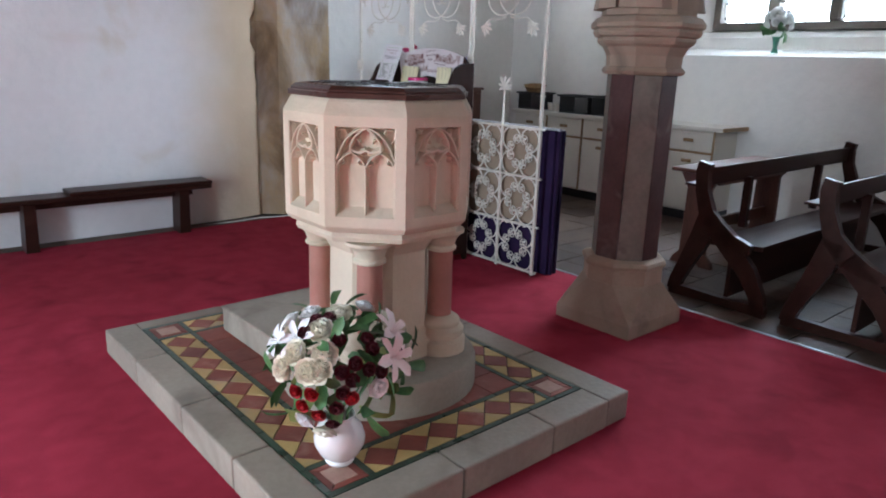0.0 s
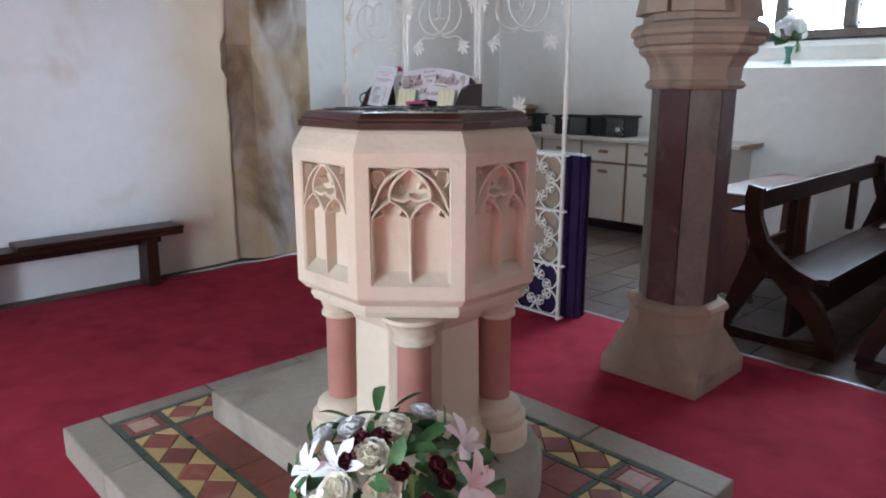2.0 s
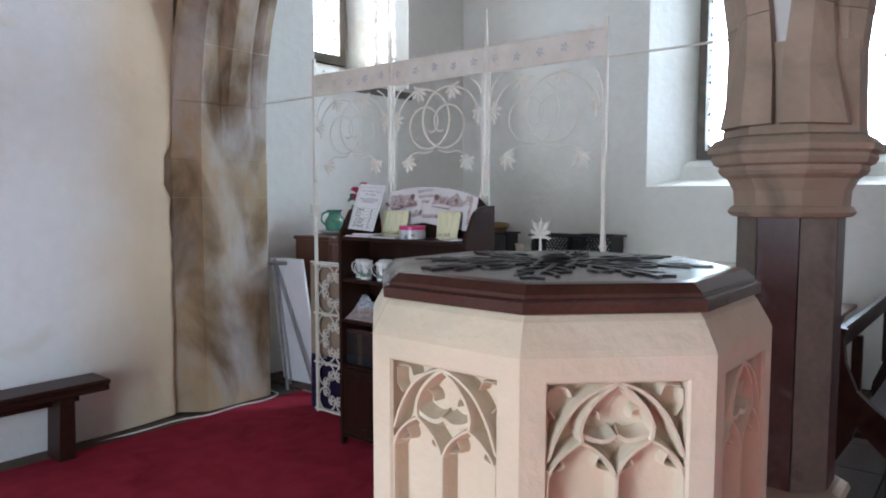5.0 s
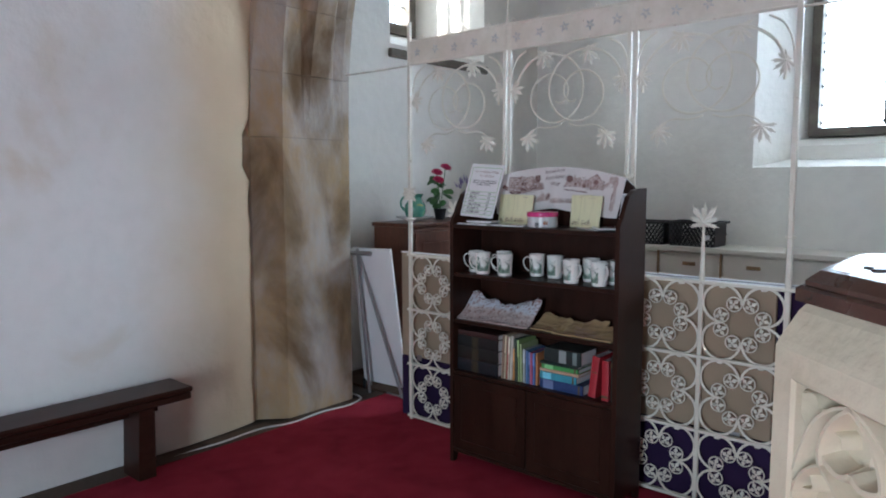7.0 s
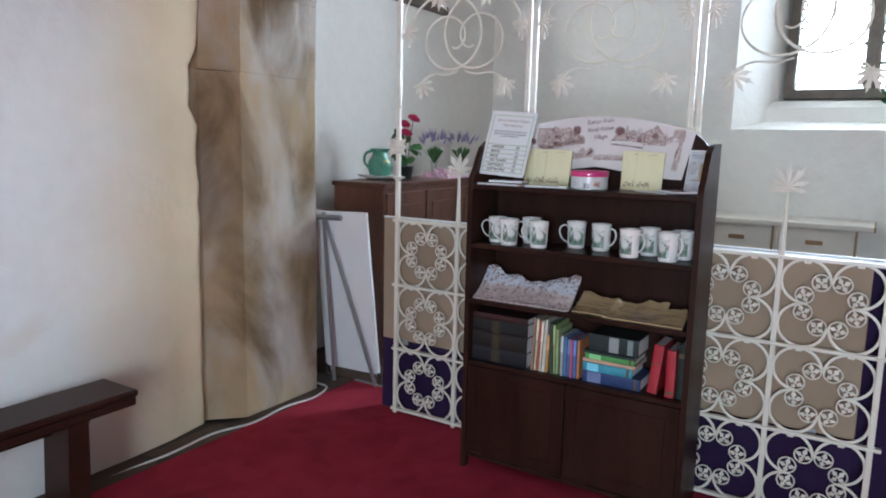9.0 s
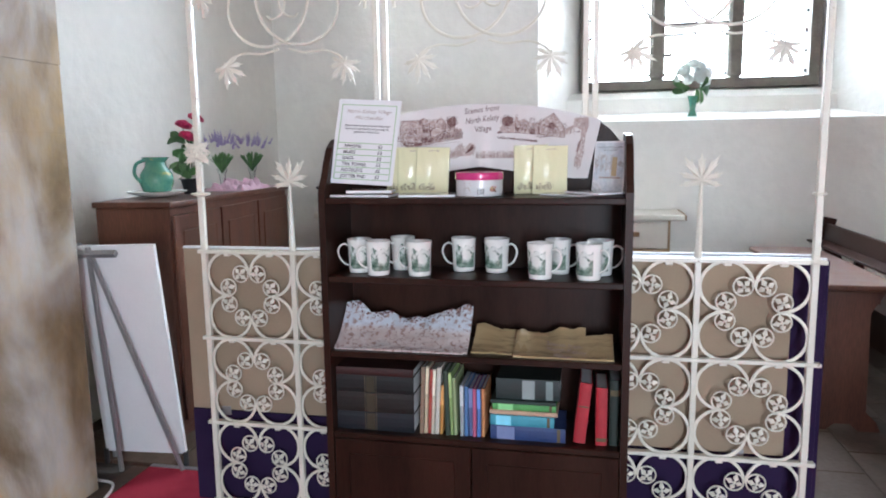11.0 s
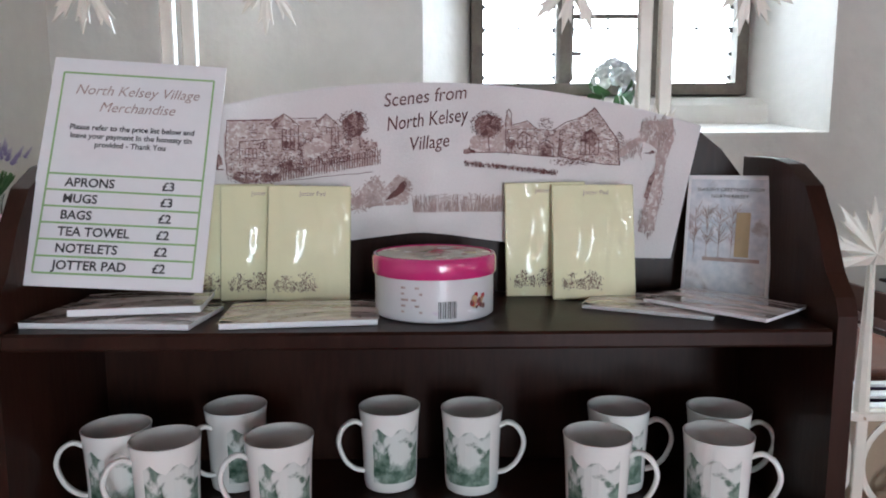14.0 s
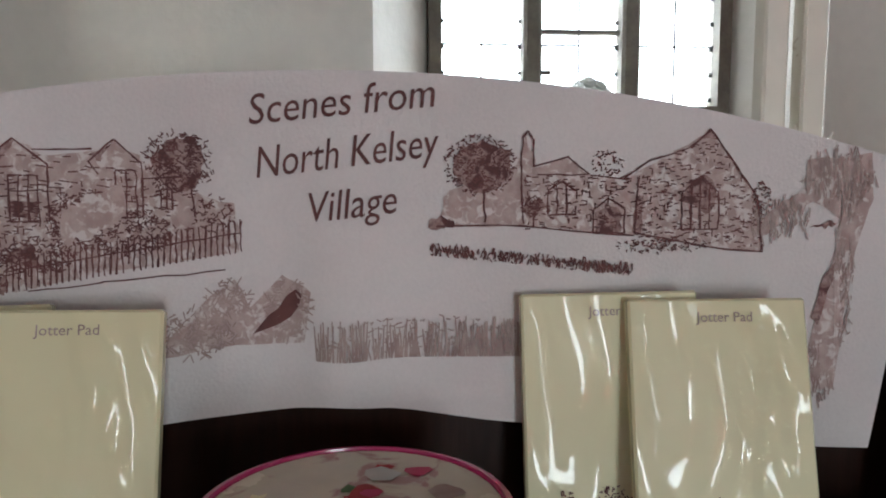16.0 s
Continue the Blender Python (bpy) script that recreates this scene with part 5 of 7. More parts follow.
    for p in (blob(0.83, 0.85, 0.085, 0.19), blob(0.55, 0.47, 0.06, 0.16), blob(0.66, 0.42, 0.07, 0.12), blob(0.44, 0.26, 0.07, 0.08), blob(-0.10, 0.36, 0.055, 0.15), blob(-0.03, 0.32, 0.04, 0.12), blob(0.20, 0.07, 0.13, 0.07), blob(0.34, 0.08, 0.04, 0.08),
              [(0.385, 0.50), (0.385, 0.60), (0.46, 0.61), (0.46, 0.50)], [(0.66, 0.55), (0.66, 0.68), (0.71, 0.68), (0.71, 0.55)], [(0.31, 0.86), (0.40, 0.99), (0.35, 0.78)], [(0.59, 0.9), (0.65, 0.97), (0.62, 0.86)]):
        wash(k.at, p, TONE_DARK, 0.0003)
    k.line((0.04, 0.12), (0.03, 0.5), (0.045, 0.90), (0.32, 0.91), passes=2)
    k.line((0.45, 0.93), (0.60, 0.94), passes=3)
    k.line((0.045, 0.905), (0.32, 0.915), passes=2)
    k.line((0.12, 0.60), (0.38, 0.645), passes=3)
    k.line((0.12, 0.60), (0.12, 0.25))
    for dx, w in ((0.40, 0.085), (0.66, 0.070)):
        k.line((dx - w, 0.86), (dx, 1.0), (dx + w, 0.84), passes=3)
        k.line((dx - w, 0.86), (dx - w * 0.6, 0.77))
        k.line((dx + w, 0.84), (dx + w, 0.5))
    k.line((0.73, 0.92), (0.84, 0.76), (0.73, 0.75), passes=2)
    k.line((0.86, 0.75), (0.87, 0.5))
    k.window(0.385, 0.46, 0.48, 0.77, 2, 3)
    k.window(0.66, 0.715, 0.50, 0.80, 1, 3)
    k.window(0.155, 0.225, 0.36, 0.50, 2, 2)
    k.window(0.25, 0.285, 0.50, 0.58, 1, 2)
    k.window(0.78, 0.81, 0.55, 0.68, 1, 2)
    k.dashes(0.06, 0.70, 0.64, 0.90, 80, 0.03, 0.0)
    k.dashes(0.04, 0.50, 0.12, 0.60, 300)
    k.dashes(0.5, 0.86, 0.3, 0.75, 150)
    for p in ((0.83, 0.85, 0.095, 0.20, 320), (0.55, 0.47, 0.08, 0.18, 260), (0.70, 0.40, 0.12, 0.14, 260), (0.20, 0.08, 0.16, 0.09, 260), (-0.08, 0.36, 0.08, 0.16, 200), (0.45, 0.25, 0.10, 0.12, 180), (0.92, 0.52, 0.06, 0.12, 90)):
        k.foliage(*p)
    for i in range(40):
        a = 0.37 + 0.62 * i / 39
        b = 0.03 + 0.24 * (a - 0.37) / 0.62
        k.line((a, b), (a + 0.002, b + 0.21), passes=2)
    k.line((0.37, 0.16), (0.99, 0.40))
    k.line((0.42, 0.03), (0.62, 0.09), (1.0, 0.16), passes=1)
    k.line((-0.16, 0.20), (0.02, 0.20), passes=2)
    k.done("printed sketch of a stone cottage with a fence")

    # village church with a tree, porch and great east gable
    k = Sketch(4.152, 3.926, 1.443, 1.527)
    wash(k.at, [(0.02, 0.28), (0.05, 0.55), (0.24, 0.70), (0.27, 0.94), (0.30, 0.72), (0.39, 0.78), (0.45, 0.66), (0.55, 0.62), (0.66, 0.78), (0.80, 0.99), (0.93, 0.52), (0.96, 0.06), (0.75, 0.12), (0.58, 0.2), (0.3, 0.27)])
    for p in (blob(0.14, 0.73, 0.09, 0.21), blob(0.29, 0.42, 0.03, 0.07), [(0.47, 0.22), (0.47, 0.38), (0.505, 0.45), (0.54, 0.38), (0.54, 0.22)], [(0.715, 0.46), (0.745, 0.62), (0.78, 0.66), (0.815, 0.6), (0.835, 0.44), (0.80, 0.36)], [(0.575, 0.22), (0.585, 0.5), (0.60, 0.5), (0.60, 0.2)], [(0.775, 0.93), (0.80, 1.0), (0.825, 0.93)], blob(0.03, 0.30, 0.04, 0.05)):
        wash(k.at, p, TONE_DARK, 0.0003)
    k.line((0.26, 0.30), (0.255, 0.72), (0.26, 0.93), (0.275, 0.98), (0.29, 0.93), (0.29, 0.72))
    k.line((0.29, 0.72), (0.39, 0.79), (0.45, 0.66), passes=2)
    k.line((0.30, 0.66), (0.45, 0.66), (0.56, 0.62))
    k.line((0.55, 0.64), (0.62, 0.76), (0.74, 0.86), (0.80, 1.0), (0.87, 0.76), (0.945, 0.48), passes=3)
    k.line((0.945, 0.48), (0.96, 0.06), (0.80, 0.10), (0.58, 0.22), passes=2)
    k.line((0.59, 0.64), (0.58, 0.22), passes=3)
    k.line((0.02, 0.28), (0.25, 0.28), (0.47, 0.22), (0.58, 0.2), passes=2)
    k.window(0.33, 0.41, 0.36, 0.54, 2, 1, 0.07)
    k.window(0.72, 0.83, 0.24, 0.52, 3, 1, 0.13)
    k.window(0.46, 0.55, 0.22, 0.40, 0, 1, 0.08)
    k.dashes(0.58, 0.955, 0.10, 0.95, 420, 0.018, 0.15, lambda a: 0.62 + (a - 0.56) * 1.45 if a < 0.8 else 0.98 - (a - 0.8) * 3.4)
    k.dashes(0.26, 0.57, 0.25, 0.66, 170, 0.018)
    for p in ((0.14, 0.73, 0.10, 0.22, 420), (0.50, 0.74, 0.05, 0.10, 60), (0.29, 0.42, 0.03, 0.08, 70), (0.96, 0.45, 0.03, 0.15, 60), (0.66, 0.12, 0.14, 0.05, 120)):
        k.foliage(*p, size=0.012)
    k.line((0.15, 0.55), (0.155, 0.30), passes=3)
    k.line((0.29, 0.38), (0.29, 0.26))
    for i in range(320):
        a = rng.uniform(0.0, 0.58)
        b = 0.09 - 0.30 * a + rng.uniform(-0.03, 0.03)
        k.lines.append((*k.at(a, b), *k.at(a + rng.uniform(-0.008, 0.008), b + rng.uniform(0.01, 0.06))))
    k.done("printed sketch of a village church")

    # hedge with a bird, meadow flowers, and a tree trunk with birds at the hem
    k = Sketch(4.32, 4.225, 1.385, 1.437)
    wash(k.at, [(0.0, 0.0), (0.1, 0.3), (0.35, 0.75), (0.5, 0.95), (0.6, 0.6), (0.8, 1.0), (1.0, 0.8), (0.95, 0.2), (0.5, 0.15)])
    for p in ((0.25, 0.3, 0.25, 0.28, 200), (0.45, 0.72, 0.14, 0.2, 90), (0.85, 0.6, 0.14, 0.35, 160)):
        k.foliage(*p, size=0.05)
    k.done("", INKPALE)
    k = Sketch(4.222, 4.09, 1.385, 1.413)
    for i in range(230):
        a, h = rng.random(), rng.uniform(0.2, 0.9)
        k.lines.append((*k.at(a, 0), *k.at(a + rng.uniform(-0.02, 0.02), h)))
    k.foliage(0.5, 0.5, 0.5, 0.4, 160, 0.03)
    k.done("", INKPALE)
    k = Sketch(3.945, 3.858, 1.352, 1.512)
    wash(k.at, [(0.45, 0.97), (0.95, 1.0), (0.98, 0.82), (0.85, 0.6), (0.78, 0.3), (0.7, 0.02), (0.45, 0.02), (0.55, 0.3), (0.68, 0.55), (0.72, 0.74), (0.5, 0.80), (0.15, 0.68), (0.0, 0.66), (0.2, 0.78), (0.45, 0.86)])
    wash(k.at, [(0.52, 0.33), (0.60, 0.50), (0.70, 0.56), (0.72, 0.46), (0.64, 0.36), (0.62, 0.26)], TONE_DARK, 0.0003)
    wash(k.at, [(0.48, 0.70), (0.60, 0.725), (0.70, 0.715), (0.6, 0.70)], TONE_DARK, 0.0003)
    for p in ((0.7, 0.9, 0.28, 0.10, 200), (0.25, 0.73, 0.25, 0.06, 110), (0.58, 0.12, 0.14, 0.12, 120), (0.76, 0.5, 0.08, 0.3, 100)):
        k.foliage(*p, size=0.03)
    k.done("", INKPALE)
    bm = bmesh.new()
    bird = [(4.252, 1.412), (4.246, 1.416), (4.241, 1.424), (4.235, 1.428), (4.231, 1.425), (4.233, 1.418), (4.238, 1.411), (4.246, 1.406), (4.262, 1.400)]
    bm.faces.new([bm.verts.new(put(*p)) for p in bird])
    part("bird_sketch", bm, INK, t)


towel()


def price_sign():
    t = thing("price_sign", facing(3.318, 4.566, 1.308, 4, 20, -3.6) @ Matrix.Translation((-0.004, 0.145, 0)) @ Matrix.Diagonal((0.965, 0.985, 1, 1)), "laminated white price list standing on the bookcase", "sign")
    w, h = 0.108, 0.146
    part("sheet", B(-w, w, -h, h, -0.0012, 0.0), PAPER, t)
    a, b, c, d = -w + 0.014, w - 0.014, -h + 0.016, h - 0.020
    z = 0.0006
    def quad(x0, x1, y0, y1):
        bm = bmesh.new()
        bm.faces.new([bm.verts.new(p) for p in ((x0, y0, z), (x1, y0, z), (x1, y1, z), (x0, y1, z))])
        part("rule", bm, GREENLINE, t)
    e = 0.0012
    for k in range(7):
        y = c + k * 0.0205
        quad(a, b, y - e, y + e)
    quad(a, b, d - e, d + e)
    quad(a - e, a + e, c, d)
    quad(b - e, b + e, c, d)
    def put(s, size, x, y, align="CENTER", material=INKDARK):
        part("lettering", text_mesh(s, size, material, align, 0.0, size * 0.022), None, t, m=Matrix.Translation((x, y, 0.0007)))
    part("lettering", text_mesh("North Kelsey Village", 0.0185, INKPALE, "CENTER", 0.3), None, t, m=Matrix.Translation((0, 0.098, 0.0007)))
    part("lettering", text_mesh("Merchandise", 0.0185, INKPALE, "CENTER", 0.3), None, t, m=Matrix.Translation((0.002, 0.076, 0.0007)))
    put("Please refer to the price list below and", 0.0098, 0, 0.051)
    put("leave your payment in the honesty tin", 0.0098, 0, 0.040)
    put("provided - Thank You", 0.0098, 0, 0.029)
    for k, (s, p) in enumerate((("APRONS", "£3"), ("MUGS", "£3"), ("BAGS", "£2"), ("TEA TOWEL", "£2"), ("NOTELETS", "£2"), ("JOTTER PAD", "£2"))):
        y = c + (5 - k) * 0.0205 + 0.005
        put(s, 0.0155, a + 0.022, y, "LEFT")
        put(p, 0.0155, 0.045, y, "LEFT")


price_sign()


def jotter(x, y, yaw, lean, roll=0.0, seed=0):
    t = thing("jotter_pad", facing(x, y, 1.271, yaw, lean, roll), "yellow jotter pad sealed in clear film", "notepad", "jotter pads")
    w, h = 0.110, 0.156
    part("pad", B(-w / 2, w / 2, 0, h, -0.009, 0, bevel=0.0015), PADYELLOW, t)
    part("lettering", text_mesh("Jotter Pad", 0.0085, INKPALE), None, t, m=Matrix.Translation((0.004, h - 0.014, 0.0006)))
    rng = random.Random(seed)
    L = []
    for c, r, hh, n in ((-0.040, 0.004, 0.014, 40), (-0.030, 0.005, 0.022, 60), (-0.018, 0.006, 0.014, 60), (-0.004, 0.007, 0.024, 110), (0.006, 0.004, 0.016, 40)):
        for i in range(n):
            a, b = c + rng.gauss(0, r * 0.6), 0.014 + hh * rng.random()
            L.append((a, b, a + rng.uniform(-0.002, 0.002), b + rng.uniform(-0.003, 0.003)))
    part("sketch", strokes(bmesh.new(), L, 0.0007, lambda u, v: (u, v, 0.0006)), INK, t)


jotter(3.425, 3.980, -2, 13, 0.0, 1)
jotter(3.452, 4.040, -2, 7, 1.0, 2)
jotter(3.420, 4.361, 3, 13, -1.0, 3)
jotter(3.434, 4.424, 4, 12, 0.5, 4)
jotter(3.447, 4.465, 4, 10, 0.5, 5)


def winter_card():
    t = thing("greeting_card", facing(3.438, 3.803, 1.271, -32, 8, 0), "winter church greeting card in clear film, standing upright", "card")
    w, h = 0.112, 0.165
    part("card", B(-w / 2, w / 2, 0, h, -0.004, 0, bevel=0.001), PAPER, t)
    part("picture", B(-w / 2 + 0.005, w / 2 - 0.005, 0.006, h - 0.006, 0.0, 0.0006), SNOWPRINT, t)
    bm = bmesh.new()
    box(bm, 0.010, 0.028, 0.055, 0.115, 0.0007, 0.0011)
    part("tower", bm, KRAFT, t)
    bm = bmesh.new()
    box(bm, -0.03, 0.042, 0.048, 0.053, 0.0012, 0.0015)
    part("wall_line", bm, INKPALE, t)
    part("lettering", text_mesh("SEASONS GREETINGS FROM", 0.0068, INKDARK), None, t, m=Matrix.Translation((0, h - 0.022, 0.0012)))
    part("lettering", text_mesh("NORTH KELSEY", 0.0068, INKDARK), None, t, m=Matrix.Translation((0, h - 0.031, 0.0012)))
    rng = random.Random(4)
    L = []
    for k in range(4):
        x0 = -0.042 + k * 0.016
        for i in range(26):
            a = rng.uniform(-1.0, 1.0)
            l = rng.uniform(0.006, 0.02)
            b0 = rng.uniform(0.07, 0.115)
            L.append((x0, b0, x0 + l * math.sin(a), b0 + l * math.cos(a)))
        L.append((x0, 0.05, x0, 0.12))
        part("bare_tree", strokes(bmesh.new(), L, 0.0006, lambda u, v: (u, v, 0.0013)), INKPALE, t)
        L = []


winter_card()


def tin():
    t = thing("biscuit_tin", pose(3.367, 4.194, 1.2705), "round biscuit tin with a magenta rimmed lid", "tin")
    part("body", lathe(bmesh.new(), [(0.070, 0.0), (0.073, 0.002), (0.073, 0.060), (0.05, 0.061)], 48), TINWHITE, t, smooth=True)
    part("lid", lathe(bmesh.new(), [(0.0755, 0.051), (0.0765, 0.053), (0.0765, 0.070), (0.0745, 0.074), (0.0715, 0.0745), (0.071, 0.0725), (0.05, 0.0725)], 48), PINKTIN, t, "magenta tin lid", smooth=True)
    top = part("lid_picture", lathe(bmesh.new(), [(0.070, 0.0726), (0.069, 0.0732), (0.01, 0.0732)], 40), TINTOP, t)
    rng = random.Random(2)
    for k in range(26):
        a, r, q = rng.uniform(0, 6.28), rng.uniform(0, 0.05), rng.uniform(0.004, 0.009)
        bm = bmesh.new()
        bm.faces.new([bm.verts.new((r * math.cos(a) + q * math.cos(c) * rng.uniform(0.5, 1.5), r * math.sin(a) + q * math.sin(c) * rng.uniform(0.5, 1.5), 0.0734 + k * 0.00002)) for c in (0, 0.8, 1.6, 2.4, 3.14, 4.0, 4.8, 5.6)])
        part("motif", bm, (PETALRED, LEAF, PADYELLOW, TINTOP, PETALPINK, INKPALE, PETALMAG, CARDGREY)[k % 8], top)
    bm = bmesh.new()
    def arc(a0, a1, z0, z1):
        v = [bm.verts.new((0.0735 * math.cos(a), 0.0735 * math.sin(a), z)) for a, z in ((a0, z0), (a1, z0), (a1, z1), (a0, z1))]
        bm.faces.new(v)
    a = math.pi + 0.06
    for k in range(12):
        w = (0.012, 0.02, 0.008)[k % 3]
        arc(a, a + w, 0.006, 0.026)
        a += w + 0.012
    part("barcode", bm, INKDARK, t, "printed black barcode")
    for ink, n, z0, z1 in ((PETALRED, 9, 0.018, 0.034), (KRAFT, 9, 0.016, 0.028), (INK, 8, 0.014, 0.024)):
        bm = bmesh.new()
        for k in range(n):
            a0, zc, q = math.pi + 0.62 + rng.uniform(0, 0.30), rng.uniform(z0, z1), rng.uniform(0.002, 0.005)
            bm.faces.new([bm.verts.new((0.0736 * math.cos(a0 + q * 11 * math.cos(c)), 0.0736 * math.sin(a0 + q * 11 * math.cos(c)), zc + q * rng.uniform(0.6, 1.2) * math.sin(c))) for c in (0, 1.05, 2.1, 3.14, 4.2, 5.25)])
        part("emblem", bm, ink, t)
    bm = bmesh.new()
    for k in range(5):
        a0 = math.pi - 0.55
        arc(a0, a0 + 0.36 - 0.05 * (k % 3), 0.012 + 0.007 * k, 0.0145 + 0.007 * k)
    part("small_print", bm, INKPALE, t)


tin()


def packet(name, label, material, m, w, l, h=0.008, cat="cards", group=""):
    """A flat film-wrapped pack with slightly puffed top."""
    bm = bmesh.new()
    n = 6
    rows = []
    for i in range(n + 1):
        rows.append([bm.verts.new((-w / 2 + w * i / n, -l / 2 + l * j / n, h * (0.75 + 0.25 * math.sin(math.pi * i / n) * math.sin(math.pi * j / n)))) for j in range(n + 1)])
    for p, q in zip(rows, rows[1:]):
        for j in range(n):
            bm.faces.new((p[j], q[j], q[j + 1], p[j + 1]))
    t = thing(name, m, label, cat, group)
    part("wrapped_top", bm, material, t)
    part("pack", B(-w / 2 + 0.002, w / 2 - 0.002, -l / 2 + 0.002, l / 2 - 0.002, 0, h * 0.75, bevel=0.001), PAPER, t)
    return t


packet("notelet_pack", "film wrapped pack of brown printed notelets lying flat", SEPIAPRINT, pose(3.338, 4.352, 1.2705, 0, 0, 6), 0.115, 0.18, 0.010, "cards", "notelet packs")
packet("notelet_pack", "film wrapped pack of brown printed notelets lying flat", SEPIAPRINT, pose(3.332, 4.560, 1.2705, 0, 0, -4), 0.11, 0.20, 0.010, "cards", "notelet packs")
packet("notelet_pack", "film wrapped notelets laid across another pack", SEPIAPRINT, pose(3.352, 4.545, 1.2815, 0, 0, 8), 0.10, 0.15, 0.012, "cards", "notelet packs")
packet("card_pack", "film wrapped winter cards lying on the bookcase", SEPIAPRINT, pose(3.385, 3.915, 1.2705, 0, 0, -28), 0.11, 0.16, 0.007, "cards", "card packs")
packet("card_pack", "film wrapped winter cards lying askew on others", SEPIAPRINT, pose(3.350, 3.840, 1.2785, 0, 0, -50), 0.11, 0.16, 0.007, "cards", "card packs")


# folded cloths and bags on the third shelf
def folded_cloth(y0, y1, x0, tilt, material, name, label, seed, wave=0.012, printed=0):
    """A film-wrapped folded cloth leaning back, with a wavy upper edge and a printed border along it."""
    rng = random.Random(seed)
    n, k = 30, 8

    def at(q, v):
        hgt = tilt * (0.95 + 0.22 * math.cos(q * 2 * math.pi)) + wave * noise.noise((q * 7, seed, 0)) * 0.9
        z = 0.782 + hgt * v ** 1.5 + 0.007 * v * noise.noise((q * 11, v * 4, seed)) + 0.004 * noise.noise((q * 23, v * 7, seed))
        return x0 + 0.135 * v + 0.006 * noise.noise((q * 8, v * 3, seed + 5)), y0 + (y1 - y0) * q, max(0.777, z)
    t = thing(name, Matrix(), label, "cloth", "folded goods on the shelf")
    bm = bmesh.new()
    fr, bk = [], []
    for i in range(n + 1):
        p = [at(i / n, j / k) for j in range(k + 1)]
        fr.append([bm.verts.new(c) for c in p])
        bk.append([bm.verts.new((x + 0.002, y, max(0.7755, z - 0.008))) for x, y, z in p])
    for a, b, fl in [(fr[i], fr[i + 1], False) for i in range(n)] + [(bk[i], bk[i + 1], True) for i in range(n)]:
        for j in range(k):
            f = (a[j], a[j + 1], b[j + 1], b[j])
            bm.faces.new(f[::-1] if fl else f)
    for i in range(n):
        bm.faces.new((fr[i][0], fr[i + 1][0], bk[i + 1][0], bk[i][0]))
        bm.faces.new((fr[i][k], bk[i][k], bk[i + 1][k], fr[i + 1][k]))
    for s in (0, n):
        for j in range(k):
            bm.faces.new((fr[s][j], bk[s][j], bk[s][j + 1], fr[s][j + 1]))
    part("cloth", bm, material, t, smooth=True)
    if printed:
        bm = bmesh.new()
        for i in range(printed):
            q, v = rng.choice((0.12, 0.3, 0.52, 0.72, 0.88)) + rng.gauss(0, 0.05), 1 - abs(rng.gauss(0, 0.07))
            dq, dv = rng.uniform(0.004, 0.012), rng.uniform(0.01, 0.04)
            bm.faces.new([bm.verts.new((c[0] - 0.0015, c[1], c[2] + 0.0012)) for c in (at(q - dq, v), at(q, v - dv), at(q + dq, v), at(q, v + dv * 0.5))])
        part("printed_border", bm, INK, t, "brown printed border")
    return t


folded_cloth(4.665, 4.225, 3.285, 0.10, CLOTHWRAP, "folded_apron", "folded white apron printed in brown, in clear film", 1, 0.03, 130)
for i, (a, b) in enumerate(((4.66, 4.53), (4.535, 4.39), (4.395, 4.235))):
    solid("apron_packet", B(3.278, 3.36, b, a, 0.7752, 0.7815, bevel=0.002), CLOTHWRAP, "thin folded cloth packet under the aprons", "cloth", "folded goods on the shelf")
folded_cloth(4.215, 3.86, 3.30, 0.048, KRAFT, "paper_bag", "flat tan printed bag in clear film", 4)
folded_cloth(4.08, 3.775, 3.278, 0.038, KRAFT, "paper_bag", "flat tan bag with red print in clear film", 5)
me = text_mesh("Scenes from", 0.022, INKPALE)
tt = thing("bag_label", facing(3.315, 3.925, 0.806, 0, 58, -6), "brown lettering printed on a shop bag", "lettering")
part("lettering", me, None, tt)
part("lettering", text_mesh("North Kelsey", 0.022, INKPALE), None, tt, m=Matrix.Translation((0.01, -0.022, 0)))
part("lettering", text_mesh("Village", 0.022, INKPALE), None, tt, m=Matrix.Translation((0.0, -0.044, 0)))


# books on the fourth shelf
BOOKMATS = {}


def book_mat(c):
    if c not in BOOKMATS:
        BOOKMATS[c] = surface("book cloth %d" % len(BOOKMATS), c, tuple(v * 0.8 for v in c), 14, 0.55, 0.1, 120, grain=0.15)
    return BOOKMATS[c]


def book(m, w, h, d, colour, label, bands=()):
    """A book: spine towards -x, w along y, h up, d deep; bands are (from, to, colour) along the spine."""
    t = thing("book", m, label, "book", "books on the shelf")
    bm = bmesh.new()
    e = 0.002
    box(bm, 0, d, -w / 2, -w / 2 + e, 0, h)
    box(bm, 0, d, w / 2 - e, w / 2, 0, h)
    pts = [(0.0, w / 2), (-0.0025, w / 4), (-0.003, 0), (-0.0025, -w / 4), (0.0, -w / 2), (0.003, -w / 2), (0.003, w / 2)]
    prism(bm, pts, "z", 0, h)
    part("cover", bm, book_mat(colour), t)
    part("page_block", B(0.0035, d - 0.004, -w / 2 + e, w / 2 - e, 0.003, h - 0.003), PAPER, t)
    for a, b, c in bands:
        bm = bmesh.new()
        prism(bm, [(y * 0.92, z) for y, z in ((-w / 2, a * h / 0.92), (w / 2, a * h / 0.92), (w / 2, b * h / 0.92), (-w / 2, b * h / 0.92))], "x", -0.0036, -0.002)
        part("spine_band", bm, book_mat(c), t)


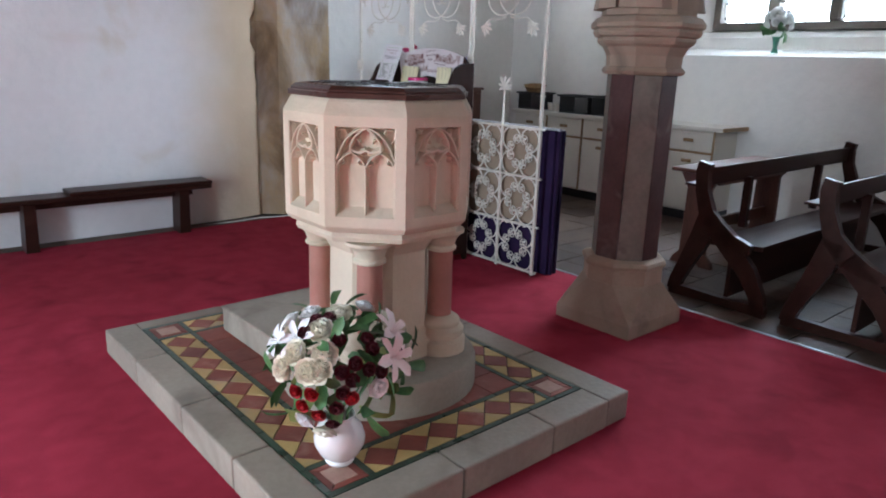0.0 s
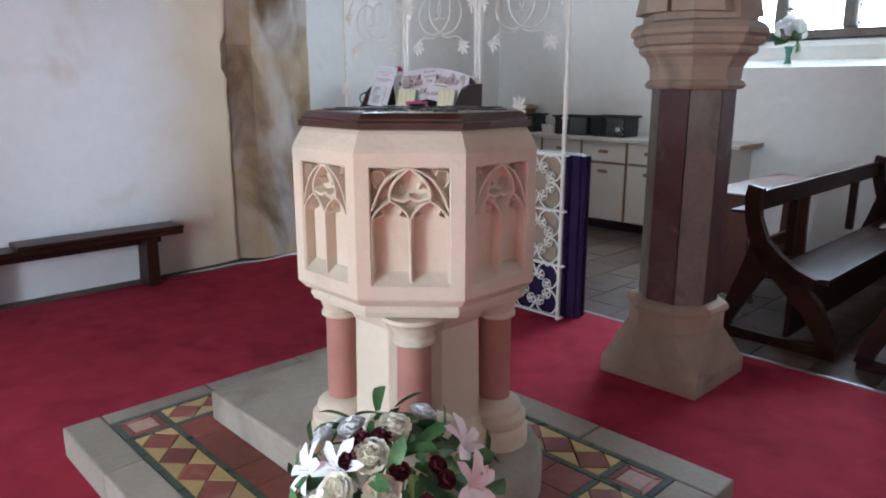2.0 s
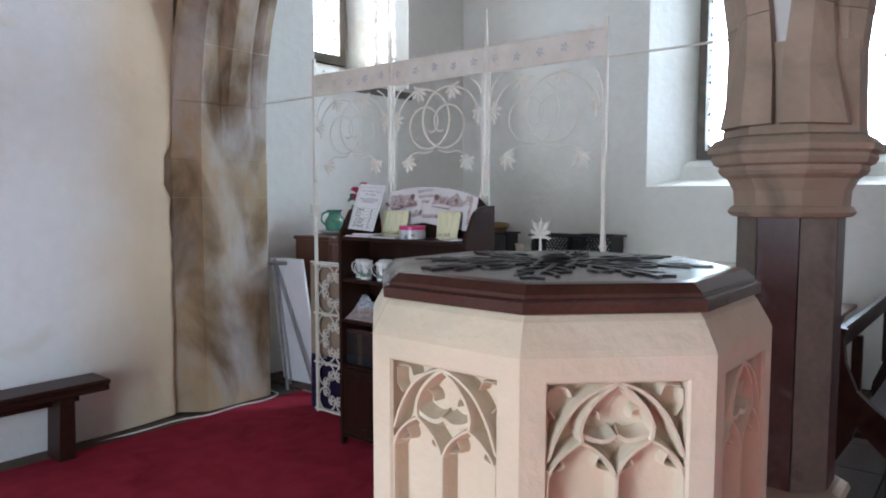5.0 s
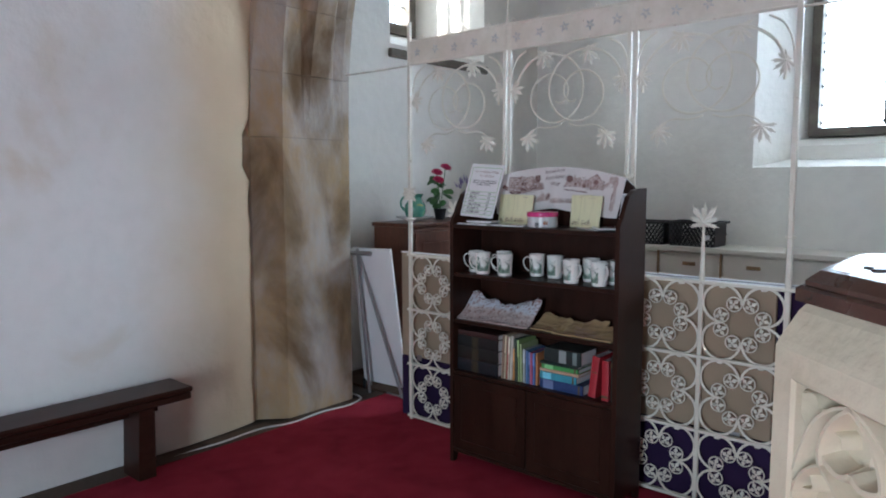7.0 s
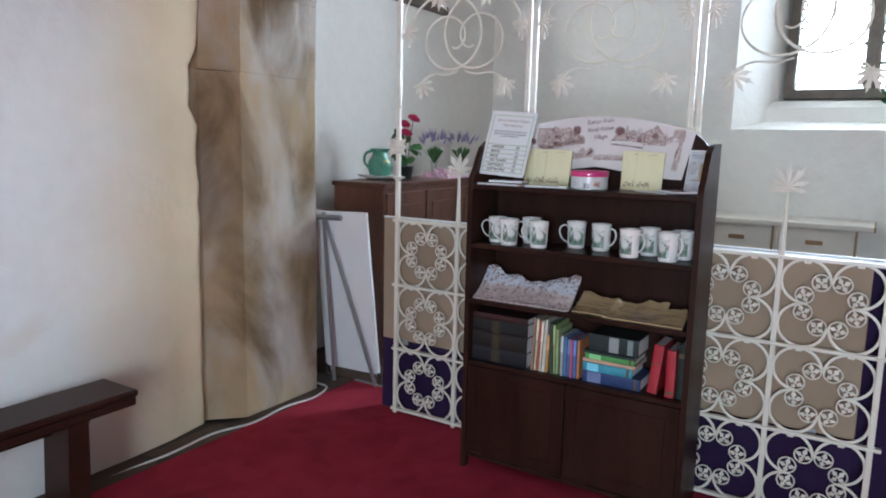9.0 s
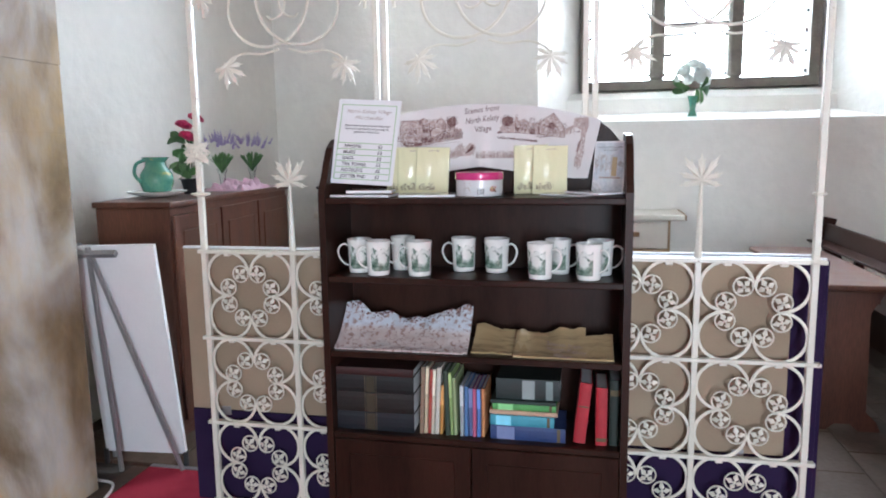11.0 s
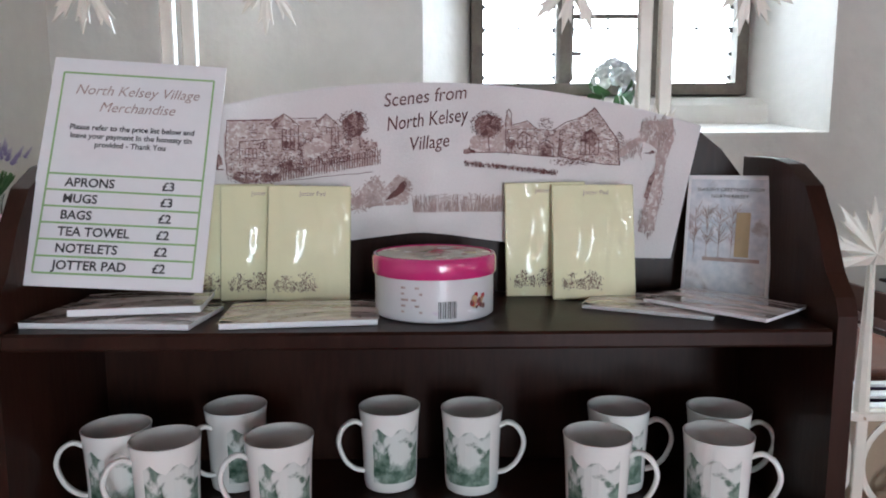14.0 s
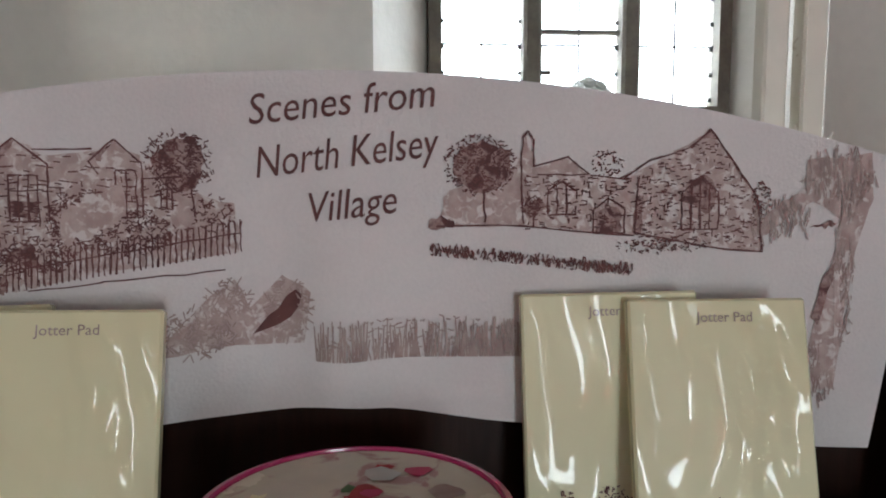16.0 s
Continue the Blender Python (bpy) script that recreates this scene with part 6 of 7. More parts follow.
Z4 = 0.5005
GOLD = (0.12, 0.085, 0.035)
z = Z4
for th, c in ((0.062, (0.008, 0.009, 0.014)), (0.066, (0.014, 0.009, 0.007)), (0.058, (0.010, 0.009, 0.009)), (0.026, (0.045, 0.013, 0.011))):
    book(Matrix.Translation((3.292, 4.664, z + th / 2)) @ Matrix.Rotation(math.pi / 2, 4, "X"), th, 0.262, 0.17, c, "thick dark leather bound book lying flat" if th > 0.03 else "thin dark red book lying flat on the pile", ((0.34, 0.345, GOLD), (0.36, 0.46, (0.05, 0.036, 0.018)), (0.475, 0.48, GOLD)) if th > 0.03 else ())
    z += th + 0.0005
slim = [(0.013, 0.225, (0.30, 0.20, 0.14)), (0.010, 0.225, (0.62, 0.52, 0.36)), (0.011, 0.215, (0.45, 0.07, 0.05)), (0.010, 0.22, (0.66, 0.60, 0.48)), (0.013, 0.225, (0.70, 0.66, 0.58)), (0.011, 0.165, (0.62, 0.30, 0.08)), (0.014, 0.215, (0.04, 0.06, 0.04)), (0.010, 0.21, (0.30, 0.42, 0.16)), (0.010, 0.19, (0.42, 0.50, 0.26)), (0.012, 0.17, (0.40, 0.44, 0.46)), (0.012, 0.165, (0.10, 0.22, 0.45)), (0.013, 0.16, (0.12, 0.16, 0.34)), (0.011, 0.16, (0.55, 0.12, 0.22)), (0.012, 0.16, (0.10, 0.20, 0.50)), (0.012, 0.16, (0.55, 0.24, 0.10))]
y = 4.385
for i, (th, h, c) in enumerate(slim):
    book(Matrix.Translation((3.295 + 0.004 * (i % 3), y - th / 2, Z4)) @ Matrix.Rotation(radians(2.5 if i < 6 else -1.5 if i < 9 else 0), 4, "X"), th, h, 0.15, c, "slim upright paperback among others on the shelf", ((0.55, 0.9, tuple(min(1, v * 1.5 + 0.05) for v in c)),) if i % 2 else ())
    y -= th + (0.0105 if i in (5, 8) else 0.0016)
z = Z4
for th, w, c, dy, lab in ((0.046, 0.235, (0.022, 0.05, 0.16), 0.0, "thick blue reference book lying flat"), (0.034, 0.20, (0.06, 0.34, 0.44), 0.0, "turquoise and green book lying flat"), (0.014, 0.215, (0.62, 0.40, 0.28), 0.004, "pale paperback lying flat"), (0.022, 0.20, (0.10, 0.36, 0.10), -0.006, "bright green book lying flat"), (0.012, 0.205, (0.02, 0.035, 0.03), 0.0, "thin dark green book lying flat")):
    book(Matrix.Translation((3.295 + abs(dy), 4.152 + dy, z + th / 2)) @ Matrix.Rotation(math.pi / 2, 4, "X") @ Matrix.Translation((0, 0, 0)), th, w, 0.16, c, lab, ((0.08, 0.30, tuple(min(1, v * 1.8 + 0.15) for v in c)), (0.82, 0.86, GOLD)) if th > 0.02 else ())
    z += th + 0.0005
book(Matrix.Translation((3.305, 4.03, z + 0.034)) @ Matrix.Rotation(math.pi / 2, 4, "X") @ Matrix.Translation((0, 0, -0.105)), 0.066, 0.20, 0.15, (0.018, 0.028, 0.026), "dark green hardback with pale worn spine", ((0.38, 0.56, (0.30, 0.34, 0.33)), (0.72, 0.82, (0.22, 0.28, 0.27))))
book(Matrix.Translation((3.30, 3.875, Z4 + 0.004)) @ Matrix.Rotation(radians(6), 4, "X"), 0.036, 0.195, 0.15, (0.42, 0.018, 0.03), "bright red hardback leaning over", ((0.55, 0.57, GOLD),))
book(Matrix.Translation((3.30, 3.808, Z4)), 0.034, 0.185, 0.15, (0.42, 0.018, 0.03), "bright red upright hardback", ((0.06, 0.12, GOLD),))
book(Matrix.Translation((3.305, 3.768, Z4)), 0.032, 0.21, 0.15, (0.012, 0.022, 0.016), "dark green upright hardback", ((0.70, 0.78, GOLD),))


# ---- display boards behind the screen ----
def display_board(y0, y1, zsplit, ztop, x, label):
    t = thing("display_board", Matrix(), label, "display board", "display boards")
    part("lower_panel", B(x, x + 0.022, y0, y1, 0.0, zsplit - 0.003, bevel=0.003), PURPLE, t, "purple felt panel")
    part("upper_panel", B(x, x + 0.022, y0 + 0.003, y1 - 0.003, zsplit, ztop, bevel=0.003), HESSIAN, t, "brown hessian panel")
    part("edge_strip", B(x - 0.001, x + 0.023, y0 + 0.003, y1 - 0.003, ztop, ztop + 0.008), PAPER, t, "white top edge")
    for y in (y0 + 0.15, y1 - 0.15):
        part("hinge", B(x - 0.003, x, y - 0.02, y + 0.02, zsplit - 0.02, zsplit + 0.015), ALUMINIUM, t)


display_board(3.19, 4.22, 0.36, 1.032, 3.635, "brown and purple folding display board behind the screen")
display_board(4.25, 5.42, 0.39, 1.045, 3.640, "brown and purple folding display board beside the pier")
for i, (y0, y1, x, zt) in enumerate(((3.08, 4.3, 3.685, 1.035), (3.06, 4.2, 3.712, 1.03), (3.09, 4.25, 3.739, 1.038), (3.07, 4.22, 3.766, 1.03))):
    t = thing("felt_board", Matrix(), "purple felt covered board stacked upright on edge", "display board", "stacked felt boards")
    part("panel", B(x, x + 0.0265, y0, y1, 0.0, zt, bevel=0.006, seg=2), PURPLE, t)
    part("edge_strip", B(x + 0.003, x + 0.021, y0 + 0.01, y1 - 0.3 * (i == 1), zt, zt + 0.005), PAPER, t, "white edge tape")


def easel():
    t = thing("flip_chart", Matrix(), "white board with folded grey metal legs leaning by the pier", "easel")
    a, b = Vector((3.70, 5.96, 1.035)), Vector((3.715, 5.60, 1.045))
    c, d = Vector((3.86, 6.02, 0.06)), Vector((3.90, 5.64, 0.055))
    bm = bmesh.new()
    nrm = (b - a).cross(c - a).normalized() * 0.018
    if nrm.x < 0:
        nrm = -nrm
    f = [bm.verts.new(p) for p in (a, b, d, c)]
    k = [bm.verts.new(p + nrm) for p in (a, b, d, c)]
    bm.faces.new(f)
    bm.faces.new(k[::-1])
    for i in range(4):
        bm.faces.new((f[i], k[i], k[(i + 1) % 4], f[(i + 1) % 4]))
    part("board", bm, PAPER, t, "white board")
    top = a + (b - a) * 0.2 - nrm * 0.8
    for foot in (Vector((3.80, 5.90, 0.0)), Vector((3.855, 5.63, 0.0))):
        part("leg", tube(bmesh.new(), [top, (top + foot) / 2 - nrm * 0.1, foot], 0.011, 6), ALUMINIUM, t, "grey metal leg")
    part("back_leg", tube(bmesh.new(), [a + nrm * 2, Vector((3.93, 6.03, 0.0))], 0.011, 6), ALUMINIUM, t)
    part("bracket", tube(bmesh.new(), [a - nrm * 0.7 + Vector((0, 0, -0.03)), a + (b - a) * 0.55 - nrm * 0.7 + Vector((0, 0, -0.03))], 0.016, 4), ALUMINIUM, t)
    for p in (c, d):
        part("foot", tube(bmesh.new(), [p - Vector((0, 0, 0.06)), p + Vector((0, 0, 0.01))], 0.012, 8), BLACK, t)


easel()


# ---- aisle furniture ----
def sideboard():
    t = thing("sideboard", pose(4.13, 5.79, 0, 0, 0, 4), "red brown varnished sideboard standing by the end wall", "sideboard")
    w, d = 1.58, 0.39
    part("carcass", B(0.02, w - 0.02, 0.012, d, 0.06, 1.157, bevel=0.004), DRESSERWOOD, t)
    part("top", B(0, w, -0.01, d + 0.005, 1.158, 1.187, bevel=0.006, seg=2), DRESSERWOOD, t)
    part("plinth", B(0.04, w - 0.04, 0.03, d, 0, 0.06), DRESSERWOOD, t)
    for i in range(3):
        a = 0.04 + i * 0.505
        dr = part("door", B(a, a + 0.49, -0.004, 0.0115, 0.10, 1.12, bevel=0.003), DRESSERWOOD, t)
        part("door_panel", B(a + 0.07, a + 0.42, -0.009, -0.0045, 0.18, 1.04, bevel=0.004), DRESSERWOOD, dr)


sideboard()


def jug():
    t = thing("green_jug", pose(4.45, 6.06, 1.19), "green glazed pottery jug on a white dish", "jug")
    prof = [(0.05, 0.018), (0.07, 0.03), (0.085, 0.075), (0.08, 0.12), (0.055, 0.155), (0.05, 0.18), (0.068, 0.205), (0.062, 0.205), (0.045, 0.18), (0.05, 0.15), (0.07, 0.10)]
    part("jug", lathe(bmesh.new(), prof, 28), GREENGLAZE, t, smooth=True)
    part("handle", tube(bmesh.new(), spline([(-0.05, 0.03, 0.19), (-0.09, 0.05, 0.17), (-0.10, 0.055, 0.12), (-0.075, 0.04, 0.08)]), 0.009, 8), GREENGLAZE, t, smooth=True)
    part("dish", lathe(bmesh.new(), [(0.06, 0.0), (0.08, 0.004), (0.145, 0.025), (0.15, 0.03), (0.14, 0.028), (0.07, 0.012)], 32), CHINA, t, "shallow white dish", smooth=True)


jug()


def rose_pot():
    rng = random.Random(21)
    t = thing("potted_roses", pose(4.70, 6.02, 1.188), "magenta silk roses in a small dark pot", "flowers")
    part("pot", lathe(bmesh.new(), [(0.035, 0), (0.05, 0.08), (0.056, 0.085), (0.05, 0.085), (0.04, 0.06)], 20), BLACK, t, smooth=True)
    rm, lm = rose_mesh("rose", 0.055, PETALMAG, 3, 5), leaf_mesh("leaf", 0.09, 0.05, LEAF)
    for p in ((-0.04, 0.0, 0.36), (0.03, -0.03, 0.40), (-0.06, -0.03, 0.30)):
        part("stem", tube(bmesh.new(), [(0, 0, 0.07), (p[0] * 0.4, p[1] * 0.4, 0.2), p], 0.003, 5), LEAF, t)
        part("rose", rm, None, t, m=aim(p, (p[0] - 0.1, p[1] - 0.3, 0.6)))
    for k in range(22):
        a = rng.uniform(0, 6.28)
        part("leaf", lm, None, t, m=aim((0.03 * math.cos(a), 0.03 * math.sin(a), rng.uniform(0.10, 0.30)), (math.cos(a), math.sin(a), 0.4), rng.uniform(0, 6)) @ Matrix.Rotation(radians(60), 4, "X"))


rose_pot()


def lavender(x, y):
    rng = random.Random(int(x * 100))
    t = thing("lavender_glass", pose(x, y, 1.189), "glass vase of lavender sprigs on the sideboard", "flowers", "lavender glasses")
    part("vase", lathe(bmesh.new(), [(0.03, 0.0), (0.034, 0.003), (0.014, 0.02), (0.02, 0.09), (0.033, 0.125), (0.031, 0.125), (0.017, 0.09), (0.01, 0.03)], 20), WATERGLASS, t, "clear glass vase", smooth=True)
    lm = leaf_mesh("leaf", 0.13, 0.014, LEAF, -0.3)
    bm = bmesh.new()
    for k in range(7):
        r = 0.010 * (1 - k / 9)
        for j in range(5):
            a = j * 1.256 + k
            petal_sheet(bm, Matrix.Translation((0, 0, k * 0.009)) @ Matrix.Rotation(a, 4, "Z") @ Matrix.Rotation(0.6, 4, "X"), r * 1.7, r * 1.2, 0.1, 0.3, 2, 2)
    fl = mesh_of("sprig", bm, PETALLAV)
    for k in range(42):
        a, q = rng.uniform(0, 6.28), rng.uniform(0.05, 0.75)
        d = Vector((q * math.cos(a), q * math.sin(a), 1)).normalized()
        part("leaf", lm, None, t, m=Matrix.Translation((0, 0, 0.10)) @ aim((0, 0, 0), d, a) @ Matrix.Rotation(math.pi / 2, 4, "X"))
        if k < 24:
            tip = Vector((0, 0, 0.11)) + d * rng.uniform(0.15, 0.21)
            part("sprig", fl, None, t, m=aim(tip, d))


lavender(5.12, 6.06)
lavender(5.55, 6.08)
bm = bmesh.new()
sheet = [[bm.verts.new((0.46 * (i / 20 - 0.5), 0.26 * (j / 12 - 0.5) * (1 + 0.25 * noise.noise((i * 0.4, 3, 1))), 0.002 + 0.075 * max(0.0, 0.35 + noise.noise((i * 0.45, j * 0.5, 2))) * min(1, i / 3, (20 - i) / 3, j / 2, (12 - j) / 2))) for j in range(13)] for i in range(21)]
for p, q in zip(sheet, sheet[1:]):
    for j in range(12):
        bm.faces.new((p[j], q[j], q[j + 1], p[j + 1]))
solid("pink_tissue", bm, PINKTISSUE, "crumpled pink net on top of the sideboard", "tissue", m=pose(5.16, 5.98, 1.187, 0, 0, 4))


def counter():
    ys = [3.29, 3.82, 4.325, 4.86, 5.38, 5.90]
    x0, x1 = 6.25, 6.695
    for i, (a, b) in enumerate(zip(ys, ys[1:])):
        t = thing("base_cabinet", Matrix(), "cream base cabinet with a drawer above a door and oak trim", "cabinet", "base cabinets")
        g = 0.001
        part("carcass", B(x0 + 0.02, x1, a + g, b - g, 0.10, 0.900), CABWHITE, t)
        part("kickboard", B(x0 + 0.07, x1, a + g, b - g, 0.0, 0.10), BLACK, t)
        dr = part("drawer_front", B(x0, x0 + 0.019, a + 0.018, b - 0.018, 0.70, 0.885, bevel=0.003), CABWHITE, t)
        do = part("door", B(x0, x0 + 0.019, a + 0.018, b - 0.018, 0.12, 0.672, bevel=0.003), CABWHITE, t)
        part("oak_trim", B(x0 + 0.004, x0 + 0.0195, a + 0.018, b - 0.018, 0.675, 0.697), TRIMWOOD, t, "oak trim strip")
        part("oak_stile", B(x0 + 0.004, x0 + 0.0195, a + g, a + 0.017, 0.10, 0.900), TRIMWOOD, t)
        m = (a + b) / 2
        for p, zc in ((dr, 0.80), (do, 0.60)):
            part("handle", B(x0 - 0.012, x0 - 0.0005, m - 0.055, m + 0.055, zc - 0.016, zc + 0.016, bevel=0.004), TRIMWOOD, p, "recessed oak pull")
    top = thing("worktop", Matrix(), "pale worktop with an oak edge along the window wall", "worktop")
    part("slab", B(x0 - 0.03, x1, 3.20, 5.93, 0.9005, 0.94, bevel=0.005), CABWHITE, top)
    part("edge_trim", B(x0 - 0.034, x1, 3.188, 3.1995, 0.902, 0.94), TRIMWOOD, top, "oak edge strip")


counter()


def crate(x, y, yaw, w=0.40, d=0.28, h=0.19):
    t = thing("plastic_crate", pose(x, y, 0.9405, 0, 0, yaw), "black plastic lattice crate standing on the worktop", "crate", "crates on the worktop")
    part("base", B(-d / 2 + 0.01, d / 2 - 0.01, -w / 2 + 0.01, w / 2 - 0.01, 0.0, 0.008), BLACK, t)
    bm = bmesh.new()
    for s in (-1, 1):
        box(bm, min(s * d / 2, s * (d / 2 + 0.018)), max(s * d / 2, s * (d / 2 + 0.018)), -w / 2 - 0.018, w / 2 + 0.018, h - 0.02, h, bevel=0.003)
        box(bm, -d / 2, d / 2, min(s * w / 2, s * (w / 2 + 0.018)), max(s * w / 2, s * (w / 2 + 0.018)), h - 0.02, h, bevel=0.003)
    part("rim", bm, BLACK, t)
    for s in (-1, 1):
        bm = bmesh.new()
        n = 11
        for i in range(-5, n + 5):
            for q in (-1, 1):
                pts = []
                for k in range(9):
                    v = k / 8
                    y0 = -w / 2 + w * (i / n + q * (v - 0.5) * 0.30)
                    if -w / 2 <= y0 <= w / 2:
                        pts.append((s * d / 2 * (0.94 + 0.06 * v), y0 * (0.95 + 0.05 * v), v * (h - 0.02)))
                if len(pts) > 1:
                    tube(bm, pts, 0.005, 4)
        part("lattice_side", bm, BLACK, t)
        part("end_panel", B(-d / 2 * 0.95, d / 2 * 0.95, min(s * (w / 2 - 0.012), s * (w / 2 - 0.006)), max(s * (w / 2 - 0.012), s * (w / 2 - 0.006)), 0.008, h - 0.02), BLACK, t)
    return t


c1 = crate(6.44, 4.60, 0, 0.40, 0.28, 0.21)
crate(6.44, 5.05, 0, 0.42, 0.28, 0.20)
part("paper_tag", B(-0.1525, -0.150, -0.16, -0.11, 0.06, 0.10), PAPER, c1, "white paper tag")
crate(6.46, 5.76, 6, 0.34, 0.26, 0.20)
solid("basket", lathe(bmesh.new(), [(0.09, 0.0), (0.13, 0.07), (0.14, 0.075), (0.125, 0.07), (0.085, 0.01)], 24), BASKET, "shallow wicker basket resting in a crate", "basket", m=pose(6.46, 5.78, 1.142, 6, -8, 0), smooth=True)
rng = random.Random(14)
for y in (5.36, 5.46):
    t = thing("papers", pose(6.42, y, 0.9405, 0, 0, rng.uniform(-20, 20)), "small stack of cards and pots on the worktop", "clutter", "clutter on the worktop")
    part("pot", lathe(bmesh.new(), [(0.04, 0), (0.055, 0.09), (0.05, 0.09), (0.036, 0.01)], 18), CARDGREY if y < 5.25 else CABWHITE, t, smooth=True)
    part("stack", B(0.06, 0.15, -0.05, 0.05, 0, 0.05, bevel=0.003), PAPER, t)


def pew():
    t = thing("pew", Matrix(), "dark oak pew with curved open ends and plank seat", "pew", "pews in the aisle")
    # side profile, in (y, z), seat towards -y
    def end(x):
        bm = bmesh.new()
        def sweep(pts, wd):
            p = [Vector((q[0], q[1])) for q in pts]
            lo, hi = [], []
            for i in range(len(p)):
                d = (p[min(i + 1, len(p) - 1)] - p[max(i - 1, 0)]).normalized()
                k = wd[i] / 2
                lo.append((p[i].x - d.y * k, p[i].y + d.x * k))
                hi.append((p[i].x + d.y * k, p[i].y - d.x * k))
            prism(bm, lo + hi[::-1], "x", x, x + 0.05)
        sweep([(0.0, 0.90), (0.012, 0.84), (0.0, 0.72), (-0.05, 0.58), (-0.13, 0.49), (-0.24, 0.43), (-0.36, 0.40)], [0.085, 0.085, 0.085, 0.10, 0.12, 0.09, 0.06])
        sweep([(-0.06, 0.56), (-0.02, 0.40), (0.05, 0.24), (0.11, 0.10), (0.12, 0.03)], [0.12, 0.13, 0.10, 0.085, 0.09])
        sweep([(-0.14, 0.48), (-0.24, 0.38), (-0.36, 0.26), (-0.44, 0.12), (-0.46, 0.02)], [0.12, 0.12, 0.11, 0.09, 0.09])
        sweep([(0.15, 0.035), (-0.2, 0.035), (-0.50, 0.035)], [0.07, 0.05, 0.07])
        return bm
    for x in (0.0, 2.40):
        part("end_frame", end(x), PEWWOOD, t)
    bm = bmesh.new()
    prism(bm, [(0.028, 0.86), (0.040, 0.75), (0.015, 0.75), (0.003, 0.86)], "x", 0.05, 2.40)
    part("back_rail", bm, PEWWOOD, t)
    part("book_ledge", B(0.05, 2.40, 0.03, 0.15, 0.735, 0.75, bevel=0.003), PEWWOOD, t)
    bm = bmesh.new()
    prism(bm, [(-0.42, 0.43), (-0.06, 0.405), (-0.06, 0.375), (-0.42, 0.40)], "x", 0.05, 2.40)
    part("seat", bm, PEWWOOD, t)
    part("seat_board", B(0.05, 2.40, -0.24, -0.215, 0.06, 0.39), PEWWOOD, t)
    for x in (0.62, 1.8):
        part("brace", B(x, x + 0.04, -0.02, 0.03, 0.40, 0.76), PEWWOOD, t)
    return t


PEW = pew()
PEW.matrix_basis = pose(4.10, 2.19, 0)
copy_thing(PEW, pose(4.10, 1.43, 0))
copy_thing(PEW, pose(4.10, 0.67, 0))


def side_table():
    t = thing("side_table", pose(4.75, 2.40, 0), "long red brown table with slab ends behind the pew", "table")
    w, d = 1.33, 0.41
    part("tabletop", B(0, w, 0, d, 0.72, 0.75, bevel=0.01, seg=2), DRESSERWOOD, t)
    for x in (0.08, w - 0.12):
        bm = bmesh.new()
        prism(bm, [(0.03, 0.0), (0.13, 0.0), (0.17, 0.035), (0.24, 0.035), (0.28, 0.0), (0.38, 0.0), (0.36, 0.05), (0.31, 0.10), (0.30, 0.6), (0.37, 0.719), (0.04, 0.719), (0.11, 0.6), (0.10, 0.10), (0.05, 0.05)], "x", x, x + 0.035)
        part("slab_leg", bm, DRESSERWOOD, t)
    part("stretcher", B(0.11, w - 0.12, 0.19, 0.22, 0.25, 0.34), DRESSERWOOD, t)
    part("apron", B(0.11, w - 0.12, 0.06, 0.08, 0.64, 0.719), DRESSERWOOD, t)


side_table()


# ---- tiles of the plinth ----
def tile_mesh(name, pts, material, h=0.010):
    """A flat tile of outline pts (x, y), its upper rim slightly rounded in."""
    bm = bmesh.new()
    cx, cy = sum(p[0] for p in pts) / len(pts), sum(p[1] for p in pts) / len(pts)
    lo = [bm.verts.new((x, y, 0)) for x, y in pts]
    md = [bm.verts.new((x, y, h - 0.0015)) for x, y in pts]
    k = 1 - 0.0022 / max(0.02, max(math.hypot(x - cx, y - cy) for x, y in pts))
    up = [bm.verts.new((cx + (x - cx) * k, cy + (y - cy) * k, h)) for x, y in pts]
    for a, b in ((lo, md), (md, up)):
        for i in range(len(pts)):
            j = (i + 1) % len(pts)
            bm.faces.new((a[i], a[j], b[j], b[i]))
    bm.faces.new(up)
    return mesh_of(name, bm, material)


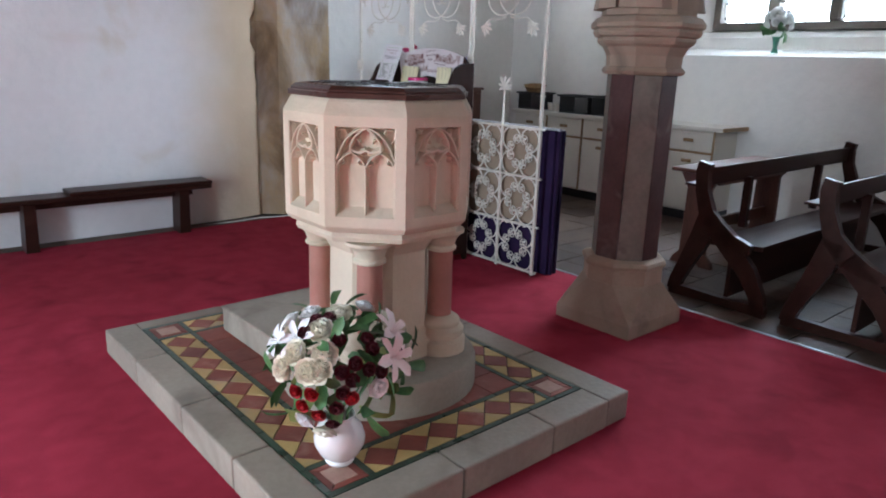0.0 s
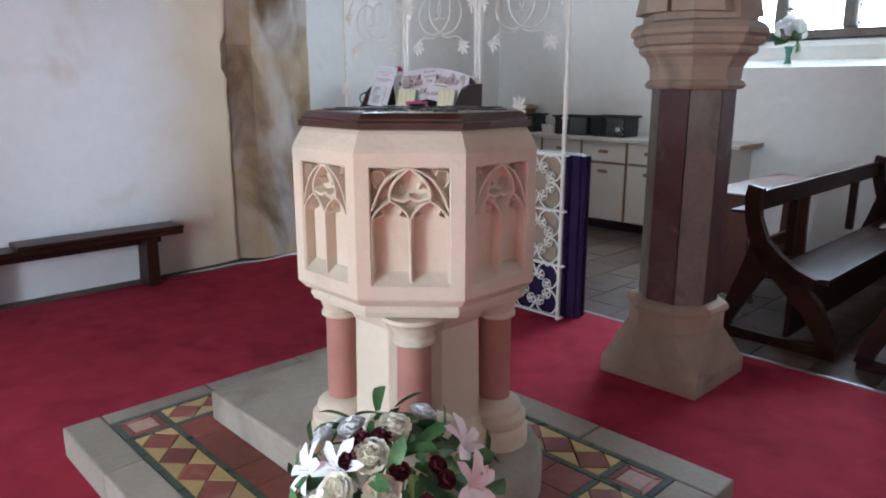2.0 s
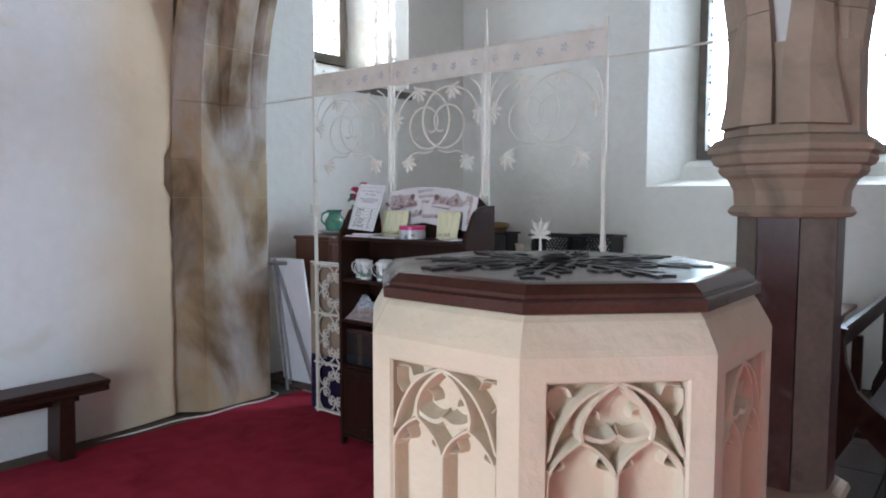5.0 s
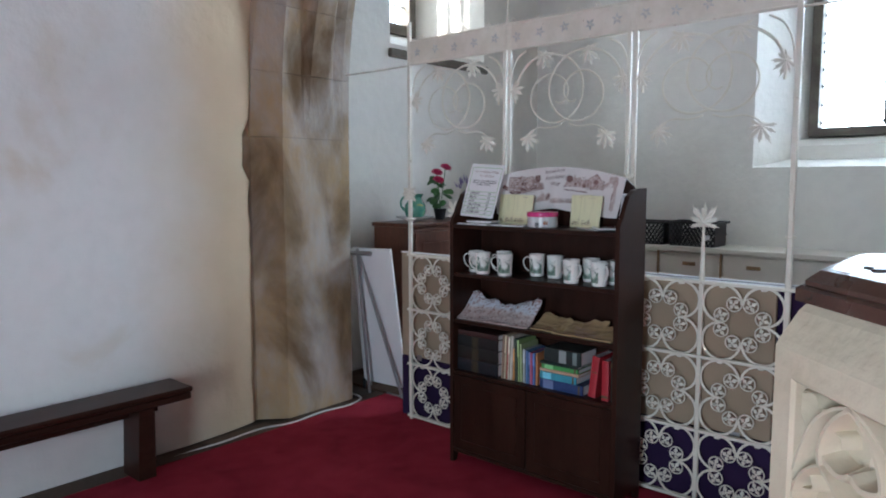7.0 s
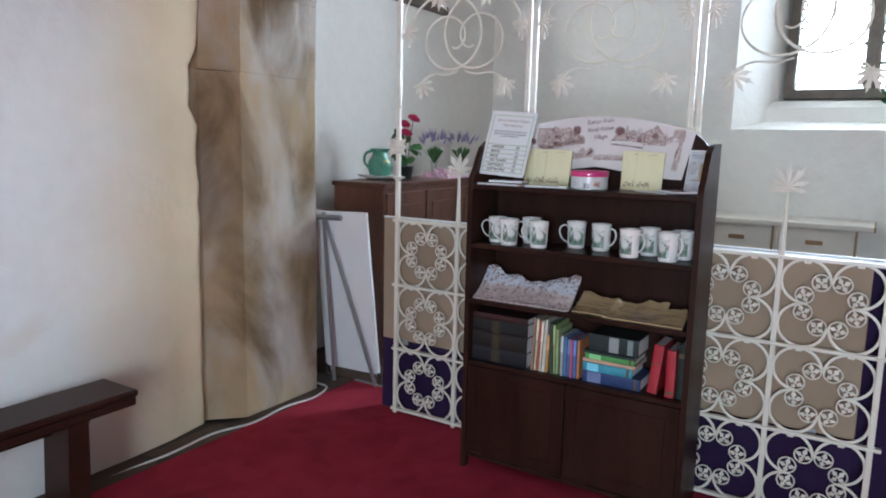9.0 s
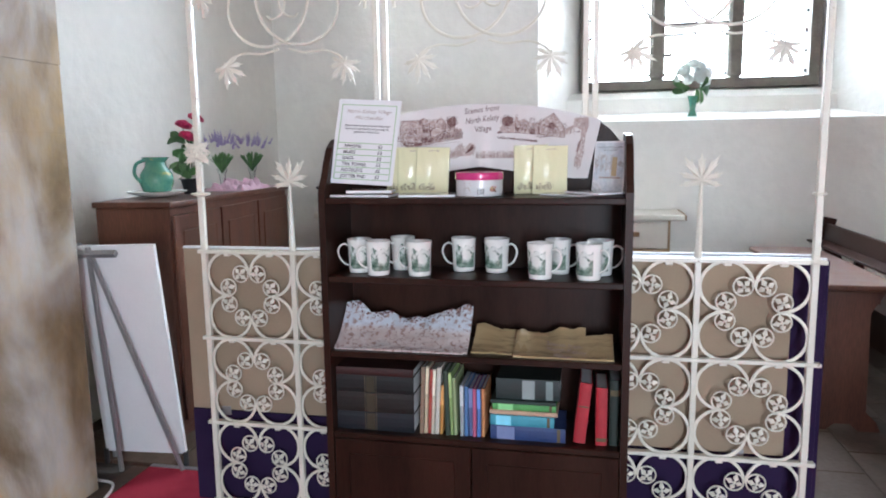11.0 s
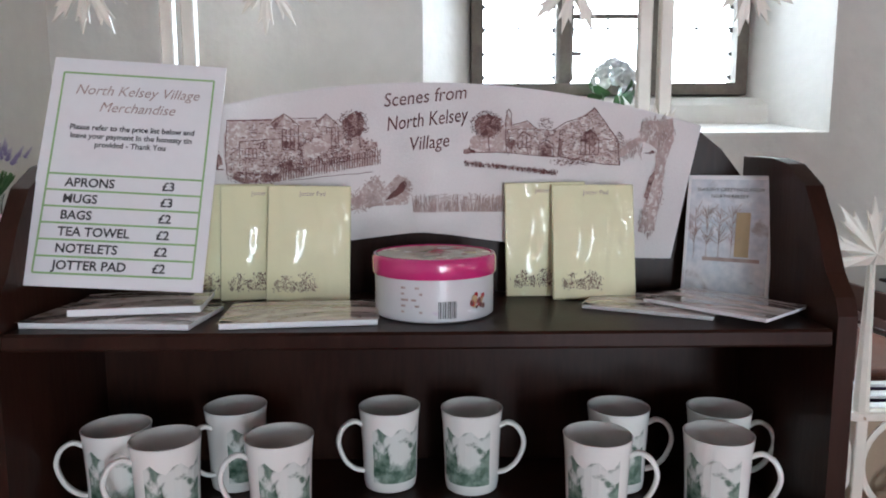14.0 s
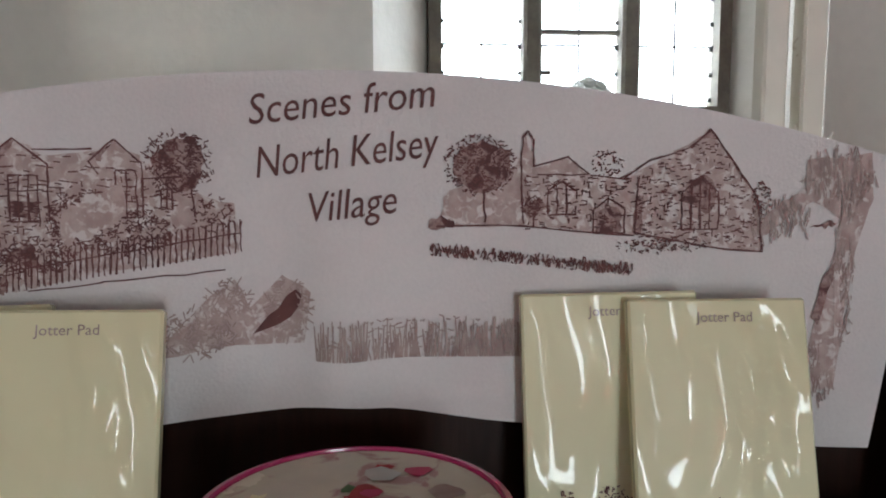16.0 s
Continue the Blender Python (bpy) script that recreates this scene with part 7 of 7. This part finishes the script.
def tiles():
    x0, x1, y0, y1 = FIELD
    zt = 0.1165
    g = 0.0012
    s = 0.026
    P = 0.146
    def put(name, me, x, y, rot=0.0):
        part(name, me, None, PL, m=pose(x, y, zt + random.uniform(-0.0006, 0.0006), 0, 0, rot))
    def strip_run(a, b, fixed, along):
        n = max(1, round((b - a) / 0.152))
        q = (b - a) / n
        me = tile_mesh("border_tile", [(-q / 2 + g, -s / 2 + g), (q / 2 - g, -s / 2 + g), (q / 2 - g, s / 2 - g), (-q / 2 + g, s / 2 - g)], GREEN_TILE)
        for i in range(n):
            c = a + q * (i + 0.5)
            put("border_tile", me, *((c, fixed) if along == "x" else (fixed, c)), 0 if along == "x" else 90)
    # outer green line
    strip_run(x0, x1, y0 + s / 2, "x")
    strip_run(x0, x1, y1 - s / 2, "x")
    strip_run(y0 + s, y1 - s, x0 + s / 2, "y")
    strip_run(y0 + s, y1 - s, x1 - s / 2, "y")
    X0, X1, Y0, Y1 = x0 + s, x1 - s, y0 + s, y1 - s
    # inner green line, running through to the outer one
    for c in (X0 + P + s / 2, X1 - P - s / 2):
        strip_run(Y0, Y1, c, "y")
    for c in (Y0 + P + s / 2, Y1 - P - s / 2):
        for a, b in ((X0, X0 + P), (X0 + P + s, X1 - P - s), (X1 - P, X1)):
            strip_run(a, b, c, "x")
    # bands of red diamonds between yellow triangles
    def band(a, b, lo, hi, along):
        n = round((b - a) / P)
        q = (b - a) / n
        w = hi - lo
        red = tile_mesh("red_tile", [(-q / 2 + 0.002, 0), (0, -w / 2 + 0.002), (q / 2 - 0.002, 0), (0, w / 2 - 0.002)], RED_TILE)
        tri = tile_mesh("yellow_tile", [(-q / 2 + 0.004, -w / 2 + g), (q / 2 - 0.004, -w / 2 + g), (0, -0.004)], BUFF_TILE)
        half = tile_mesh("yellow_tile", [(0.001, -w / 2 + g), (q / 2 - 0.004, -w / 2 + g), (0.001, -0.004)], BUFF_TILE)
        other = tile_mesh("yellow_tile", [(-0.001, -w / 2 + g), (-0.001, -0.004), (-q / 2 + 0.004, -w / 2 + g)], BUFF_TILE)
        mid = (lo + hi) / 2
        for i in range(n):
            c = a + q * (i + 0.5)
            put("red_tile", red, *((c, mid) if along == "x" else (mid, c)), 0 if along == "x" else 90)
        for i in range(n + 1):
            c = a + q * i
            for turn in (0, 180):
                me = tri
                if i in (0, n):
                    first = (i == 0)
                    me = half if first == (turn == 0) else other
                put("yellow_tile", me, *((c, mid) if along == "x" else (mid, c)), turn + (0 if along == "x" else 90))
    band(X0 + P + s, X1 - P - s, Y0, Y0 + P, "x")
    band(X0 + P + s, X1 - P - s, Y1 - P, Y1, "x")
    band(Y0 + P + s, Y1 - P - s, X0, X0 + P, "y")
    band(Y0 + P + s, Y1 - P - s, X1 - P, X1, "y")
    # corner squares: a worn pink tile turned in a red one
    cen = tile_mesh("corner_tile", [(-P * 0.32, -P * 0.32), (P * 0.32, -P * 0.32), (P * 0.32, P * 0.32), (-P * 0.32, P * 0.32)], PINK_TILE)
    cor = tile_mesh("corner_piece", [(-P / 2 + g, -P / 2 + g), (P / 2 - g, -P / 2 + g), (P / 2 - 0.004 - P * 0.17, -P * 0.335), (-P / 2 + 0.004 + P * 0.17, -P * 0.335)], RED_TILE)
    for cx in (X0 + P / 2, X1 - P / 2):
        for cy in (Y0 + P / 2, Y1 - P / 2):
            put("corner_tile", cen, cx, cy)
            for k in range(4):
                put("corner_piece", cor, cx, cy, 90 * k)
    # plain red field
    fx0, fx1, fy0, fy1 = X0 + P + s, X1 - P - s, Y0 + P + s, Y1 - P - s
    nx, ny = round((fx1 - fx0) / 0.15), round((fy1 - fy0) / 0.15)
    qx, qy = (fx1 - fx0) / nx, (fy1 - fy0) / ny
    me = tile_mesh("field_tile", [(-qx / 2 + g, -qy / 2 + g), (qx / 2 - g, -qy / 2 + g), (qx / 2 - g, qy / 2 - g), (-qx / 2 + g, qy / 2 - g)], RED_TILE)
    for i in range(nx):
        for j in range(ny):
            put("field_tile", me, fx0 + qx * (i + 0.5), fy0 + qy * (j + 0.5))


tiles()


# ---- floor stones of the aisle and along the wall ----
def floor_stones():
    fl = bpy.data.objects["floor"]
    rng = random.Random(31)
    cache = {}
    def stone(x0, x1, y0, y1):
        key = (round(x1 - x0, 3), round(y1 - y0, 3))
        if key not in cache:
            w, d = key[0] / 2 - 0.003, key[1] / 2 - 0.003
            cache[key] = tile_mesh("floor_stone", [(-w, -d), (w, -d), (w, d), (-w, d)], FLAG, 0.018)
        part("floor_stone", cache[key], None, fl, m=pose((x0 + x1) / 2, (y0 + y1) / 2, -0.018 + rng.uniform(-0.0015, 0.001), rng.uniform(-0.15, 0.15), rng.uniform(-0.15, 0.15), 0))
    y = -1.0
    row = 0
    while y < END_Y - 0.01:
        d = min(0.305, END_Y - y)
        x = 3.886
        first = True
        while x < EAST_X - 0.01:
            w = (0.23 if first and row % 2 else 0.46)
            first = False
            w = min(w, EAST_X - x)
            stone(x, x + w, y, y + d)
            x += w
        y += d
        row += 1
    x = -1.0
    while x < 2.95:
        stone(x, x + 0.44, 5.802, 5.948)
        x += 0.44
    x = 2.96
    while x < 3.85:
        stone(x, x + 0.3, 5.802, 5.884)
        x += 0.3


floor_stones()
